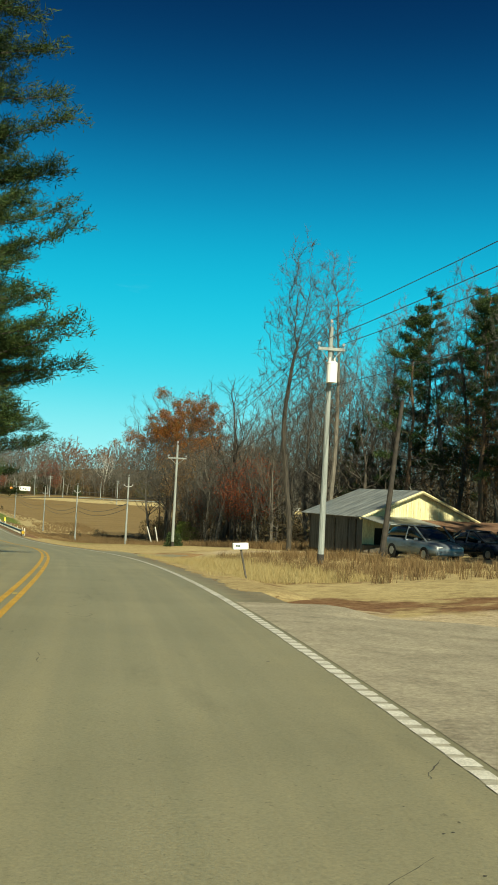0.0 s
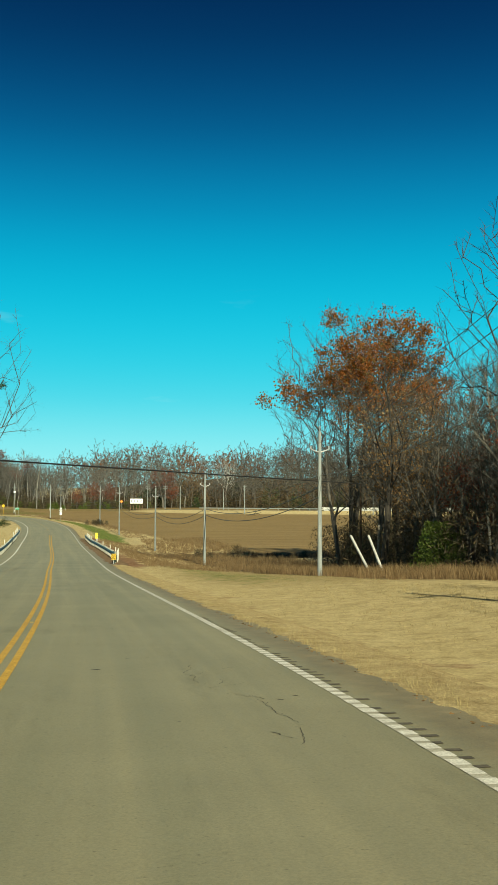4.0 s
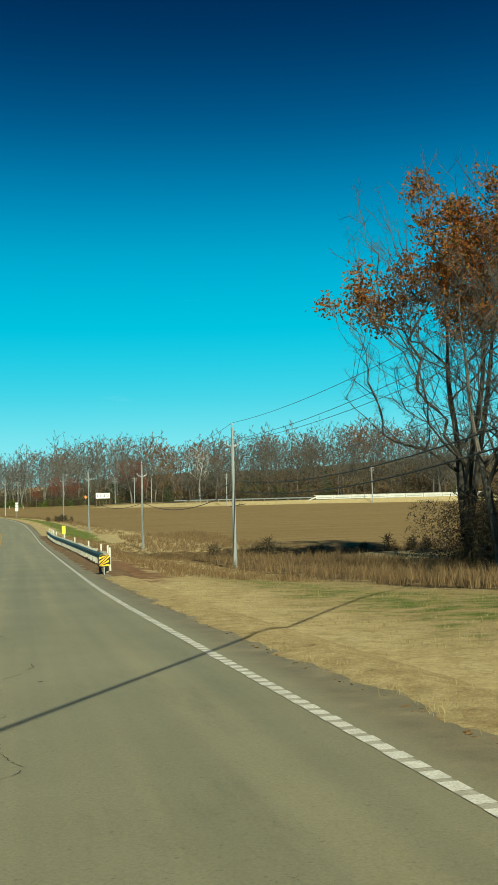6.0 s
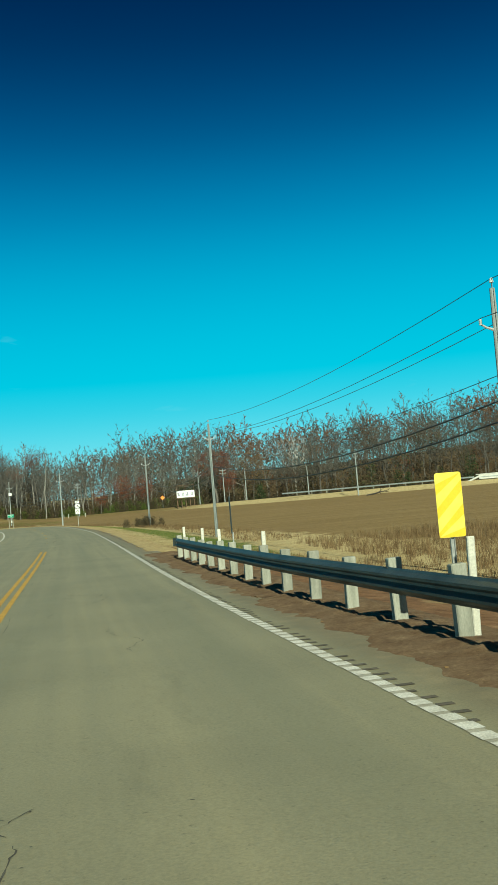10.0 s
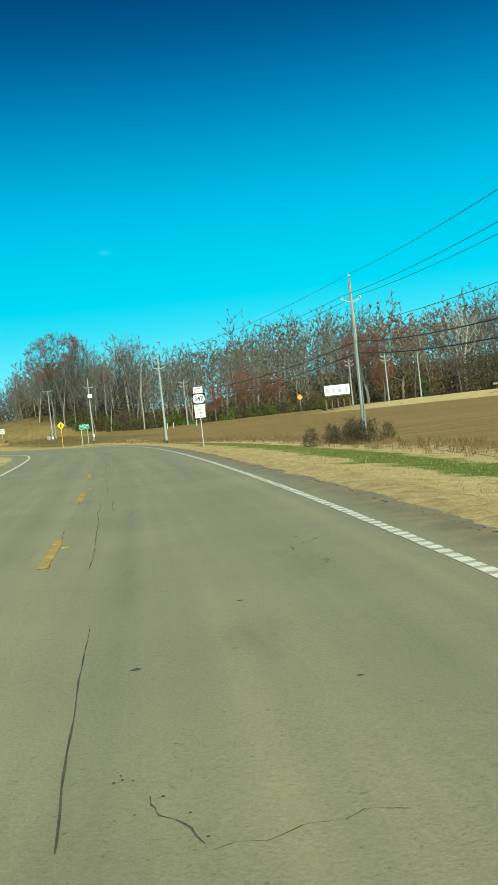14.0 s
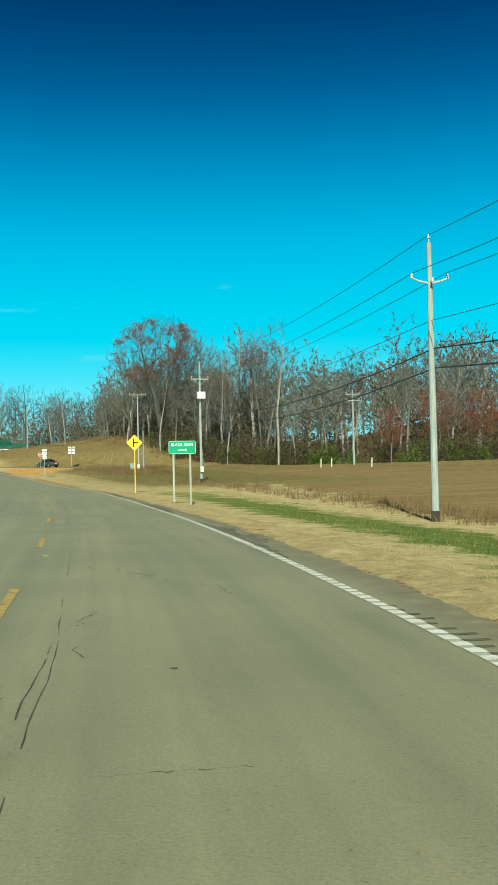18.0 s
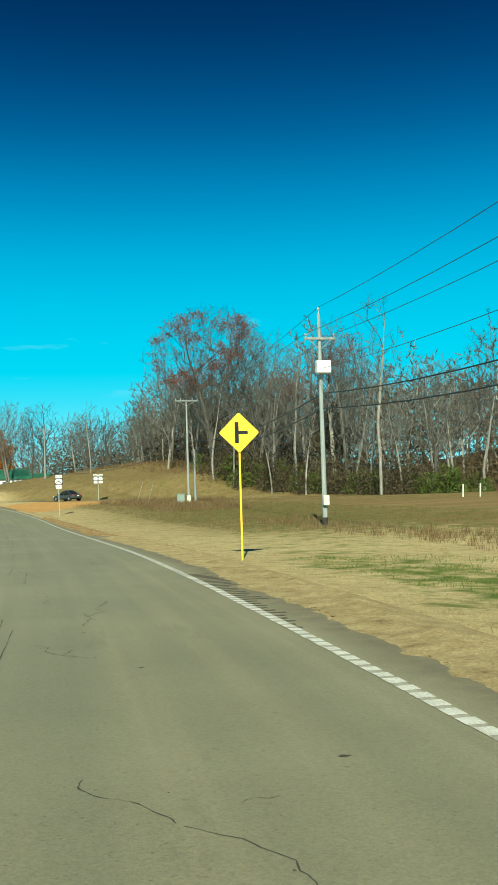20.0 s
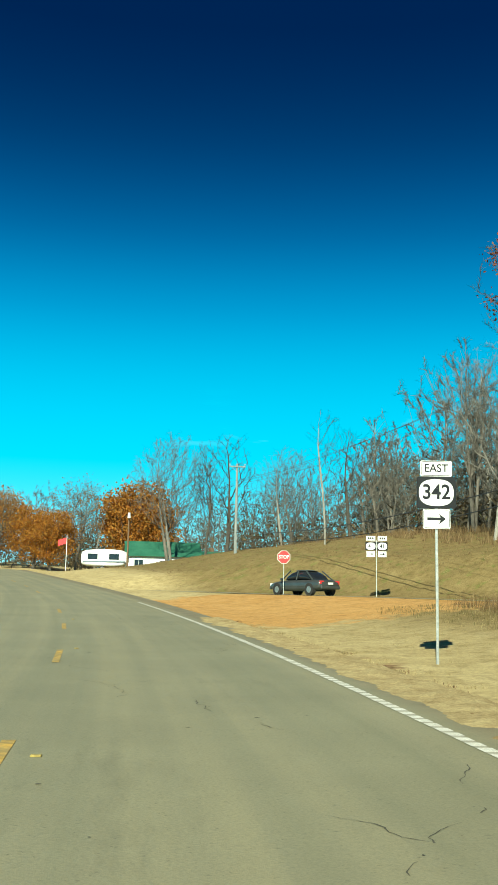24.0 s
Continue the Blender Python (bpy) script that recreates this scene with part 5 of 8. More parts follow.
object_marker(147.9, 4.78, 0.40, 0.46, 0.58, "black and yellow striped end marker on the guard rail", True, 0.6, 17)
object_marker(193.0, 5.42, 0.30, 0.70, 1.40, "tall yellow striped marker panel behind the guard rail", False, 1.2, 17)
p = along(207, 5.3)
mb = thing("object_marker", pose(p.x, p.y, p.z, 0, 0, 285), "back of a marker panel on a green post", "road sign")
posts(mb, (0.0,), -1.0, 1.0)
bm = rounded_plate(0.305, 0.914, 0.03, 0.006)
bmesh.ops.translate(bm, verts=bm.verts, vec=(0, 0, 1.42))
part("panel", bm, M_RAIL, mb, "dull dark panel back")
object_marker(133.5, -6.0, 0.30, 0.70, 1.4, "tall yellow striped marker panel behind the guard rail", False, 1.2, 17)


# ---- planting ----
BARE = [tree_model(11, 19, 0.22, BROAD, M_BARK, M_TWIG, twigs=8), tree_model(12, 22, 0.20, SLIM, M_BARK, M_TWIG, twigs=8), tree_model(13, 17, 0.2, dict(BROAD, reach=5.0, trunks=2), M_BARK_PALE, M_TWIG_PALE, twigs=5),
        tree_model(14, 20, 0.17, SLIM, M_BARK_PALE, M_TWIG, twigs=6), tree_model(15, 18, 0.26, SNAG, M_BARK_DARK, M_BARK_DARK, twigs=4), tree_model(16, 12, 0.10, dict(SLIM, reach=1.8, n=110), M_BARK_PALE, M_TWIG, twigs=5),
        tree_model(17, 17, 0.2, BROAD, M_BARK_DARK, M_BARK_DARK, twigs=4, twig_w=0.005),
        tree_model(18, 18, 0.25, dict(base=0.20, reach=7.8, n=330), M_BARK_DARK, M_BARK_DARK, twigs=4, twig_w=0.005)]
POPLAR = [tree_model(41, 24, 0.19, STREAM, M_BARK_DARK, M_TWIG, twigs=7), tree_model(42, 23, 0.17, STREAM, M_BARK, M_TWIG, twigs=7)]
MAPLE = tree_model(21, 21.5, 0.40, dict(base=0.24, reach=7.6, n=760, trunks=3, hollow=3.4), M_BARK_DARK, M_BARK_DARK, M_LEAF_MAPLE, 80, 0.105, 0.7, low=0.56, twigs=8, twig_w=0.006, spread=0.36, clump=28, clump_r=1.8)
RUST = tree_model(22, 12, 0.15, dict(BROAD, reach=3.2, n=170), M_BARK, M_TWIG, M_LEAF_RED, 20, 0.11, 0.75, low=0.15, twigs=4)
BROWN = tree_model(23, 15, 0.2, dict(BROAD, reach=4.2, n=220), M_BARK, M_TWIG, M_LEAF_BROWN, 14, 0.12, 0.75, low=0.2, twigs=4)
MAROON = tree_model(24, 23, 0.46, dict(base=0.28, reach=8.8, n=760, hollow=3.2), M_BARK, M_TWIG, M_LEAF_MAROON, 40, 0.115, 0.72, low=0.48, twigs=8, spread=0.42, clump=46, clump_r=1.6)
REDTOP = tree_model(25, 23, 0.28, dict(SLIM, reach=4.2, n=330, shape=1.0), M_BARK_PALE, M_TWIG_PALE, M_LEAF_MAROON, 26, 0.10, 0.85, low=0.60, twigs=7, spread=0.4, clump=24, clump_r=1.3)
ORANGE = tree_model(26, 13, 0.28, dict(base=0.14, reach=5.6, n=260), M_BARK, M_TWIG, M_LEAF_ORANGE, 34, 0.20, 1.0, twigs=3, spread=0.6)
SYCAMORE = tree_model(27, 24, 0.4, dict(base=0.32, reach=6.6, n=300, hollow=3.0), M_BARK_SYC, M_BARK_SYC, twigs=4)
GHOST = tree_model(28, 22, 0.16, dict(base=0.42, reach=3.2, n=80), M_BARK_PALE, M_TWIG, twigs=5)
PINES = [pine_model(31, 25, 0.30, 0.22, 5.0, 10, 0.34, tufts=8, fine=0.03), pine_model(32, 22, 0.26, 0.32, 4.4, 9, 0.34, tufts=8, fine=0.03), pine_model(33, 19, 0.22, 0.45, 3.6, 8, 0.3, tufts=8, fine=0.028),
         pine_model(34, 31, 0.40, 0.15, 6.4, 22, 0.27, 0.5, 3.0, 18, 0.019)]
LBL = {0: "bare grey-barked tree with fine twigs", 1: "tall slim bare tree", 2: "pale bare tree with spreading limbs", 3: "slim pale-barked bare tree", 4: "dark gnarled bare tree", 5: "thin bare grey sapling trunk", 6: "dark bare tree beside the road", 7: "dark bare tree reaching over the road"}
rng = random.Random(5)


def at_road(model, s, o, scale, label, group="", pine=False):
    p = along(s, o)
    return (plant_pine if pine else plant)(model, p.x, p.y, scale, rng.uniform(0, 360), label, group)


plant(MAPLE, -15.6, 171.0, 1.26, 40, "large rust-leaved maple at the edge of the creek")
plant(POPLAR[0], 1.9, 71.0, 0.95, 10, "tall slim bare poplar beside the shed")
plant(POPLAR[1], 4.4, 73.5, 0.97, 150, "tall slim bare poplar beside the shed")
plant(BARE[4], -4.4, 127.0, 1.24, 80, "dark gnarled bare tree rising over the wood")
plant(MAPLE, -10.6, 167.0, 1.12, 190, "large rust-leaved maple at the edge of the creek")
plant(BARE[4], -13.2, 164.0, 1.0, 100, "dark gnarled bare tree")
plant(BARE[6], -9.0, 143.0, 1.0, 200, "bare grey tree with pale limbs")
plant(BROWN, -11.0, 150.0, 1.05, 15, "tree with dry brown leaves still hanging")
for s, o, sc in ((104, 25.5, 0.85), (112, 26.5, 0.8), (121, 28, 0.95), (130, 27, 0.7)):
    at_road(RUST, s, o, sc, "small tree with rust-red leaves", "rust trees")
for s, o, sc in ((84, 38, 1.0), (76, 44, 1.0), (130, 34, 1.0), (60, 46, 1.0), (138, 26, 0.8), (72, 36, 0.9)):
    at_road(BROWN, s, o, sc, "tree with dry brown leaves still hanging", "brown-leaved trees")
n = 0
while n < 50:
    s, o = rng.uniform(64, 160), rng.uniform(19, 62)
    if (s < 76 and o < 36) or (s < 140 and o < 23 + (140 - s) * 0.03) or (s > 146 and o < 23):
        continue
    k = rng.choice((0, 1, 2, 3, 3, 4, 5, 0, 1, 5))
    at_road(BARE[k], s, o, rng.uniform(0.72, 1.08) * (0.86 if o < 28 else 1.05), LBL[k], "right wood")
    n += 1
for s, o, k, sc in ((72, 40, 3, 1.05), (69, 36, 3, 1.0), (66, 42, 3, 1.05), (62, 38, 2, 1.0), (58, 37, 1, 0.95), (52, 40, 3, 1.0), (78, 34, 1, 0.95), (48, 44, 0, 1), (42, 42, 1, 0.9), (36, 45, 0, 1.0), (30, 48, 3, 1.0)):
    at_road(BARE[k], s, o, sc, LBL[k], "right wood")
# pines added out of view, only to shade the van and the lean-to
for x, y, sc in ((13.8, 38.0, 0.80), (17.2, 41.0, 0.84), (20.8, 45.0, 0.88), (16.0, 35.0, 0.8)):
    plant_pine(PINES[1], x, y, sc, 40 + x * 9, "unseen pine added to shade the yard", "wood pines")
plant_pine(PINES[1], 17.5, 30.5, 0.85, 20, "unseen pine added to shade the parked van", "wood pines")
plant_pine(PINES[0], 23.0, 33.0, 0.8, 70, "unseen pine added to shade the parked van", "wood pines")
for s, o, sc, k in ((84, 35, 0.95, 0), (79, 31, 0.95, 1), (75, 36, 1.0, 1), (70, 33, 0.9, 1), (80, 40, 0.95, 1), (92, 44, 0.9, 0), (74, 48, 1.0, 1), (58, 50, 0.9, 1), (88, 30, 0.62, 2), (40, 52, 0.95, 0)):
    at_road(PINES[k], s, o, sc, "dark green pine among bare trees", "wood pines", True)
# the left side: pines close to the road, bare trees between them
for s, o, sc, k in ((40.5, -5.6, 1.0, 3), (46, -7.0, 0.95, 3), (35, -7.6, 1.0, 3), (43, -9.0, 0.9, 3), (37, -6.6, 1.05, 3), (70.5, -5.6, 0.98, 3), (75, -7.4, 0.9, 3), (66, -9, 0.9, 0), (88, -8, 0.85, 3), (100, -6.6, 0.62, 3), (130, -7.2, 0.68, 3), (80, -10.5, 0.8, 1), (98, -9.0, 0.8, 0), (104, -12, 0.8, 1), (25, -14, 1.0, 1), (127, -9.6, 0.5, 2), (113, -14, 0.8, 1), (54, -15, 1, 1)):
    at_road(PINES[k], s, o, sc, "tall roadside pine with dark green needles", "roadside pines", True)
for s, o, k, sc in ((101, -7.4, 6, 0.95), (122, -7.6, 7, 1.0), (128, -8.0, 7, 0.9), (94, -9, 6, 0.95), (106, -9, 6, 0.9), (110, -11, 4, 0.9), (119, -8.6, 6, 0.8), (123, -11, 0, 0.8), (86, -12, 0, 0.9), (63, -17, 1, 0.9), (80, -18, 0, 0.9), (98, -18, 4, 0.9), (40, -18, 0, 0.9), (128, -14, 1, 0.7)):
    at_road(BARE[k], s, o, sc, LBL[k], "left wood")
# tall grey trees between the pines behind the shed
for s, o, k, sc in ((74, 33, 0, 1.0), (70, 38, 1, 1.0), (67, 34, 1, 0.92), (63, 33, 0, 1.02), (60, 41, 0, 1.06), (57, 34, 1, 1.0), (54, 36, 0, 1.0), (50, 35, 1, 0.95), (47, 38, 1, 1.02), (64, 47, 1, 1.08), (56, 45, 0, 1.1), (45, 47, 1, 1.05), (82, 31, 0, 0.95), (88, 33, 1, 1.0), (95, 30, 0, 0.95), (103, 31, 1, 0.95)):
    at_road(POPLAR[k], s, o, sc, "tall slender bare tree with ascending limbs", "right wood")
# dark trunks along the edge of the right wood
for s, o, k, sc in ((80, 28, 6, 0.95), (86, 26.5, 6, 1.0), (92, 28, 4, 0.8), (98, 27, 6, 0.95), (106, 28, 6, 0.9), (114, 29, 6, 0.95), (124, 28.5, 4, 0.75), (132, 29, 6, 0.9), (136, 32, 6, 1.0), (118, 34, 0, 1.05), (109, 36, 0, 1.1), (99, 36, 0, 1.1), (90, 36, 0, 1.1), (127, 38, 2, 1.15)):
    at_road(BARE[k], s, o, sc, LBL[k], "right wood")
# landmarks of the far wood
plant(MAROON, -178.9, 489.6, 1.02, 70, "broad oak with maroon leaves high in its crown")
plant(REDTOP, -161.6, 490.3, 1.02, 30, "tall tree with a reddish crown")
plant(GHOST, -149.3, 465.8, 1.02, 10, "tall bleached dead tree")
plant(SYCAMORE, -79.2, 520.0, 0.96, 120, "white-limbed sycamore standing out of the wood")
plant(GHOST, -206.5, 503.5, 0.55, 150, "bleached leaning dead tree above the bank")
plant(BARE[2], -190.5, 499.0, 0.9, 20, "pale bare tree with spreading limbs")
plant(REDTOP, -166.5, 488.0, 0.72, 220, "tall tree with a reddish crown")
for x, y, k, sc in ((-171, 487, 0, 1.1), (-175, 496, 0, 1.05), (-167, 482, 2, 0.95), (-163, 479, 3, 0.95), (-158, 484, 1, 0.95), (-155, 478, 3, 0.9), (-170, 492, 2, 1.1), (-185, 497, 1, 0.85), (-188, 505, 0, 0.8), (-145, 474, 0, 0.85), (-139, 470, 3, 0.9),
                    (-152, 473, 2, 0.85), (-160, 473, 5, 1.0), (-165, 475, 5, 0.9), (-172, 480, 5, 1.0), (-148, 470, 5, 1.0), (-132, 474, 1, 0.8), (-126, 478, 0, 0.85), (-176, 483, 3, 0.8), (-196, 512, 1, 0.7), (-208, 512, 4, 0.6), (-200, 517, 5, 0.9)):
    plant(BARE[k], x, y, sc, rng.uniform(0, 360), LBL[k], "junction wood")
for x, y, m, sc in ((-127, 472, RUST, 0.95), (-121, 474, RUST, 0.9), (-133, 468, RUST, 0.7), (-101, 486, MAROON, 0.75), (-97, 484, RUST, 0.9), (-91, 497, BROWN, 1.1)):
    plant(m, x, y, sc, rng.uniform(0, 360), "tree holding rust-red leaves at the wood's edge", "rust trees")
# by the houses
for x, y, sc, m in ((-261, 531, 0.66, ORANGE), (-266, 533, 0.70, ORANGE), (-258, 547, 1.1, ORANGE), (-262, 550, 1.0, ORANGE), (-270, 530, 0.8, BROWN), (-276, 536, 0.9, ORANGE), (-265, 541, 0.95, BROWN)):
    plant(m, x, y, sc, rng.uniform(0, 360), "broad tree full of orange leaves near the houses", "orange trees")
for x, y, k, sc in ((-241, 531, 2, 1.0), (-243, 533, 0, 0.98), (-239.5, 536, 1, 0.8), (-234, 532, 4, 0.95), (-230, 541, 0, 0.7), (-221, 523, 2, 0.68), (-251, 528, 5, 0.9), (-226, 535, 0, 0.75)):
    plant(BARE[k], x, y, sc, rng.uniform(0, 360), LBL[k], "house trees")


# ---- far woods: whole stretches in one mesh each ----
def far_kind(seed, height, cfg, twigs, length, width):
    r = random.Random(seed)
    trunk, crown, tips = branching(seed, height, height * 0.012, far=True, **cfg)
    wood_v, wood_f = trunk.V + crown.V, trunk.F + [tuple(i + len(trunk.V) for i in f) for f in crown.F]
    V, F = sprays(r, tips[::2] + tips[1::4], twigs, length, width, 1)
    return np.array([tuple(v) for v in wood_v]), np.array(wood_f), np.array([tuple(v) for v in V]), np.array(F)


FAR_ROUND = dict(base=0.26, reach=6.3, n=105, hollow=3.0)
FAR_SLIM = dict(base=0.36, reach=4.2, n=85, shape=1.1, hollow=2.6)
KINDS = [far_kind(51, 19, FAR_ROUND, 11, 0.62, 0.046), far_kind(52, 21, FAR_SLIM, 11, 0.62, 0.046), far_kind(53, 17, FAR_ROUND, 11, 0.62, 0.046), far_kind(54, 20, dict(FAR_ROUND, reach=6.2), 11, 0.62, 0.046)]
NEAR_KINDS = [far_kind(57, 19, FAR_ROUND, 16, 0.7, 0.026), far_kind(58, 20, FAR_SLIM, 16, 0.7, 0.026), far_kind(59, 16, FAR_ROUND, 16, 0.7, 0.026)]
LEAFY = [far_kind(55, 18, FAR_ROUND, 6, 0.8, 0.11), far_kind(56, 16, FAR_ROUND, 6, 0.8, 0.12)]
M_FAR_TWIG = leafy("far_grey_twigs", [(0.0, (0.050, 0.049, 0.042)), (0.5, (0.088, 0.086, 0.074)), (1.0, (0.148, 0.144, 0.126))], through_light=0.0)
M_FAR_TAN = leafy("far_tan_twigs", [(0.0, (0.050, 0.048, 0.039)), (0.5, (0.084, 0.081, 0.067)), (1.0, (0.132, 0.127, 0.107))], through_light=0.0)
M_FAR_RUST = leafy("far_rust_leaves", [(0.0, (0.15, 0.055, 0.03)), (0.5, (0.22, 0.095, 0.042)), (1.0, (0.22, 0.14, 0.07))], through_light=0.2)
M_UNDER = leafy("undergrowth", [(0.0, (0.036, 0.030, 0.020)), (0.5, (0.078, 0.062, 0.038)), (0.8, (0.135, 0.098, 0.055)), (1.0, (0.066, 0.072, 0.028))], through_light=0.1)
# near-black stems: the tree shade over the creek is put into their colour
M_SHADE_BRUSH = leafy("shade_dark_stems", [(0.0, (0.018, 0.016, 0.012)), (0.5, (0.036, 0.030, 0.021)), (1.0, (0.065, 0.052, 0.033))], through_light=0.0)
M_CEDAR = leafy("cedar_green", [(0.0, (0.02, 0.04, 0.015)), (0.6, (0.04, 0.065, 0.025)), (1.0, (0.08, 0.09, 0.035))], through_light=0.1)


def wood(name, places, kinds, twig_mat, label, seed):
    """places: x, y, scale."""
    r = random.Random(seed)
    WV, WF, TV, TF = [], [], [], []
    nw = nt = 0
    zs = land_z([p[0] for p in places], [p[1] for p in places])
    for (x, y, sc), z in zip(places, zs):
        wv, wf, tv, tf = r.choice(kinds)
        a = r.random() * 6.283
        c, s = math.cos(a) * sc, math.sin(a) * sc
        R = np.array([[c, s, 0], [-s, c, 0], [0, 0, sc * r.uniform(0.9, 1.1)]])
        o = np.array([x, y, z])
        WV.append(wv @ R + o), WF.append(wf + nw)
        TV.append(tv @ R + o), TF.append(tf + nt)
        nw += len(wv)
        nt += len(tv)
    V = np.concatenate(WV + TV)
    quads = [tuple(q) if q[2] != q[3] else tuple(q[:3]) for q in np.concatenate(WF).tolist()]
    tris = (np.concatenate(TF) + nw).tolist()
    me = bpy.data.meshes.new(name)
    me.from_pydata(V.tolist(), [], quads + tris)
    me.materials.append(M_BARK_PALE if seed % 4 == 1 else M_BARK)
    me.materials.append(twig_mat)
    me.polygons.foreach_set("material_index", [0] * len(quads) + [1] * len(tris))
    me.update()
    return tagged(new(name, me), label, "woods", kind="stuff")


def clumps(name, places, n, size, leaf, material, label, seed, tall=1.0, slim=0.4):
    gen = np.random.default_rng(seed)
    P = np.repeat(np.array(places, float), n, 0)
    zs = np.repeat(land_z([p[0] for p in places], [p[1] for p in places]), n)
    m = len(P)
    a, q, h, sc = gen.random(m) * 6.283, gen.random(m) ** 0.5, gen.random(m) ** 1.3, P[:, 2]
    rad = size * sc * (1 - 0.6 * h) * q
    C = np.stack([P[:, 0] + np.cos(a) * rad, P[:, 1] + np.sin(a) * rad, zs + h * size * 1.6 * tall * sc], 1)
    U = gen.normal(0, 1, (m, 3)) + (0, 0, 0.5)
    U /= np.linalg.norm(U, axis=1)[:, None]
    W = np.cross(U, gen.normal(0, 1, (m, 3)))
    W /= np.linalg.norm(W, axis=1)[:, None]
    k = leaf * gen.uniform(0.5, 1.4, (m, 1))
    V = np.stack([C - W * k * slim, C + W * k * slim, C + U * k * 1.8], 1).reshape(-1, 3).tolist()
    F = np.arange(m * 3).reshape(-1, 3).tolist()
    return tagged(new(name, mesh_from(name, V, F, material)), label, "brush", kind="stuff")


r0 = random.Random(61)
FRONT = [(-420, 640), (-330, 606), (-280, 590), (-240, 566), (-215, 545), (-196, 520), (-172, 490), (-150, 478), (-128, 478), (-104, 486), (-78, 500), (-50, 470), (-22, 440), (30, 424), (90, 410), (170, 392), (300, 372)]


def front(u):
    k = min(int(u), len(FRONT) - 2)
    a, b = FRONT[k], FRONT[k + 1]
    f = u - k
    return a[0] + (b[0] - a[0]) * f, a[1] + (b[1] - a[1]) * f


def belt(n, u0, u1, d0, d1, seed, sc0, sc1):
    r = random.Random(seed)
    out = []
    for _ in range(n):
        u, d = r.uniform(u0, u1), d0 + (d1 - d0) * r.random() ** 1.2
        x, y = front(u)
        out.append((x + r.gauss(0, 2) + d * 0.28, y + d * 0.96, sc0 * 0.8 + (sc1 * 1.12 - sc0 * 0.8) * r.random() ** 1.2))
    return out


wood("far_woods", belt(100, 3.2, 9.6, 2, 45, 1, 0.72, 1.08), KINDS, M_FAR_TWIG, "bare grey winter woods behind the field", 1)
wood("far_woods", belt(100, 9.6, 15.9, 0, 50, 2, 0.75, 1.05), KINDS, M_FAR_TAN, "bare tan winter woods behind the side road", 2)
wood("far_woods", belt(40, 12.2, 15.9, 4, 40, 14, 1.0, 1.35), KINDS, M_FAR_TWIG, "taller bare woods behind the bridge", 15)
wood("far_woods", belt(55, 0, 4.2, 0, 55, 3, 0.75, 1.05), NEAR_KINDS, M_FAR_TAN, "bare winter woods behind the houses", 3)
wood("far_woods", belt(16, 8.0, 15.5, 12, 60, 4, 0.72, 0.95), LEAFY, M_FAR_RUST, "woods still holding rust and brown leaves", 4)
wood("far_woods", belt(48, 4, 15.5, 55, 140, 6, 0.95, 1.3), LEAFY, M_FAR_RUST, "woods on the rise with rust and brown leaves", 6)
wood("far_woods", belt(36, 2, 15.9, 45, 110, 7, 0.95, 1.2), KINDS, M_FAR_TAN, "bare winter woods on the rise", 7)
clumps("undergrowth", belt(250, 5.5, 15.9, 40, 120, 89, 0.8, 1.4), 120, 6.0, 0.8, M_FAR_TAN, "brown thicket deep in the wood", 89, 1.45, 0.16)
clumps("undergrowth", belt(170, 0.8, 5.2, -4, 40, 90, 0.8, 1.4), 110, 4.2, 0.5, M_UNDER, "brown thicket behind the houses", 90, 1.5, 0.18)
wood("far_woods", belt(44, 3.6, 6.2, -2, 30, 92, 0.7, 1.0), NEAR_KINDS, M_FAR_TWIG, "bare grey woods behind the bank", 92)
clumps("undergrowth", belt(90, 3.6, 6.2, 2, 34, 93, 0.8, 1.4), 120, 4.2, 0.5, M_FAR_TWIG, "grey thicket behind the bank", 93, 1.6, 0.14)
clumps("undergrowth", [(r0.uniform(-345, -262), r0.uniform(520, 585), r0.uniform(0.7, 1.4)) for _ in range(90)], 110, 2.6, 0.4, M_UNDER, "brown brush beyond the yard", 94, 1.2, 0.2)
wood("far_woods", belt(46, 0.8, 5.2, -10, 25, 91, 0.6, 0.9), NEAR_KINDS, M_FAR_TWIG, "bare grey woods close behind the houses", 91)
clumps("undergrowth", belt(330, 4.4, 15.9, 4, 45, 88, 0.8, 1.5), 110, 4.2, 0.55, M_UNDER, "brown thicket inside the wood", 88, 1.5, 0.2)
clumps("undergrowth", belt(330, 4.4, 15.9, -1.5, 26, 8, 0.7, 1.5), 110, 2.4, 0.36, M_UNDER, "brown undergrowth along the wood's edge", 8, 1.0, 0.25)
clumps("undergrowth", belt(150, 0, 4.4, -1.5, 40, 18, 0.8, 1.6), 80, 3.2, 0.5, M_UNDER, "brown undergrowth along the wood's edge", 18)
edge = [(-178, 486.5), (-168, 477), (-158, 472.5), (-146, 467.5), (-132, 466), (-118, 468), (-104, 473)]
spots = []
for _ in range(190):
    u = r0.uniform(0, len(edge) - 1.001)
    k = int(u)
    spots.append((edge[k][0] + (edge[k + 1][0] - edge[k][0]) * (u - k) + r0.gauss(0, 1.2), edge[k][1] + (edge[k + 1][1] - edge[k][1]) * (u - k) + abs(r0.gauss(0, 5)), r0.uniform(0.45, 1.15)))
clumps("undergrowth", spots[:130], 300, 2.3, 0.24, M_UNDER, "brown brush where the wood meets the side road", 41, 1.1, 0.2)
clumps("undergrowth", spots[130:], 260, 2.0, 0.24, M_LEAF_GREEN, "dull green brush where the wood meets the side road", 42, 0.9, 0.25)
clumps("evergreens", belt(26, 8.2, 14.5, 3, 16, 9, 1.0, 2.0), 420, 2.0, 0.26, M_CEDAR, "dark green cedars at the wood's edge", 9, 1.7)
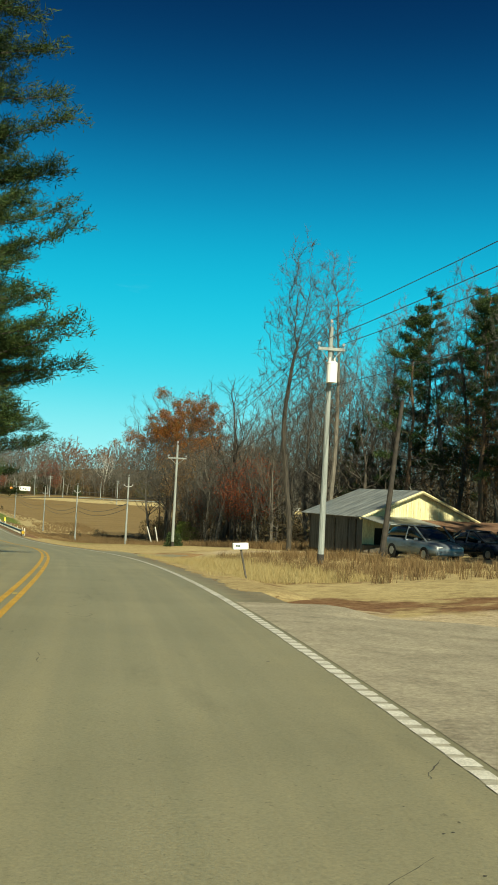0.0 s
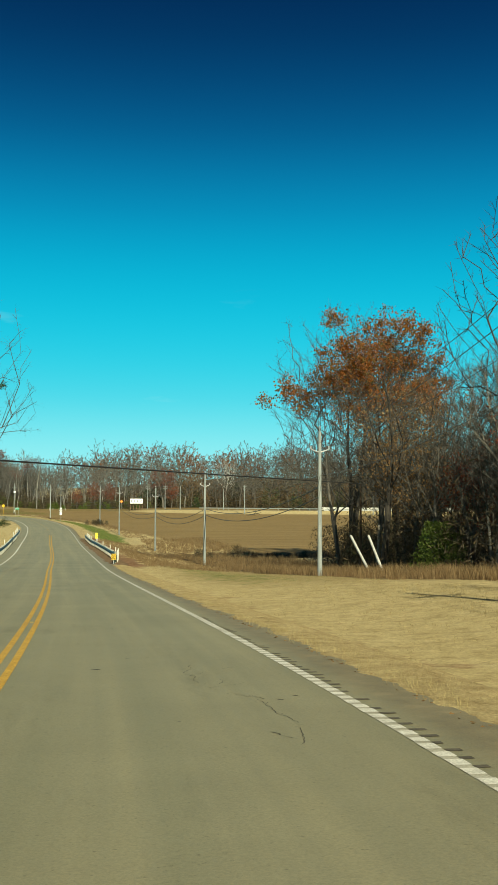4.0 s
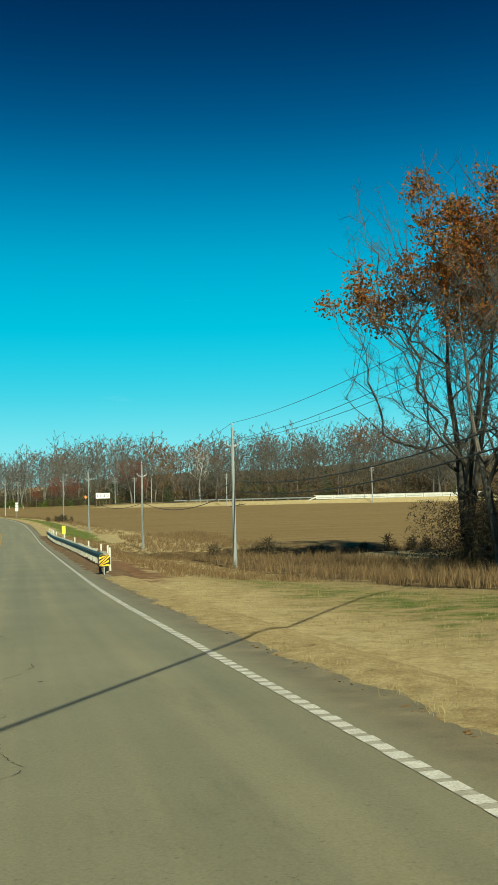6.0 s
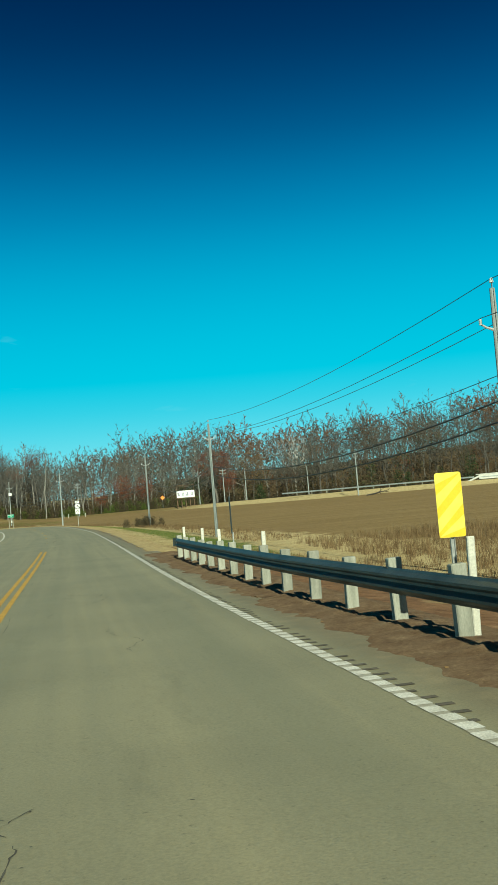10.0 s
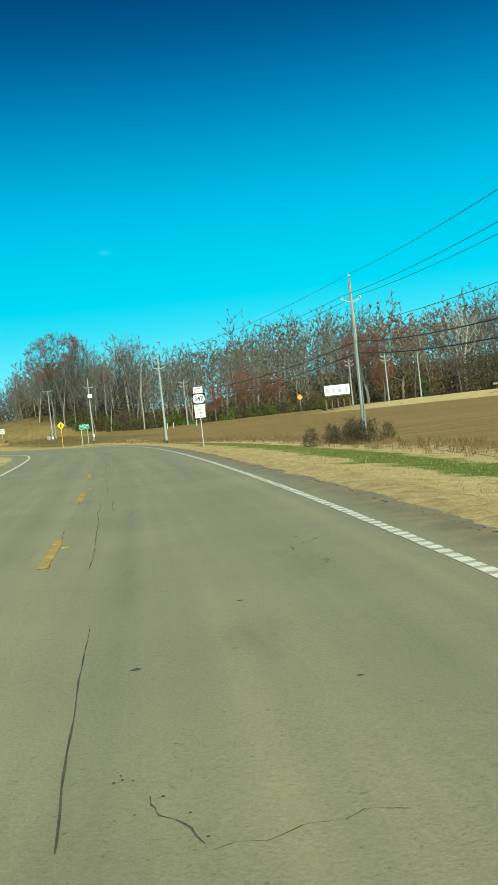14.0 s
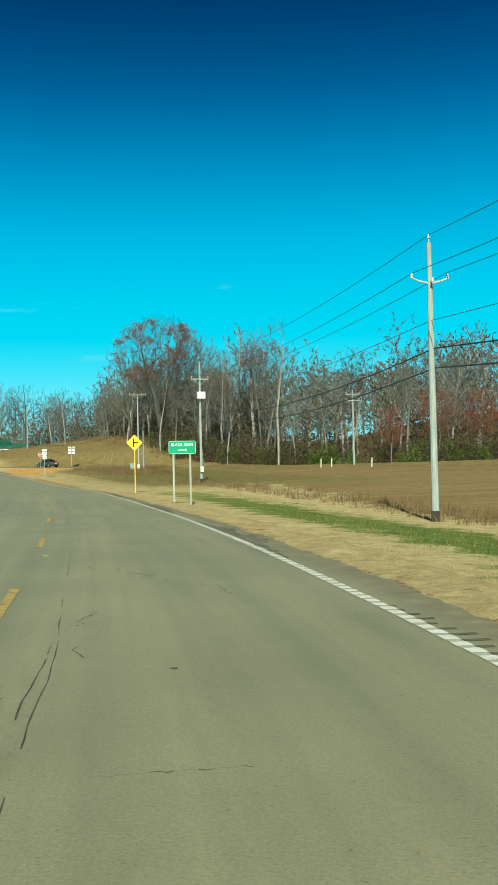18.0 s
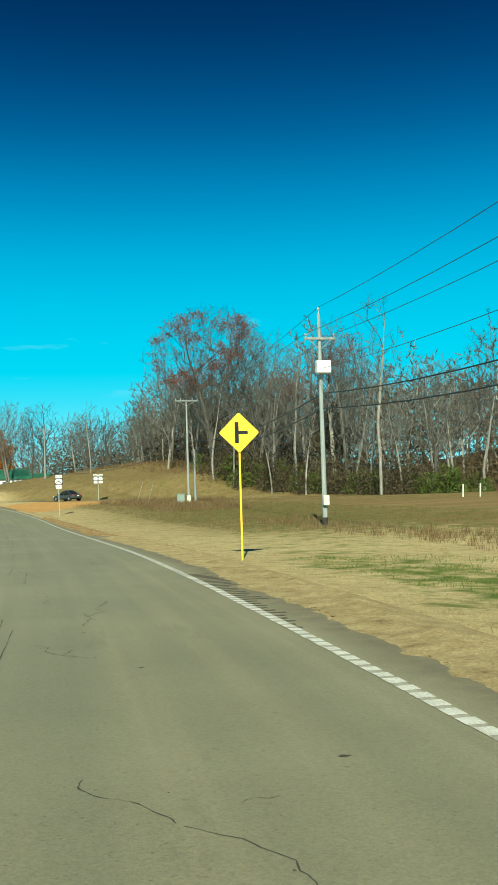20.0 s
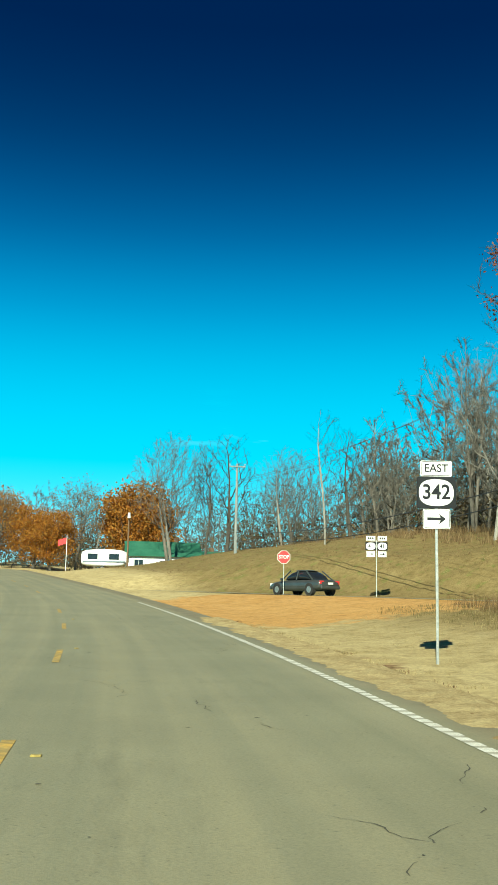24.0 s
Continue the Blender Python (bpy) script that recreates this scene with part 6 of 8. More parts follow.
wood("far_woods", belt(56, 11.0, 15.9, 22, 75, 97, 0.85, 1.1), KINDS, M_FAR_TAN, "bare woods climbing the hill", 98)
wood("far_woods", belt(70, 5.4, 15.9, 50, 120, 95, 0.85, 1.15), KINDS, M_FAR_TWIG, "bare grey woods on the hill", 95)
wood("far_woods", belt(26, 7.0, 15.9, 70, 125, 96, 0.95, 1.2), LEAFY, M_FAR_RUST, "rust-leaved woods along the hill's crest", 96)
r5 = random.Random(77)


def region(n, s0, s1, o0, o1, sc0, sc1):
    out = []
    for _ in range(n):
        p = along(r5.uniform(s0, s1), r5.uniform(o0, o1))
        out.append((p.x, p.y, r5.uniform(sc0, sc1)))
    return out


wood("far_woods", region(30, 66, 150, 55, 100, 0.75, 1.0), KINDS, M_FAR_TWIG, "bare winter woods behind the shed", 11)
wood("far_woods", region(22, -10, 66, 50, 90, 0.8, 1.05), KINDS, M_FAR_TWIG, "bare winter woods behind the shed", 12)
wood("far_woods", region(24, -10, 128, -55, -20, 0.75, 1.0), KINDS, M_FAR_TWIG, "bare winter woods left of the road", 13)
clumps("undergrowth", region(230, 66, 156, 24, 70, 0.6, 1.4), 230, 2.6, 0.26, M_UNDER, "brown undergrowth in the wood", 21, 1.3, 0.16)
wood("sapling_thicket", region(60, 84, 148, 24, 38, 0.38, 0.62), [NEAR_KINDS[1], NEAR_KINDS[1], NEAR_KINDS[0]], M_FAR_TAN, "thin pale saplings at the wood's edge", 31)
clumps("undergrowth", region(120, 70, 156, 28, 66, 0.7, 1.3), 240, 4.4, 0.42, M_FAR_TAN, "tangle of fine twigs inside the wood", 43, 1.25, 0.07)
clumps("undergrowth", region(90, 118, 166, 24, 44, 0.6, 1.2), 420, 2.3, 0.22, M_UNDER, "dark thicket under the maples", 30, 1.2, 0.12)
clumps("undergrowth", region(60, 20, 66, 36, 60, 0.8, 1.5), 220, 2.4, 0.24, M_UNDER, "brown undergrowth behind the shed", 22, 1.2, 0.14)
clumps("undergrowth", region(120, -20, 128, -34, -12, 0.5, 1.1), 240, 1.8, 0.2, M_UNDER, "brown undergrowth under the roadside trees", 23, 1.1, 0.12)
clumps("evergreens", [(-9.5, 131.0, 1.0), (-8.6, 133.5, 0.8)], 4200, 2.0, 0.10, M_LEAF_GREEN, "green bush at the wood's edge", 24, 1.0)
clumps("evergreens", [(-7.6, 86.3, 0.34), (-7.0, 86.6, 0.30)], 900, 1.6, 0.10, M_CEDAR, "dark green cedar shrub beside a pole", 25, 1.3)
clumps("undergrowth", [(-13.8 + r5.gauss(0, 2.0), 168.5 + r5.gauss(0, 2.2), r5.uniform(0.5, 1.2)) for _ in range(30)], 900, 2.0, 0.13, M_SHADE_BRUSH, "dark vine-hung brush round the maple trunks", 33, 1.2, 0.16)
# brush along the creek and the field ditch
creek_spots = []
for _ in range(150):
    x = r5.uniform(-36, 60)
    creek_spots.append((x, 193 + 0.10 * (x + 20) + r5.gauss(0, 3.2), r5.uniform(0.25, 0.75)))
# these two stand in for the shadow lying over the creek
clumps("creek_brush", [(x, 194.5 + 0.10 * (x + 20) + r5.gauss(0, 1.6), r5.uniform(0.4, 0.9)) for x in np.linspace(-33, 60, 150)], 420, 1.4, 0.13, M_SHADE_BRUSH, "dense brush in the creek bed, coloured dark for tree shade", 34, 1.0, 0.14)
clumps("creek_brush", [(r5.uniform(-14, 30), 168 + r5.gauss(0, 3.5), r5.uniform(0.6, 1.1)) for _ in range(46)], 600, 2.2, 0.15, M_SHADE_BRUSH, "dense brush behind the maples, coloured dark for tree shade", 35, 1.1, 0.14)
clumps("creek_brush", creek_spots, 260, 1.5, 0.24, M_UNDER, "dark leafless brush along the creek", 26, 1.0, 0.11)
clumps("creek_brush", [(r5.uniform(-14, 8), 190 + r5.gauss(0, 3), r5.uniform(0.7, 1.3)) for _ in range(26)], 900, 2.0, 0.26, M_UNDER, "taller creek brush", 27, 1.2, 0.09)
p = along(319, 15.5)
clumps("pole_brush", [(p.x + r5.gauss(0, 1.2), p.y + r5.gauss(0, 1.6), r5.uniform(0.3, 0.6)) for _ in range(16)], 420, 1.5, 0.22, M_UNDER, "brown brush round the foot of a pole", 28, 1.0, 0.06)


# ---- road markings and wear ----
def blocks(name, spans, material, label, lift=0.005, kind="structure", category="road marking"):
    """spans: s0, s1, o0, o1."""
    V, F = [], []
    for s0, s1, o0, o1 in spans:
        n = max(1, int((s1 - s0) / 2.5))
        for i in range(n):
            a, b = s0 + (s1 - s0) * i / n, s0 + (s1 - s0) * (i + 1) / n
            e = len(V)
            V += [along(a, o0, lift), along(a, o1, lift), along(b, o1, lift), along(b, o0, lift)]
            F.append((e, e + 1, e + 2, e + 3))
    return tagged(new(name, mesh_from(name, V, F, material)), label, category, kind=kind)


rm = random.Random(3)
EDGE_END = 510
white = []
s = -60.0
while s < EDGE_END:
    g = 0.195 + rm.uniform(-0.02, 0.03)
    white.append((s, s + g, 3.74 + rm.uniform(-0.008, 0.008), 3.88 + rm.uniform(-0.008, 0.008)))
    s += 0.305
blocks("edge_line_blocks", white, M_WHITE_LINE, "white edge line broken by rumble grooves", 0.006, "stuff")
blocks("edge_line", [(-60, EDGE_END, 3.745, 3.872)], surface("darker_white_road_paint", (0.36, 0.34, 0.27), (0.48, 0.455, 0.37), 6, 0.8, fine=50, fine_amt=0.3), "darker white paint in the grooves", 0.003)
grooves = []
s = -60.0
while s < EDGE_END:
    if any(a < s < b for a, b in ((66, 92), (150, 222), (346, 402), (232, 262))):
        far = s > 340
        # length of each dark mark beyond the edge line
        dirt = (0.20 + 0.26 * math.sin(s * 0.35)) * rm.uniform(0.5, 1.3) if far else rm.uniform(0.03, 0.16)
        if dirt > 0.05:
            grooves.append((s + 0.20, s + 0.29, 3.88, 3.88 + dirt))
    s += 0.305
blocks("rumble_grooves", grooves, surface("groove_dark", (0.07, 0.06, 0.042), (0.13, 0.11, 0.08), 5, 0.95), "dark marks at the rumble strip grooves", 0.005, "stuff")
blocks("left_edge_line", [(-60, 540, -3.87, -3.74)], M_WHITE_LINE, "white edge line of the far lane", 0.005)
blocks("centre_line", [(-60, 236, 0.06, 0.17), (-60, 236, -0.17, -0.06)], M_YELLOW_LINE, "worn double yellow centre line", 0.005)
dash = [(s, s + 2.9, -0.20 - 0.0009 * max(0, s - 300), -0.08 - 0.0009 * max(0, s - 300)) for s in (262.6, 272.6, 282.3, 292.2, 302.6, 312.2, 322, 331.4, 342, 352, 362, 372, 382, 392, 402, 412, 422, 432, 442, 452, 457, 467.5, 478.5, 488.5, 498.5, 520, 530, 540)]
blocks("centre_dashes", dash, surface("faded_yellow_road_paint", (0.30, 0.235, 0.10), (0.56, 0.35, 0.07), 5, 0.75, fine=9, fine_amt=0.4), "worn yellow centre line dashes", 0.005)


def crack_path(s0, o0, length, wander, r, drift=0.0, step=0.05):
    """A crack that wanders, with kinks."""
    pts, s, o, v = [], s0, o0, drift
    while s < s0 + length:
        v = 0.72 * v + 0.28 * drift + r.gauss(0, wander)
        d = step * r.uniform(0.4, 1.6)
        s += d
        o += v * d + r.gauss(0, wander * 0.02)
        pts.append((s, o))
    return pts


def crack_mesh(name, paths, width, label, lift=0.0035, r=rm, gap=0.2):
    V, F = [], []
    for pts in paths:
        prev, open_run = None, True
        for i, (s, o) in enumerate(pts):
            w = width * r.uniform(0.2, 1.5) * (0.3 if i in (0, len(pts) - 1) else 1)
            e = len(V)
            V += [along(s, o - w, lift), along(s, o + w, lift)]
            if r.random() < 0.16:
                open_run = r.random() > gap
            if prev is not None and open_run:
                F.append((prev, prev + 1, e + 1, e))
            prev = e
    return tagged(new(name, mesh_from(name, V, F, M_CRACK)), label, "crack", kind="stuff")


paths, chips = [], []
s = 2.0
while s < 500:
    if rm.random() < 0.85:
        o = rm.choice((1.0, 1.4, 2.7, 2.9, 2.2, 0.8)) + rm.gauss(0, 0.25)
        main = crack_path(s, o, rm.uniform(1.0, 4.5), 0.30, rm, rm.gauss(0, 0.2))
        paths.append(main)
        for _ in range(rm.randint(0, 3)):
            a, b = rm.choice(main)
            paths.append(crack_path(a, b, rm.uniform(0.25, 1.1), 0.35, rm, rm.choice((-1, 1)) * rm.uniform(0.3, 0.9), 0.035))
        for _ in range(rm.randint(2, 12)):
            a, b = rm.choice(main)
            chips.append((a + rm.gauss(0, 0.1), b + rm.gauss(0, 0.07), rm.uniform(0.004, 0.013)))
    if rm.random() < 0.25:
        o, ss, pts = rm.uniform(0.4, 2.0), s, []
        for i in range(rm.randint(10, 34)):
            o += rm.uniform(0.02, 0.06)
            ss += rm.gauss(0, 0.02)
            pts.append((ss, o))
        paths.append(pts)
    s += rm.uniform(3.5, 8.0) if s < 230 else rm.uniform(2.2, 5.0)
crack_mesh("pavement_cracks", paths, 0.0048, "fine dark cracks in the asphalt", gap=0.4)
seams = []
for o in (-0.05, 0.42, 0.62):
    for a in range(236, 440, 12):
        if o == 0.42 or rm.random() < 0.6:
            seams.append(crack_path(a, o + rm.gauss(0, 0.015), rm.uniform(8, 13), 0.02, rm, step=0.22))
for a in range(150, 236, 12):
    seams.append(crack_path(a, 0.32, rm.uniform(7, 12), 0.02, rm, step=0.22))
crack_mesh("pavement_seams", seams, 0.005, "long dark seams beside the centre line", gap=0.35)
V, F = [], []
for s, o, k in chips:
    n, e = 5, len(V)
    for i in range(n):
        a = 6.283 * i / n
        V.append(along(s + math.cos(a) * k * rm.uniform(0.5, 1.5), o + math.sin(a) * k * rm.uniform(0.5, 1.4), 0.0037))
    F.append(tuple(range(e, e + n)))
tagged(new("crack_chips", mesh_from("crack_chips", V, F, M_CRACK)), "small dark spalls beside the cracks", "crack", kind="stuff")
# tar spots, reflectors and small debris
V, F = [], []
for _ in range(420):
    s, o = rm.uniform(0, 500), rm.uniform(-3.4, 3.6)
    k = rm.uniform(0.008, 0.028) * (1.8 if rm.random() < 0.05 else 1)
    n = 7
    e = len(V)
    for i in range(n):
        a = 6.283 * i / n
        q = k * rm.uniform(0.6, 1.3)
        V.append(along(s + math.cos(a) * q, o + math.sin(a) * q * 1.6, 0.0036))
    F.append(tuple(range(e, e + n)))
tagged(new("tar_spots", mesh_from("tar_spots", V, F, M_CRACK)), "small dark tar spots on the asphalt", "stain", kind="stuff")
M_REFLECTOR = surface("scuffed_amber_plastic", (0.30, 0.22, 0.06), (0.50, 0.38, 0.10), 20, 0.5, bump=0.0)
for s in np.arange(6, 500, 12.2):
    p = along(s, 0.0, 0.0)
    bm = fresh()
    box(bm, (0.09, 0.09, 0.016), (0, 0, 0.006), bevel=0.007)
    me = bpy.data.meshes.new("road_reflector")
    bm.to_mesh(me)
    bm.free()
    me.materials.append(M_REFLECTOR)
    ob = new("road_reflector", me)
    ob.matrix_world = pose(p.x, p.y, p.z, 0, 0, math.degrees(heading(s)))
    tagged(ob, "small raised yellow reflector on the centre line", "reflector", "road reflectors")


# ---- side road, drives ----
def side_ribbon(name, i0, i1, w0, w1, lift, material, label):
    V, F = [], []
    tx, ty = np.gradient(SDX), np.gradient(SDY)
    n = np.hypot(tx, ty)
    zs = side_z(SDX, SDY)
    for i in range(i0, i1):
        for o in (w0, (w0 + w1) / 2, w1):
            V.append((SDX[i] + ty[i] / n[i] * o, SDY[i] - tx[i] / n[i] * o, zs[i] + lift))
    for i in range(i1 - i0 - 1):
        for k in range(2):
            F.append((i * 3 + k, i * 3 + k + 1, i * 3 + k + 4, i * 3 + k + 3))
    me = mesh_from(name, V, F, material)
    uv = me.uv_layers.new(name="road")
    return tagged(new(name, me), label, "road", kind="structure")


side_ribbon("side_road", 18, 499, -3.2, 3.2, 0.06, M_ASPHALT, "worn asphalt side road beyond the field")


# ---- grass, weeds ----
rg = random.Random(9)


def spots_on(n, s0, s1, o0, o1, k0=0.6, k1=1.2, keep=None):
    ss = [rg.uniform(s0, s1) for _ in range(n)]
    oo = [o0 + (o1 - o0) * rg.random() for _ in range(n)]
    P = [along(s, o) for s, o in zip(ss, oo)]
    Z = land_z([p.x for p in P], [p.y for p in P])
    return [(p.x, p.y, z, rg.uniform(k0, k1)) for p, z, s, o in zip(P, Z, ss, oo) if keep is None or keep(s, o)]


def no_drive(s, o):
    return not (10 < s < 26 and o < 28) and not (56 < s < 78 and o < 30) and not (145 < s < 228 and o < 7.2)


def rough(n, r, widths):
    """Uneven line: random numbers smoothed over several widths."""
    out = np.zeros(n)
    for w, k in widths:
        v = np.random.default_rng(r + w).normal(0, 1, n + 2 * w)
        out += k * np.convolve(v, np.ones(w) / math.sqrt(w), "same")[w:n + w]
    return out


def edge_strip(name, s0, s1, inner, outer, material, label, seed, ragged=0.07, lump=0.02):
    """The crumbling rim where the verge laps over the pavement."""
    ss = np.arange(s0, s1, 0.13)
    n, k = len(ss), 8
    x, y = np.interp(ss, _s, RX), np.interp(ss, _s, RY)
    tx, ty = np.interp(ss, _s, _tx), np.interp(ss, _s, _ty)
    o0 = knots(ss, inner) + rough(n, seed, ((3, ragged * 0.5), (11, ragged), (60, ragged * 0.45)))
    far = knots(ss, outer) if isinstance(outer, list) else outer
    rows = []
    for j in range(k):
        f = j / (k - 1)
        o = o0 + (far - o0) * f
        X, Y = x + ty * o, y - tx * o
        top = road_z(ss) + 0.006
        low = land_z(X, Y) + 0.012
        m = smooth(o, 5.05, np.maximum(5.4, far + 0.0 * o))
        end = np.clip(np.minimum(np.arange(n), n - 1 - np.arange(n)) / 10, 0, 1)
        z = np.maximum(top * (1 - m) + low * m, low) + np.abs(rough(n, seed + 50 + j, ((2, lump * 0.5), (7, lump)))) * math.sin(math.pi * f) ** 2
        z = z * end + (low - 0.12) * (1 - end)
        rows.append(np.stack([X, Y, z - (0.012 if j == 0 else 0.1 if j == k - 1 else 0)], 1))
    V = np.stack(rows, 1).reshape(-1, 3)
    ii = np.arange(n * k).reshape(n, k)
    Q = np.stack([ii[:-1, :-1], ii[:-1, 1:], ii[1:, 1:], ii[1:, :-1]], -1).reshape(-1, 4)
    me = mesh_from(name, V.tolist(), Q.tolist(), material)
    me.polygons.foreach_set("use_smooth", [True] * len(me.polygons))
    return tagged(new(name, me), label, "verge", kind="stuff")


M_EDGE_TAN = earth("verge_edge_earth", [(0.28, (0.17, 0.112, 0.055)), (0.4, (0.37, 0.275, 0.135)), (0.58, (0.51, 0.40, 0.205)), (0.75, (0.60, 0.49, 0.27))], 2.4)
M_EDGE_RED = earth("red_edge_earth", [(0.28, (0.085, 0.055, 0.034)), (0.42, (0.17, 0.108, 0.062)), (0.6, (0.25, 0.17, 0.10)), (0.78, (0.36, 0.275, 0.165))], 2.6)
M_EDGE_BROWN = earth("brown_edge_earth", [(0.28, (0.13, 0.075, 0.036)), (0.42, (0.29, 0.185, 0.085)), (0.6, (0.43, 0.31, 0.15)), (0.78, (0.52, 0.41, 0.22))], 2.6)
M_EDGE_ORANGE = earth("orange_edge_earth", [(0.28, (0.25, 0.14, 0.065)), (0.45, (0.40, 0.245, 0.115)), (0.6, (0.50, 0.34, 0.17)), (0.78, (0.58, 0.44, 0.24))])
edge_strip("verge_edge", 20, 52.5, [(20, 4.35), (40, 4.55), (52, 4.8)], 6.4, M_EDGE_TAN, "crumbling edge of dry grass along the pavement", 1)
edge_strip("verge_edge", 71.5, 147, [(71.5, 4.5), (90, 4.6), (125, 4.55), (147, 4.45)], 6.2, M_EDGE_TAN, "crumbling edge of dry grass along the pavement", 2)
edge_strip("verge_edge", 147, 224, [(147, 4.4), (224, 4.25)], 6.2, M_EDGE_RED, "red crumbling earth under the guard rail", 3, 0.09, 0.035)
edge_strip("verge_edge", 224, 428, [(224, 4.4), (254, 4.68), (300, 4.5), (372, 4.4), (428, 4.18)], 6.2, M_EDGE_TAN, "crumbling edge of dry grass along the pavement", 4, 0.05, 0.03)
edge_strip("verge_edge", 470, 498, [(470, 4.15), (498, 4.3)], 5.6, M_EDGE_TAN, "crumbling edge of dry grass by the junction", 7, 0.08, 0.03)
edge_strip("verge_edge", 427, 472, [(427, 4.18), (460, 4.08), (472, 4.15)], [(427, 5.7), (458, 5.6), (472, 4.9)], M_EDGE_BROWN, "brown crumbs of earth and leaves along the pavement", 6, 0.11, 0.045)
edge_strip("verge_edge", 50, 71.6, [(50, 4.6), (53, 5.0), (56, 7.0), (60, 8.4), (64, 8.0), (68, 6.7), (71.6, 4.6)], [(50, 5.2), (53, 6.2), (56, 8.4), (60, 9.9), (64, 9.7), (68, 8.4), (71.6, 5.6)], M_EDGE_ORANGE, "orange dirt at the mouth of the drive", 5, 0.1, 0.015)


def drive_mouth(name, s0, s1, outer, label, material=None):
    """Paved mouth of a drive beside the road."""
    ss = np.arange(s0, s1 + 0.01, 0.5)
    V, U = [], []
    for s in ss:
        far = float(knots(s, outer)) + 0.6
        for f in (0, 0.3, 0.55, 0.75, 1.0):
            o = 3.94 + (max(far, 5.6) - 3.94) * f
            p = along(s, o)
            g = ground_at(p.x, p.y)
            V.append((p.x, p.y, p.z + 0.004 + 0.006 * min(1, (o - 3.94)) if o < 5.9 else max(p.z * (1 - f) + (g + 0.02) * f, g + 0.012)))
            U.append((3.0 + 0.1 * f, s))
    F = [(i * 5 + j, i * 5 + j + 1, i * 5 + j + 6, i * 5 + j + 5) for i in range(len(ss) - 1) for j in range(4)]
    me = mesh_from(name, V, F, material or M_ASPHALT)
    uv = me.uv_layers.new(name="road")
    uv.data.foreach_set("uv", np.array([U[i] for f in F for i in f]).ravel())
    return tagged(new(name, me), label, "drive", kind="structure")


M_GRAVEL = earth("packed_pale_gravel", [(0.28, (0.24, 0.21, 0.155)), (0.45, (0.37, 0.33, 0.25)), (0.6, (0.45, 0.40, 0.30)), (0.78, (0.58, 0.52, 0.41))], 1.1, 16)
drive_mouth("gravel_apron", -14, 18.4, [(-14, 4.6), (-8, 6.5), (2, 7.5), (12, 8.5), (16, 7.0), (18.4, 4.2)], "pale packed gravel at the mouth of a drive", M_GRAVEL)
drive_mouth("drive_apron", 50, 71.6, [(50, 4.3), (53, 4.9), (56, 6.8), (60, 8.2), (64, 7.8), (68, 6.4), (71.6, 4.3)], "paved apron at the mouth of the drive")
M_GRASS_OLIVE = leafy("olive_brown_blades", [(0.0, (0.09, 0.08, 0.03)), (0.5, (0.16, 0.125, 0.05)), (1.0, (0.25, 0.19, 0.085))])
M_GRASS_VERGE = leafy("mown_verge_blades", [(0.0, (0.24, 0.185, 0.085)), (0.5, (0.33, 0.265, 0.125)), (1.0, (0.41, 0.335, 0.165))])
fringe = spots_on(5200, 72, 147, 4.75, 5.5, 0.4, 1.2, no_drive)
thicket("verge_fringe", fringe, 0.12, 12, M_GRASS_DRY, "longer dry grass standing along the pavement edge", 14, 0.0035, 0.35, "grass")
thicket("shaggy_grass", spots_on(3400, 27, 54.5, 4.9, 9.5, 0.4, 1.2, lambda s, o: s < 51 or o < 6), 0.24, 14, M_GRASS_DRY, "shaggy dry grass between the drives", 18, 0.005, 0.4, "grass")
thicket("verge_fringe", spots_on(5200, 224, 495, 4.7, 6.4, 0.3, 0.9, no_drive), 0.075, 10, M_GRASS_VERGE, "short dry grass along the pavement edge", 15, 0.004, 0.4, "grass")
thicket("verge_grass", spots_on(9000, 28, 150, 5.4, 15, 0.4, 1.2, no_drive), 0.05, 7, M_GRASS_VERGE, "dry tan grass on the verge", 2, 0.006, 0.5, "grass")
thicket("verge_grass", spots_on(9000, 225, 495, 6, 15, 0.4, 1.2, lambda s, o: not (226 < s < 405 and 7.4 < o < 12.2)), 0.055, 7, M_GRASS_VERGE, "dry tan grass on the verge", 3, 0.007, 0.5, "grass")
thicket("green_grass", spots_on(6500, 222, 408, 7.5, 12.2, 0.4, 1.1), 0.07, 7, M_GRASS_GREEN, "green winter grass in the ditch", 4, 0.01, 0.5, "grass")
thicket("tall_weeds", spots_on(4200, 112, 245, 15, 27, 0.4, 1.3), 0.55, 14, M_GRASS_WEED, "tall brown weeds beyond the verge", 5, 0.009, 0.25, "weeds")
thicket("tall_weeds", spots_on(2200, 148, 225, 7.4, 15, 0.3, 0.9), 0.40, 13, M_GRASS_WEED, "brown weeds behind the guard rail", 6, 0.008, 0.3, "weeds")
thicket("tall_weeds", spots_on(1800, 250, 440, 13.5, 17.5, 0.4, 1.2), 0.40, 9, M_GRASS_WEED, "dry weeds along the field edge", 7, 0.010, 0.3, "weeds")
thicket("tall_weeds", spots_on(900, 26, 52, 8.5, 22, 0.4, 1.2, lambda s, o: not (36 < s < 52 and o > 15)), 0.42, 30, M_GRASS_WEED, "brown weeds in front of the shed", 8, 0.007, 0.3, "weeds")
thicket("tall_weeds", spots_on(1500, 70, 130, 18, 26, 0.4, 1.2), 0.7, 22, M_GRASS_WEED, "brown weeds at the wood's edge", 9, 0.010, 0.3, "weeds")
thicket("mound_grass", spots_on(7000, 515, 580, 13, 34, 0.5, 1.2), 0.10, 3, M_GRASS_WEED, "rough dry grass on the bank", 10, 0.014, 0.5, "grass")
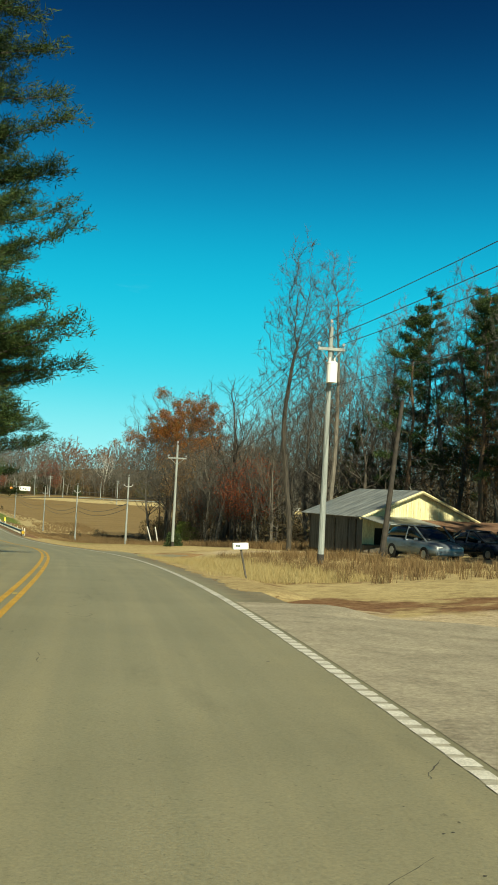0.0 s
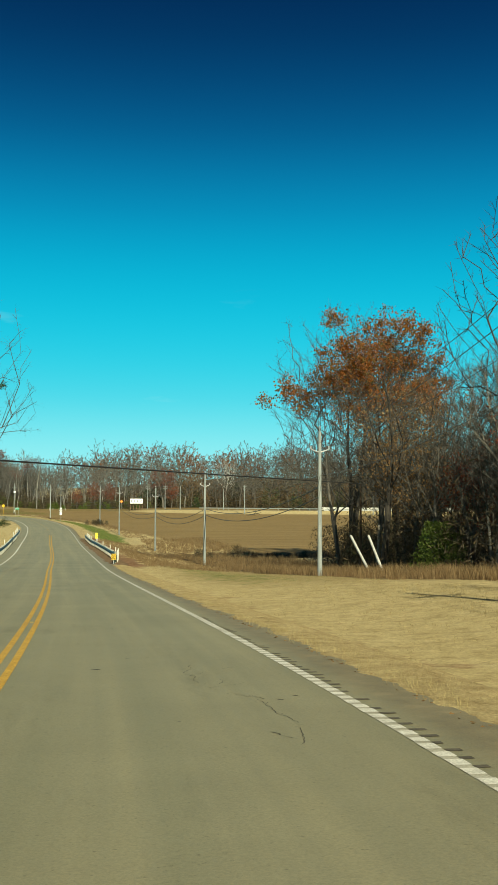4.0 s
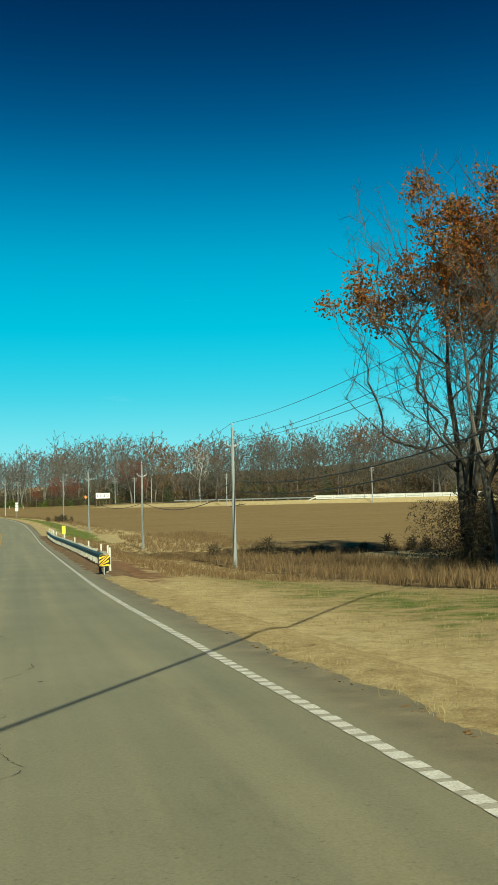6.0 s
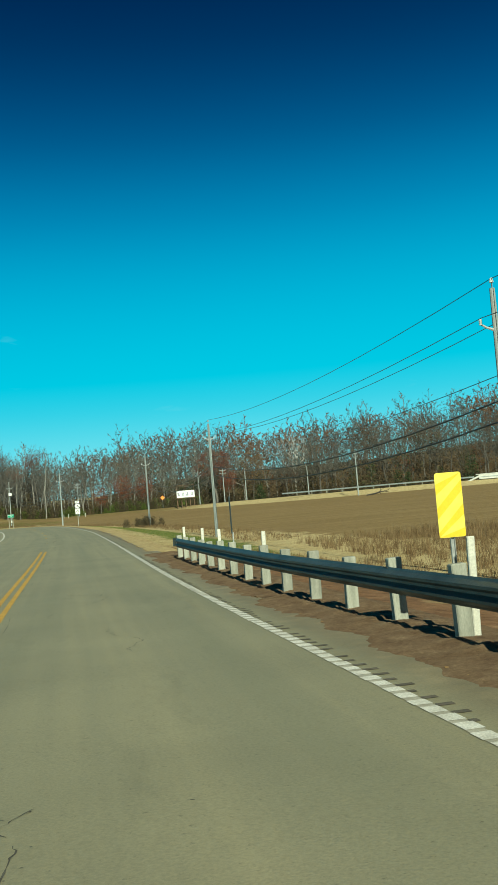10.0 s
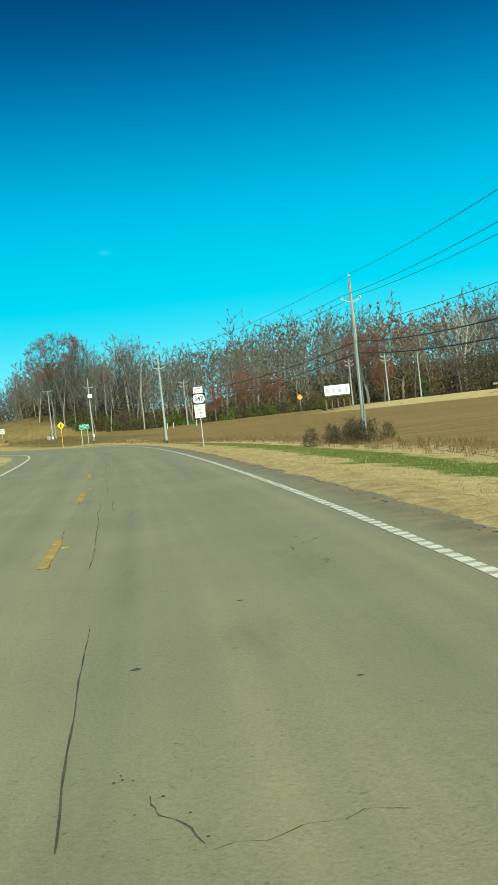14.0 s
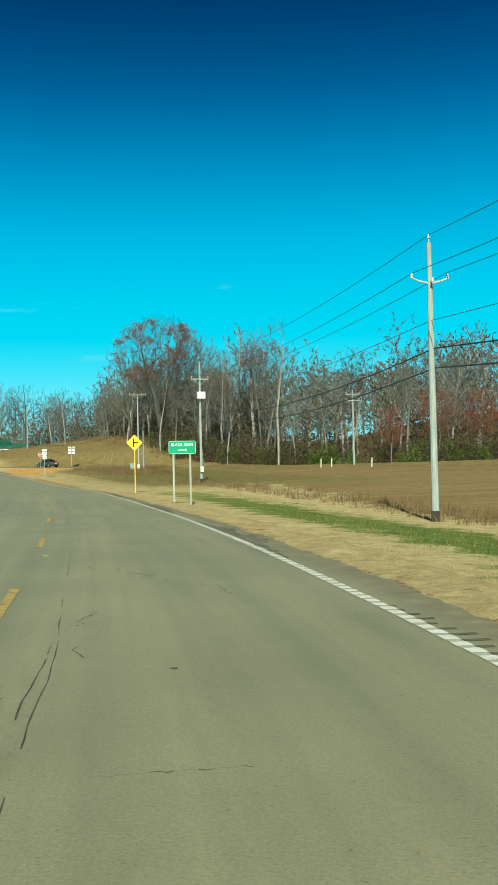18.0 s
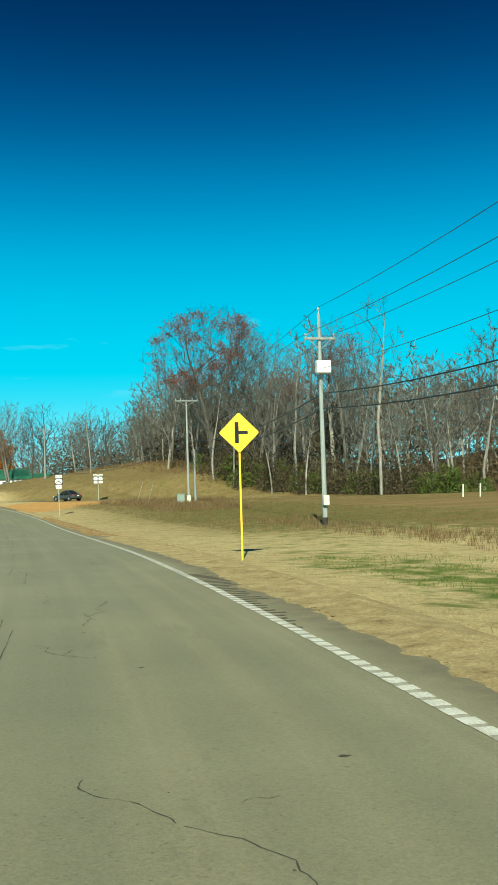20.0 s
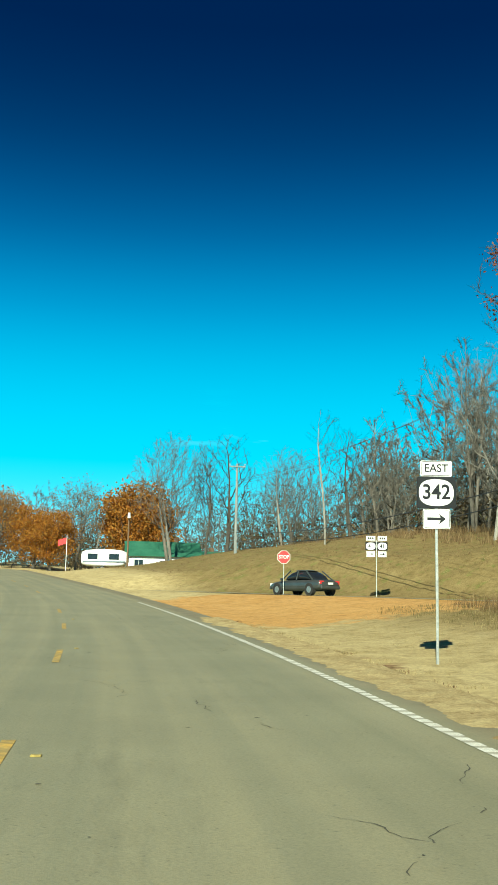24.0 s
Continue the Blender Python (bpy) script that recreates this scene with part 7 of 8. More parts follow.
thicket("mound_grass", spots_on(1500, 505, 575, 30, 42, 0.5, 1.2), 0.7, 9, M_GRASS_WEED, "tall dry grass along the top of the bank", 11, 0.016, 0.3, "grass")
thicket("verge_tufts", spots_on(420, 436, 497, 4.5, 5.8, 0.3, 1.0), 0.06, 16, M_GRASS_WEED, "low brown tufts in the crumbling verge", 19, 0.006, 0.6, "grass")
thicket("rough_grass", spots_on(6000, 425, 497, 10.5, 27, 0.3, 1.0), 0.16, 10, M_GRASS_OLIVE, "rough olive-brown grass round the last pole", 16, 0.006, 0.4, "grass")
thicket("tall_weeds", spots_on(420, 462, 497, 13, 21, 0.4, 1.1), 0.6, 26, M_GRASS_WEED, "dark weed clumps in front of the last pole", 17, 0.008, 0.3, "weeds")
thicket("tall_weeds", spots_on(500, 480, 498, 16, 26, 0.3, 1.0), 0.55, 9, M_GRASS_WEED, "brown weeds round the last pole", 12, 0.012, 0.3, "weeds")
thicket("left_grass", spots_on(4500, 0, 330, -11, -5.4, 0.4, 1.2), 0.18, 5, M_GRASS_DRY, "dry grass left of the road", 13, 0.010, 0.5, "grass")
# dead leaves and clods at the pavement edge
V, F = [], []
for _ in range(9000):
    s = rg.uniform(20, 495)
    o = 4.5 + abs(rg.gauss(0, 0.28))
    if 50 < s < 72:
        continue
    p = along(s, o)
    z = p.z - 0.01 - 0.07 * max(0, o - 4.5)
    k = rg.uniform(0.012, 0.045)
    a = rg.random() * 6.283
    e = len(V)
    for j in range(4):
        b = a + j * 1.5708
        V.append((p.x + math.cos(b) * k, p.y + math.sin(b) * k * 0.7, z + rg.uniform(0, 0.03)))
    F.append((e, e + 1, e + 2, e + 3))
tagged(new("edge_litter", mesh_from("edge_litter", V, F, M_LEAF_BROWN)), "dead leaves and clods along the pavement edge", "litter", kind="stuff")


# ---- shed and yard ----
M_TIN = surface("weathered_tin_roof", (0.22, 0.25, 0.25), (0.42, 0.45, 0.44), 0.8, 0.5, 0.4, fine=6, fine_amt=0.35, stretch=(0.6, 3, 1))
M_CREAM = surface("peeling_cream_boards", (0.62, 0.55, 0.30), (0.80, 0.74, 0.46), 1.5, 0.85, fine=9, fine_amt=0.35, stretch=(4, 4, 0.5))
# weathered grey, set darker to stand for shade on the shed's left wall
M_GREY_BOARD = surface("shade_dark_weathered_boards", (0.06, 0.06, 0.056), (0.14, 0.137, 0.128), 1.5, 0.9, fine=10, fine_amt=0.35, stretch=(5, 5, 0.4), spread=0.2)
M_DARK_IN = surface("interior_shade", (0.02, 0.02, 0.02), (0.035, 0.032, 0.03), 3, 0.9)
M_RUST = surface("rusty_tin", (0.14, 0.075, 0.045), (0.27, 0.16, 0.10), 1.5, 0.8, 0.2, fine=8)
M_WHITE_WALL = surface("white_siding", (0.70, 0.71, 0.69), (0.80, 0.81, 0.79), 1.0, 0.7, fine=6, fine_amt=0.12)
M_GREEN_ROOF = surface("green_metal_roof", (0.035, 0.16, 0.10), (0.06, 0.22, 0.14), 0.6, 0.5, 0.2, fine=5, fine_amt=0.2)
M_GLASS_DARK = surface("dark_window_glass", (0.012, 0.015, 0.018), (0.02, 0.024, 0.028), 2, 0.06, fine_amt=0.05, bump=0.0, spec=0.6)
M_TYRE = surface("tyre_rubber", (0.014, 0.014, 0.014), (0.028, 0.027, 0.026), 8, 0.9)
M_RIM = surface("alloy_rim", (0.36, 0.37, 0.37), (0.48, 0.49, 0.49), 8, 0.35, 0.8, fine_amt=0.1)
M_CONCRETE = surface("pale_concrete", (0.56, 0.56, 0.52), (0.70, 0.70, 0.66), 0.6, 0.85, fine=6)

SH = pose(8.6, 69.6, 0, 0, 0, 26)
zsh = ground_at(7, 67)
shed = thing("shed", Matrix.Translation((0, 0, zsh)) @ SH, "run-down shed with cream gable and weathered tin roof", "shed")
W, L, EV, AP = 8.4, 6.8, 2.5, 4.2     # width, depth, eaves, ridge
# gable of upright boards, each its own
nb = 46
for i in range(nb):
    x0, x1 = -W / 2 + W * i / nb, -W / 2 + W * (i + 1) / nb
    xm = (x0 + x1) / 2
    top = EV + (AP - EV) * (1 - abs(xm) / (W / 2)) - 0.06
    low = 1.7 if xm > -3.2 else 0.0
    bm = fresh()
    box(bm, (x1 - x0 - 0.012, 0.03, top - low), (xm, -L / 2 + rng.uniform(-0.006, 0.006), (top + low) / 2))
    part("gable_board", bm, M_CREAM if xm > -4.9 else M_GREY_BOARD, shed)
bm = fresh()
box(bm, (0.16, L, EV), (-W / 2 + 0.08, 0, EV / 2))
part("side_wall", bm, M_GREY_BOARD, shed, "grey board wall with shade put into its colour")
bm = fresh()
box(bm, (0.16, L, EV), (W / 2 - 0.08, 0, EV / 2))
part("side_wall", bm, M_GREY_BOARD, shed)
bm = fresh()
box(bm, (W, 0.16, EV), (0, L / 2 - 0.08, EV / 2))
part("back_wall", bm, M_GREY_BOARD, shed)
# near-black sheet in place of the deep shade inside the front
bm = fresh()
box(bm, (W - 0.4, 0.05, 1.9), (0.6, -L / 2 + 0.9, 0.95))
part("dark_recess", bm, M_DARK_IN, shed, "dark sheet standing for shade in the open front")
for sx in (-1, 1):
    for j in range(12):
        y0 = -L / 2 - 0.45 + (L + 0.9) * j / 12
        y1 = -L / 2 - 0.45 + (L + 0.9) * (j + 1) / 12 + 0.06
        a, b = Vector((0, 0, AP + 0.02)), Vector((sx * (W / 2 + 0.5), 0, EV - 0.14))
        d = b - a
        bm = fresh()
        box(bm, (d.length, y1 - y0, 0.03), ((a + b) / 2 + Vector((0, (y0 + y1) / 2, 0.006 * (j % 2)))), Matrix.Rotation(math.atan2(-d.z, d.x) if sx > 0 else math.atan2(-d.z, d.x), 4, "Y"))
        part("roof_sheet", bm, M_TIN, shed)
    a, b = Vector((0, -L / 2 - 0.46, AP - 0.06)), Vector((sx * (W / 2 + 0.5), -L / 2 - 0.46, EV - 0.22))
    bm = fresh()
    rod(bm, a, b, 0.09, sides=4)
    part("verge_board", bm, M_CREAM, shed)
for y, w in ((-2.2, 0.9), (0.6, 1.3)):
    bm = fresh()
    box(bm, (0.06, w, 2.1), (-W / 2 - 0.02, y, 1.05))
    dr = part("door", bm, M_GREY_BOARD, shed, "weathered plank door")
    for e in (-w / 2, w / 2):
        bm = fresh()
        box(bm, (0.1, 0.1, 2.2), (-W / 2 - 0.03, y + e, 1.1))
        part("door_post", bm, M_DARK_POST, dr)
# lean-to in front, of patched tin
bm = fresh()
box(bm, (4.2, 3.2, 0.06), (-2.6, -L / 2 - 1.6, 2.25), Matrix.Rotation(radians(7), 4, "X"), bevel=0.01)
part("lean_to_roof", bm, M_TIN, shed, "patched tin lean-to roof")
for x, y in ((-4.3, -3.0), (-2.6, -3.0), (-0.7, -3.0)):
    bm = fresh()
    box(bm, (0.12, 0.12, 2.1), (x, -L / 2 + y, 1.05))
    part("lean_to_post", bm, M_DARK_POST, shed)
bm = fresh()
box(bm, (1.5, 0.05, 1.7), (-1.6, -L / 2 - 2.9, 0.85))
part("tin_panel", bm, M_RUST, shed, "rusty tin panel")
bm = fresh()
box(bm, (6.4, 3.4, 0.06), (3.2, -L / 2 - 1.9, 2.05), Matrix.Rotation(radians(9), 4, "X"), bevel=0.01)
part("lean_to_roof", bm, M_RUST, shed, "sagging rusty lean-to roof")
bm = fresh()
for x in (0.4, 3.2, 6.0):
    box(bm, (0.12, 0.12, 1.9), (x, -L / 2 - 3.4, 0.95))
part("lean_to_post", bm, M_DARK_POST, shed)
bm = fresh()
for i in range(5):
    box(bm, (rng.uniform(0.7, 1.6), 0.5, rng.uniform(0.3, 0.9)), (rng.uniform(-4, -0.5), -L / 2 - 0.5, 0.4), Matrix.Rotation(rng.uniform(-0.3, 0.3), 4, "Z"), bevel=0.04)
part("stored_junk", bm, M_DARK_POST, shed, "dark heap of stored things")


# ---- vehicles ----
def hull(sections, material, name, parent, label=""):
    """sections along x: (x, [(y, z) half outline from keel to top])."""
    V, F = [], []
    k = len(sections[0][1])
    for x, prof in sections:
        for y, z in prof:
            V.append((x, y, z))
        for y, z in prof[::-1]:
            V.append((x, -y, z))
    m = 2 * k
    for i in range(len(sections) - 1):
        for j in range(m):
            F.append((i * m + j, i * m + (j + 1) % m, (i + 1) * m + (j + 1) % m, (i + 1) * m + j))
    F.append(tuple(range(m))[::-1])
    F.append(tuple((len(sections) - 1) * m + j for j in range(m)))
    me = mesh_from(name, V, F, material)
    bm = bmesh.new()
    bm.from_mesh(me)
    bmesh.ops.recalc_face_normals(bm, faces=bm.faces)
    bm.to_mesh(me)
    bm.free()
    for p in me.polygons:
        p.use_smooth = True
    ob = part(name, me, None, parent, label)
    md = ob.modifiers.new("round", "SUBSURF")
    md.levels = md.render_levels = 1
    return ob


def wheel(parent, x, y, r, w):
    s = 1 if y > 0 else -1
    bm = fresh()
    rod(bm, (x, y - w / 2, r), (x, y + w / 2, r), r, sides=20)
    bmesh.ops.bevel(bm, geom=[e for e in bm.edges if abs(e.verts[0].co.y - e.verts[1].co.y) < 1e-4], offset=0.03, segments=2, affect="EDGES")
    t = part("tyre", bm, M_TYRE, parent)
    bm = fresh()
    rod(bm, (x, y + s * (w / 2 - 0.04), r), (x, y + s * (w / 2 + 0.006), r), r * 0.66, r * 0.6, 16)
    rim = part("rim", bm, M_RIM, t)
    return t


def vehicle(name, m, paint, length, width, height, belt, kind, label):
    """x ahead. kind: saloon or van."""
    ob = thing(name, m, label, "car")
    h, w = length / 2, width / 2
    low = 0.28

    def prof(z0, z1, ww):
        return [(ww * 0.86, z0), (ww * 0.99, z0 + 0.12), (ww, (z0 + z1) / 2), (ww * 0.97, z1 - 0.08), (ww * 0.86, z1)]
    if kind == "saloon":
        body = [(-h, prof(low + 0.18, belt * 0.86, w * 0.84)), (-h + 0.14, prof(low + 0.02, belt * 0.99, w * 0.95)), (-h * 0.66, prof(low - 0.06, belt * 1.0, w)), (0, prof(low - 0.08, belt * 0.97, w)), (h * 0.5, prof(low - 0.06, belt * 0.95, w)), (h * 0.8, prof(low - 0.04, belt * 0.84, w * 0.96)), (h - 0.05, prof(low + 0.02, belt * 0.72, w * 0.84)), (h, prof(low + 0.16, belt * 0.6, w * 0.76))]
        cab = [(-h * 0.72, belt * 0.95, 0.80), (-h * 0.40, height, 0.70), (-h * 0.1, height + 0.02, 0.72), (h * 0.12, height - 0.01, 0.72), (h * 0.50, belt * 0.93, 0.84)]
    else:
        body = [(-h, prof(low + 0.15, belt * 0.95, w * 0.90)), (-h + 0.12, prof(low, belt, w * 0.97)), (-h * 0.5, prof(low - 0.06, belt, w)), (0, prof(low - 0.08, belt, w)), (h * 0.45, prof(low - 0.06, belt * 0.99, w)), (h * 0.8, prof(low - 0.03, belt * 0.88, w * 0.97)), (h - 0.06, prof(low + 0.02, belt * 0.76, w * 0.88)), (h, prof(low + 0.16, belt * 0.62, w * 0.80))]
        cab = [(-h * 0.97, belt * 0.96, 0.88), (-h * 0.86, height * 0.99, 0.80), (-h * 0.2, height + 0.03, 0.80), (h * 0.18, height, 0.79), (h * 0.62, belt * 0.95, 0.86)]
    hull(body, paint, "body", ob)
    # glass house and painted roof
    V = []
    for x, z, k in cab:
        V.append((x, w * k, z))
    secs = []
    for x, z, k in cab:
        zz = max(z, belt * 0.93 + 0.02)
        secs.append((x, [(w * 0.90, belt * 0.90), (w * (0.90 + k) / 2, (belt * 0.9 + zz) / 2), (w * k * 0.98, zz - 0.03), (w * k * 0.55, zz)]))
    hull(secs, M_GLASS_DARK, "glasshouse", ob, "dark tinted windows")
    rs = [(x, [(w * k * 0.99, z - 0.05), (w * k * 0.99, z - 0.01), (w * k * 0.9, z + 0.025), (w * k * 0.3, z + 0.035)]) for x, z, k in cab[1:4]]
    hull(rs, paint, "roof", ob)
    for sy in (-1, 1):
        for i in (0, len(cab) - 2):
            (x0, z0, k0), (x1, z1, k1) = cab[i], cab[i + 1]
            bm = fresh()
            rod(bm, (x0, sy * w * 0.90, max(z0, belt * 0.93)), (x1, sy * w * k1, z1 - 0.02), 0.045, sides=6)
            part("pillar", bm, paint, ob)
        bm = fresh()
        xm = -h * 0.12
        rod(bm, (xm, sy * w * 0.95, belt * 0.92), (xm, sy * w * 0.74, height - 0.02), 0.04, sides=6)
        part("pillar", bm, paint, ob)
        bm = fresh()
        box(bm, (0.10, 0.2, 0.13), (h * 0.38, sy * (w + 0.1), belt * 1.0), bevel=0.03)
        part("mirror", bm, paint, ob)
        for x in (-h * 0.62, h * 0.62):
            wheel(ob, x, sy * (w - 0.10), 0.32 if kind == "saloon" else 0.34, 0.21)
            # black disc that stands for the shaded gap round the tyre
            bm = fresh()
            rod(bm, (x, sy * (w - 0.24), 0.33), (x, sy * (w + 0.004), 0.33), 0.37, sides=18)
            part("arch_shade_disc", bm, M_TYRE, ob)
        bm = fresh()
        box(bm, (0.06, 0.34, 0.2), (-h + 0.08, sy * w * 0.68, belt * 0.80), bevel=0.02)
        part("tail_light", bm, M_SIGN_RED, ob, "red tail light")
        bm = fresh()
        box(bm, (0.12, 0.36, 0.15), (h - 0.10, sy * w * 0.62, belt * 0.66), bevel=0.02)
        part("headlight", bm, M_SIGN_WHITE, ob, "clear headlight")
        bm = fresh()
        box(bm, (length * 0.46, 0.02, 0.05), (-h * 0.02, sy * (w + 0.002), belt * 0.58), bevel=0.006)
        part("side_moulding", bm, paint, ob)
    for x, z in ((-h - 0.02, 0.45), (h - 0.02, 0.42)):
        bm = fresh()
        box(bm, (0.14, width * 0.84, 0.2), (x * 0.985, 0, z), bevel=0.05)
        part("bumper", bm, paint, ob)
    bm = fresh()
    box(bm, (0.02, 0.36, 0.12), (-h - 0.02, 0, belt * 0.74))
    part("plate_panel", bm, M_SIGN_WHITE, ob, "pale number plate")
    return ob


M_PAINT_GREY = surface("grey_green_car_paint", (0.075, 0.085, 0.085), (0.095, 0.105, 0.105), 2, 0.28, 0.5, fine_amt=0.06, bump=0.0)
M_PAINT_SILVER = surface("silver_blue_van_paint", (0.20, 0.24, 0.275), (0.25, 0.29, 0.325), 2, 0.3, 0.5, fine_amt=0.06, bump=0.0)
M_PAINT_DARK = surface("dark_blue_car_paint", (0.012, 0.018, 0.03), (0.02, 0.028, 0.045), 2, 0.25, 0.3, fine_amt=0.06, bump=0.0)
vehicle("sedan", pose(-196.5, 480.0, float(side_z([-196.5], 0)[0]) + 0.05, 0, 0, 158), M_PAINT_GREY, 4.7, 1.78, 1.43, 0.92, "saloon", "grey saloon car waiting on the side road")
vehicle("minivan", pose(8.2, 52.6, ground_at(8.2, 52.6), 0, 0, -66), M_PAINT_SILVER, 4.8, 1.95, 1.68, 1.05, "van", "silver-blue minivan parked in front of the shed")
vehicle("parked_car", pose(11.6, 54.5, ground_at(11.6, 54.5), 0, 0, -60), M_PAINT_DARK, 4.7, 1.8, 1.45, 0.94, "saloon", "dark blue car parked in the shade of the shed")

# leaning white board by the drive
wb = thing("mailbox_sign", pose(-0.88, 29.2, ground_at(-0.88, 29.2), 0, 0, 10), "small white board on a leaning post", "sign")
bm = fresh()
rod(bm, (0.30, 0, -0.3), (0.02, 0, 0.92), 0.03, sides=6)
part("post", bm, M_DARK_POST, wb)
bm = fresh()
box(bm, (0.44, 0.16, 0.19), (0, -0.03, 0.98), Matrix.Rotation(radians(-4), 4, "Y"), bevel=0.02)
part("box", bm, M_SIGN_WHITE, wb)
for k, c in ((-0.12, M_RAIL), (-0.05, M_RAIL)):
    bm = fresh()
    box(bm, (0.06, 0.003, 0.05), (k, -0.113, 0.99))
    part("colour_bar", bm, c, wb)

# ---- billboard beyond the field ----
bb = thing("billboard", pose(-100.2, 434.0, ground_at(-100.2, 434.0), 0, 0, 18), "low billboard with white panels on wooden posts", "billboard")
zb = 2.4
for x in (-2.2, -1.1, 0, 1.1, 2.2):
    bm = fresh()
    box(bm, (0.22, 0.22, zb + 2.2), (x, 0.25, (zb + 2.2) / 2 - 0.2), bevel=0.02)
    part("post", bm, M_POLE_BROWN, bb)
for i in range(4):
    bm = fresh()
    box(bm, (1.15, 0.08, 1.8), (-1.76 + 1.17 * i, 0, zb + 1.0), bevel=0.01)
    q = part("panel", bm, M_SIGN_WHITE, bb)
    for j in range(2):
        bm = fresh()
        box(bm, (rng.uniform(0.3, 0.6), 0.004, 0.45), (-1.76 + 1.17 * i + rng.uniform(-0.2, 0.2), -0.044, zb + 0.75 + 0.45 * j))
        part("dark_bar", bm, surface("faded_ink", (0.25, 0.28, 0.33), (0.4, 0.42, 0.45), 2, 0.7), q)
bm = fresh()
box(bm, (5.2, 0.5, 0.10), (0, -0.3, zb - 0.05))
part("catwalk", bm, M_POLE_BROWN, bb)
bm = fresh()
for x in (-2.3, 0.0, 2.3):
    rod(bm, (x, 0.2, zb + 1.8), (x, 0.2, zb + 3.3), 0.06, sides=6)
rod(bm, (-2.3, 0.2, zb + 3.25), (2.3, 0.2, zb + 3.25), 0.05, sides=6)
part("upper_frame", bm, M_POLE_BROWN, bb)

# orange roadside sign on the side road
og = thing("warning_sign", sign_pose(-111.2, 455.0, 15), "orange diamond sign beside the side road", "road sign")
posts(og, (0.0,), -0.3, 3.2)
bm = rounded_plate(0.9, 0.9, 0.05, 0.004)
bmesh.ops.rotate(bm, verts=bm.verts, matrix=Matrix.Rotation(radians(45), 3, "Y"))
bmesh.ops.translate(bm, verts=bm.verts, vec=(0, 0, 3.0))
part("panel", bm, M_SIGN_ORANGE, og)

# white bridge parapet on the side road, guard rail beside it
pr = thing("bridge_parapet", pose(-29, 394.0, side_z([-29], [0])[0] - 0.2, 0, 0, -9), "low white concrete bridge parapet on the side road", "parapet")
for i in range(9):
    bm = fresh()
    box(bm, (5.0, 0.35, 1.0), (2.6 + 5.1 * i, 0, 0.75), bevel=0.04)
    part("wall_section", bm, M_CONCRETE, pr)
    # raised grey strip along each wall section
    bm = fresh()
    box(bm, (4.2, 0.08, 0.16), (2.6 + 5.1 * i, -0.2, 0.72))
    part("recess", bm, M_GALV, pr)
bm = fresh()
box(bm, (47.0, 0.5, 0.16), (23, 0, 1.3), bevel=0.03)
part("coping", bm, M_CONCRETE, pr)
bm = fresh()
rod(bm, (-2.2, -0.1, -0.1), (0.2, 0, 0.9), 0.22, sides=6)
part("end_block", bm, M_CONCRETE, pr)
fr = thing("guard_rail", pose(-30, 394.2, side_z([-30], [0])[0], 0, 0, 159), "pale steel guard rail along the side road", "guard rail", "guard rails")
for i in range(12):
    bm = fresh()
    box(bm, (3.8, 0.08, 0.3), (1.9 + 3.8 * i, 0, 0.62), bevel=0.02)
    part("rail_beam", bm, M_GALV, fr)
    bm = fresh()
    box(bm, (0.15, 0.15, 0.9), (3.8 * i, -0.1, 0.35))
    part("post", bm, M_RAIL_POST, fr)

# ---- cabinets at the last pole ----
for x, y, w, h, lab, mt in ((-168.9, 457.6, 0.8, 0.95, "grey-green pad-mounted utility cabinet", surface("grey_green_cabinet", (0.22, 0.28, 0.25), (0.28, 0.34, 0.31), 2, 0.5)), (-168.0, 457.7, 0.4, 0.75, "pale telephone pedestal beside the pole", M_PALE_POST)):
    cb = thing("utility_cabinet", pose(x, y, ground_at(x, y), 0, 0, 30), lab, "cabinet")
    bm = fresh()
    box(bm, (w, 0.6 * w + 0.2, h), (0, 0, h / 2), bevel=0.03)
    part("body", bm, mt, cb)
    bm = fresh()
    box(bm, (w * 1.08, 0.66 * w + 0.22, 0.06), (0, 0, h), bevel=0.02)
    part("lid", bm, mt, cb)
    bm = fresh()
    box(bm, (w * 0.8, 0.012, h * 0.8), (0, -(0.3 * w + 0.105), h * 0.5))
    part("door", bm, mt, cb)
for k in range(2):
    gw = new("guy_wire_guard", tube_mesh("guy_wire_guard", [(-173.6 + k * 1.1, 456.4 + k * 0.5, ground_at(-173.6, 456.4) - 0.2), (-172.9 + k * 1.0, 456.8 + k * 0.5, ground_at(-173.6, 456.4) + 2.4)], 0.022, M_RAIL_POST))
    tagged(gw, "pale yellow guard on a guy wire", "guy wire", "guy guards")

# white stakes in the field, fallen limb
for x, y in ((-137.5, 446.5), (-136.0, 446.0), (-130.5, 444.0)):
    post_at(x, y, 1.1, 0.12, "field_stake", "white stake at the field's edge", group="field stakes", lean=4)
fl = thing("fallen_limb", pose(-52, 380, ground_at(-52, 380) + 0.1, 80, 0, 70), "fallen dead limb lying in the field", "branch")
tk, cw, tp = branching(8, 5.0, 0.16, 0.35, 1.3, 14)
part("trunk", mesh_from("trunk", tk.V, tk.F, M_BARK_DARK), None, fl)
part("crown", mesh_from("crown", cw.V, cw.F, M_BARK_DARK), None, fl)
for k, (x0, y0, x1, y1) in enumerate(((-13.6, 131.5, -12.0, 137), (-12.8, 131.2, -10.8, 136))):
    z = ground_at(x0, y0)
    st = new("leaning_stick", tube_mesh("leaning_stick", [(x0, y0, z - 0.1), (x1 - 3, y1, z + 2.2)], 0.09, M_BARK_SYC))
    tagged(st, "pale dead trunk leaning at the wood's edge", "branch", "leaning trunks")


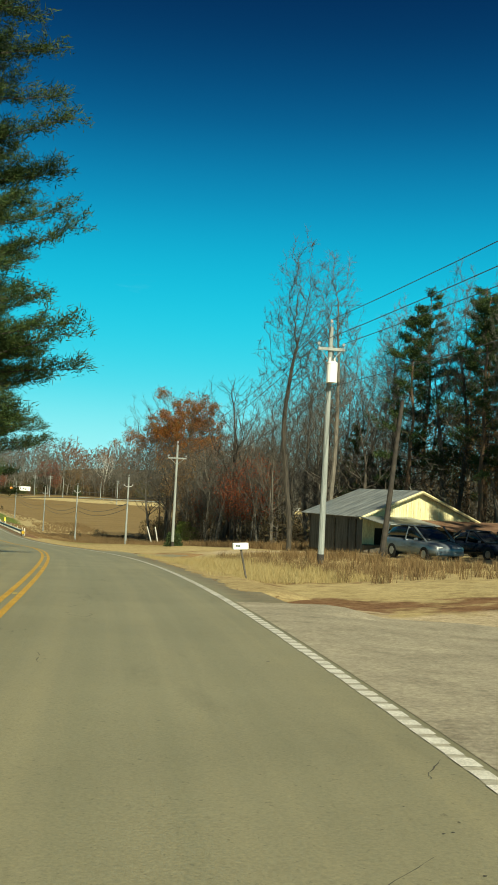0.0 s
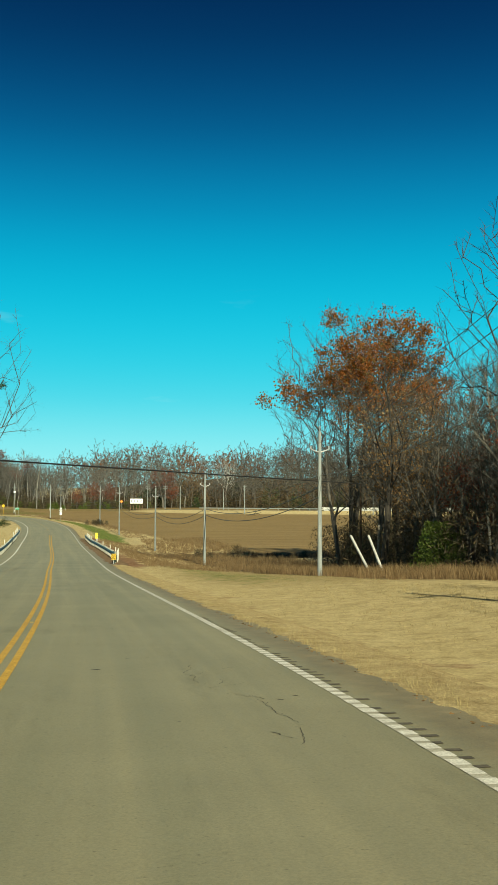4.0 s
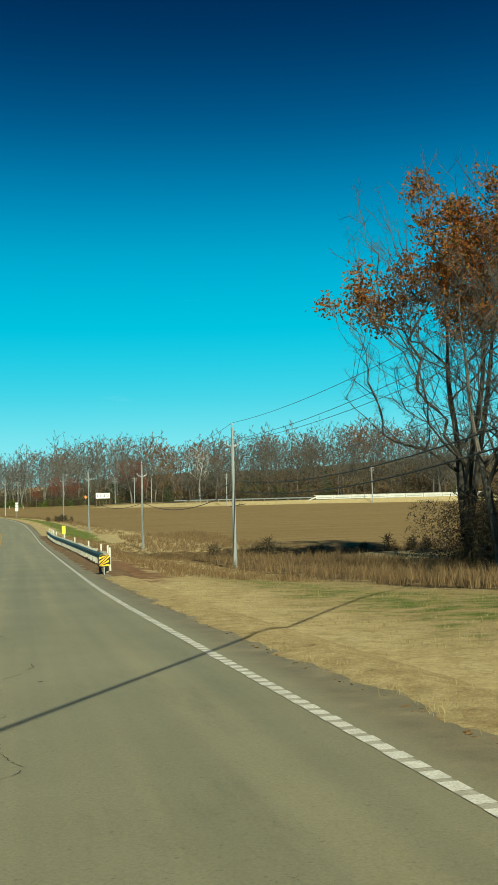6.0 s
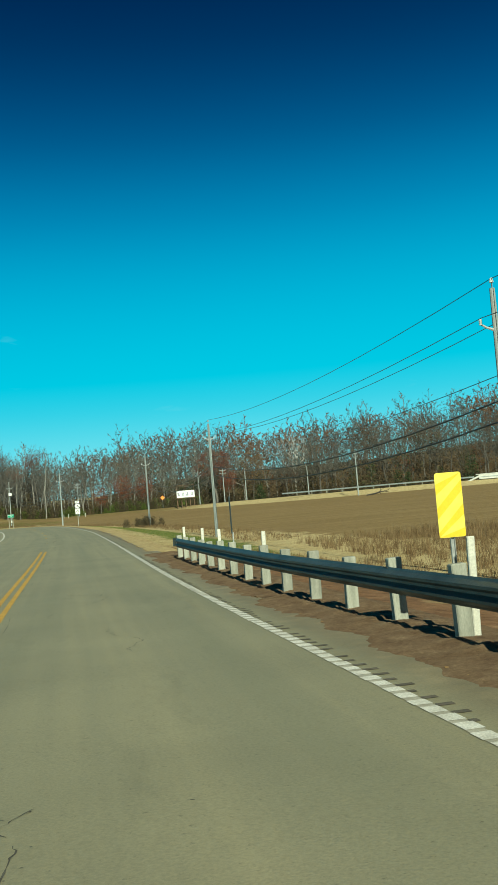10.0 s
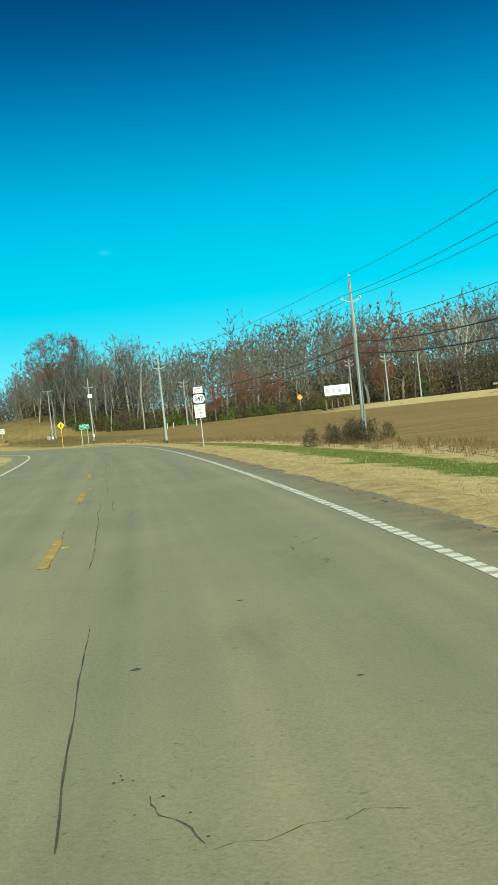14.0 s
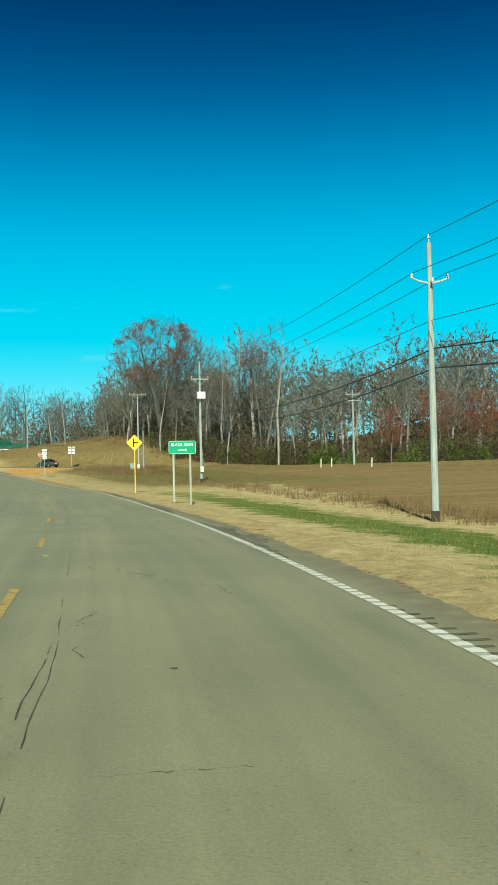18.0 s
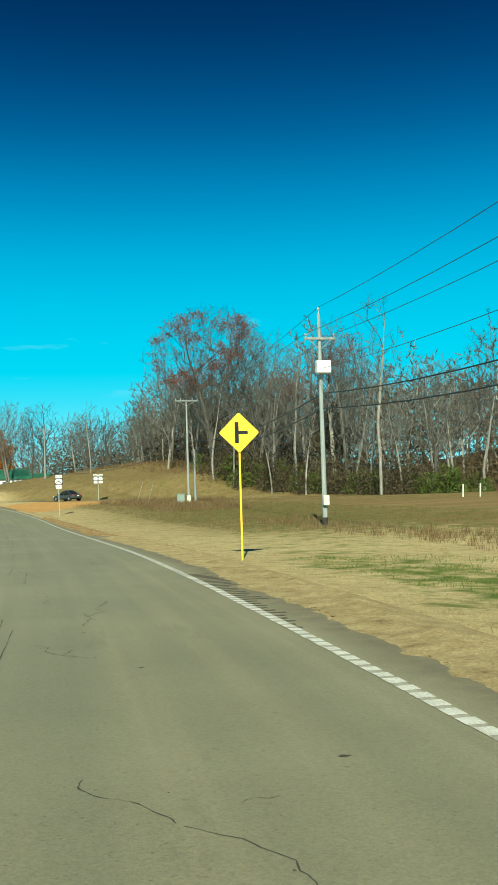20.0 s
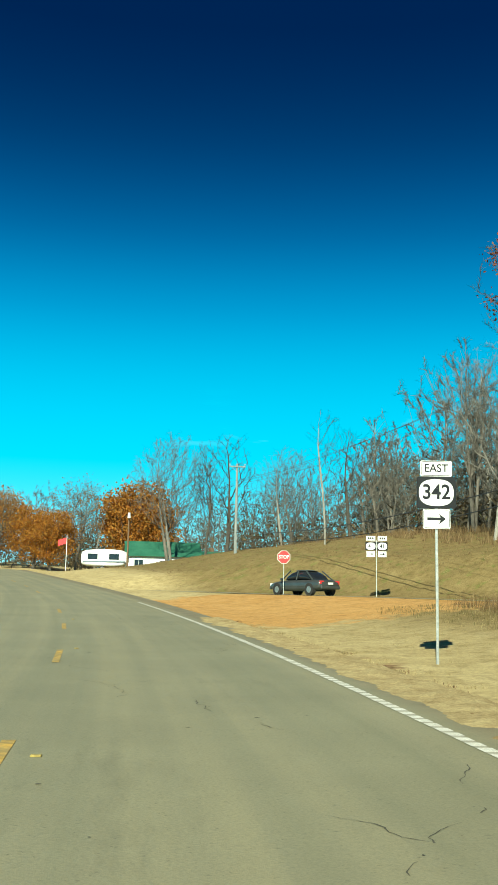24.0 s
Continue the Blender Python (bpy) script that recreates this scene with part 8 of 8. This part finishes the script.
# ---- houses ----
def house(x, y, yaw, w, d, wall, ridge, label, zlift=0.0, porch=False):
    z = ground_at(x, y) + zlift
    ob = thing("house", pose(x, y, z, 0, 0, yaw), label, "house")
    for nm, size, at in (("front_wall", (w, 0.2, wall), (0, -d / 2, wall / 2)), ("back_wall", (w, 0.2, wall), (0, d / 2, wall / 2)), ("side_wall", (0.2, d - 0.2, wall), (-w / 2 + 0.1, 0, wall / 2)), ("side_wall", (0.2, d - 0.2, wall), (w / 2 - 0.1, 0, wall / 2))):
        bm = fresh()
        box(bm, (size[0], size[1], size[2] + 0.8), (at[0], at[1], at[2] - 0.4))
        part(nm, bm, M_WHITE_WALL, ob)
    for sx in (-1, 1):
        bm = fresh()
        vs = [bm.verts.new(v) for v in ((sx * (w / 2 - 0.1), -d / 2, wall), (sx * (w / 2 - 0.1), d / 2, wall), (sx * (w / 2 - 0.1), 0, ridge))]
        f = bm.faces.new(vs)
        e = bmesh.ops.extrude_face_region(bm, geom=[f])
        bmesh.ops.translate(bm, verts=[v for v in e["geom"] if isinstance(v, bmesh.types.BMVert)], vec=(-sx * 0.15, 0, 0))
        part("gable", bm, M_WHITE_WALL, ob)
    for sy in (-1, 1):
        a, b = Vector((0, 0, ridge + 0.12)), Vector((0, sy * (d / 2 + 0.5), wall - 0.02))
        dd = b - a
        n = max(3, int(w / 0.9))
        for i in range(n):
            bm = fresh()
            box(bm, (w / n * 1.0 + 0.1, dd.length, 0.05), ((-w / 2 - 0.3 + (w + 0.6) * (i + 0.5) / n), (a.y + b.y) / 2, (a.z + b.z) / 2 + 0.008 * (i % 2)), Matrix.Rotation(math.atan2(dd.z, dd.y) if sy > 0 else math.atan2(dd.z, dd.y) + math.pi, 4, "X"))
            part("roof_sheet", bm, M_GREEN_ROOF, ob)
    for i, xx in enumerate(np.linspace(-w * 0.34, w * 0.34, max(2, int(w / 3)))):
        bm = fresh()
        if i == 1:
            box(bm, (0.95, 0.06, 2.05), (xx, -d / 2 - 0.11, 1.02))
            part("door", bm, M_GREY_BOARD, ob)
        else:
            box(bm, (1.1, 0.06, 1.2), (xx, -d / 2 - 0.11, 1.55))
            wi = part("window", bm, M_GLASS_DARK, ob)
            for bw, bh, bx, bz in ((1.26, 0.08, 0, 0.62), (1.26, 0.08, 0, -0.62), (0.08, 1.2, 0.6, 0), (0.08, 1.2, -0.6, 0), (0.04, 1.2, 0, 0)):
                bm = fresh()
                box(bm, (bw, 0.09, bh), (xx + bx, -d / 2 - 0.12, 1.55 + bz))
                part("frame", bm, M_SIGN_WHITE, wi)
    bm = fresh()
    box(bm, (0.6, 0.6, 1.0), (w * 0.2, 0.3, ridge + 0.2))
    part("chimney", bm, M_RUST, ob)
    return ob


house(-247.5, 538.0, 38, 9.5, 8.0, 2.6, 4.6, "white house with a green metal roof")
house(-250.5, 552.5, 50, 8.0, 7.0, 2.4, 3.9, "white outbuilding with a green metal roof")
cp = thing("camper", pose(-246.5, 524.5, ground_at(-246.5, 524.5), 0, 0, 30), "white camper trailer parked on the grass", "trailer")
secs = []
for x, z0, z1, ww in ((-2.9, 0.9, 2.2, 1.0), (-2.7, 0.6, 2.6, 1.12), (0, 0.5, 2.75, 1.18), (2.4, 0.55, 2.65, 1.12), (2.9, 1.0, 2.1, 1.0)):
    secs.append((x, [(ww * 0.9, z0), (ww, z0 + 0.2), (ww, (z0 + z1) / 2), (ww, z1 - 0.2), (ww * 0.8, z1)]))
hull(secs, M_SIGN_WHITE, "body", cp)
for x in (-1.4, 1.2):
    bm = fresh()
    box(bm, (1.2, 0.04, 0.7), (x, -1.17, 1.75), bevel=0.01)
    part("window", bm, M_GLASS_DARK, cp)
bm = fresh()
box(bm, (5.2, 0.03, 0.14), (0, -1.19, 1.15))
part("stripe", bm, M_PAINT_SILVER, cp)
for sy in (-1, 1):
    wheel(cp, -0.2, sy * 1.0, 0.33, 0.2)
bm = fresh()
rod(bm, (2.8, 0, 0.55), (4.0, 0, 0.5), 0.05, sides=6)
part("tow_bar", bm, M_GALV, cp)

# dusk-to-dawn lamp post and flag pole in the yard
lp = thing("yard_lamp", pose(-238.1, 517.8, ground_at(-238.1, 517.8), 0, 0, 40), "dark wooden lamp pole with a white lamp head", "lamp")
bm = fresh()
rod(bm, (0, 0, -0.4), (0, 0, 5.6), 0.11, 0.08, 8)
part("pole", bm, M_POLE_BROWN, lp)
bm = fresh()
rod(bm, (0, -0.3, 5.5), (0, -0.3, 6.1), 0.2, 0.12, 10)
part("lamp_head", bm, M_SIGN_WHITE, lp)
fp = thing("flag_pole", pose(-246.8, 517.5, ground_at(-246.8, 517.5), 0, 0, 30), "white flag pole with a small hanging flag", "flag pole")
bm = fresh()
rod(bm, (0, 0, -0.3), (0, 0, 4.2), 0.04, 0.03, 6)
part("pole", bm, M_SIGN_WHITE, fp)
bm = fresh()
for i in range(5):
    box(bm, (0.2, 0.02 + 0.03 * (i % 2), 0.7), (-0.15 - 0.19 * i, 0.03 * (i % 2), 3.5 - 0.06 * i))
part("flag", bm, M_SIGN_RED, fp)
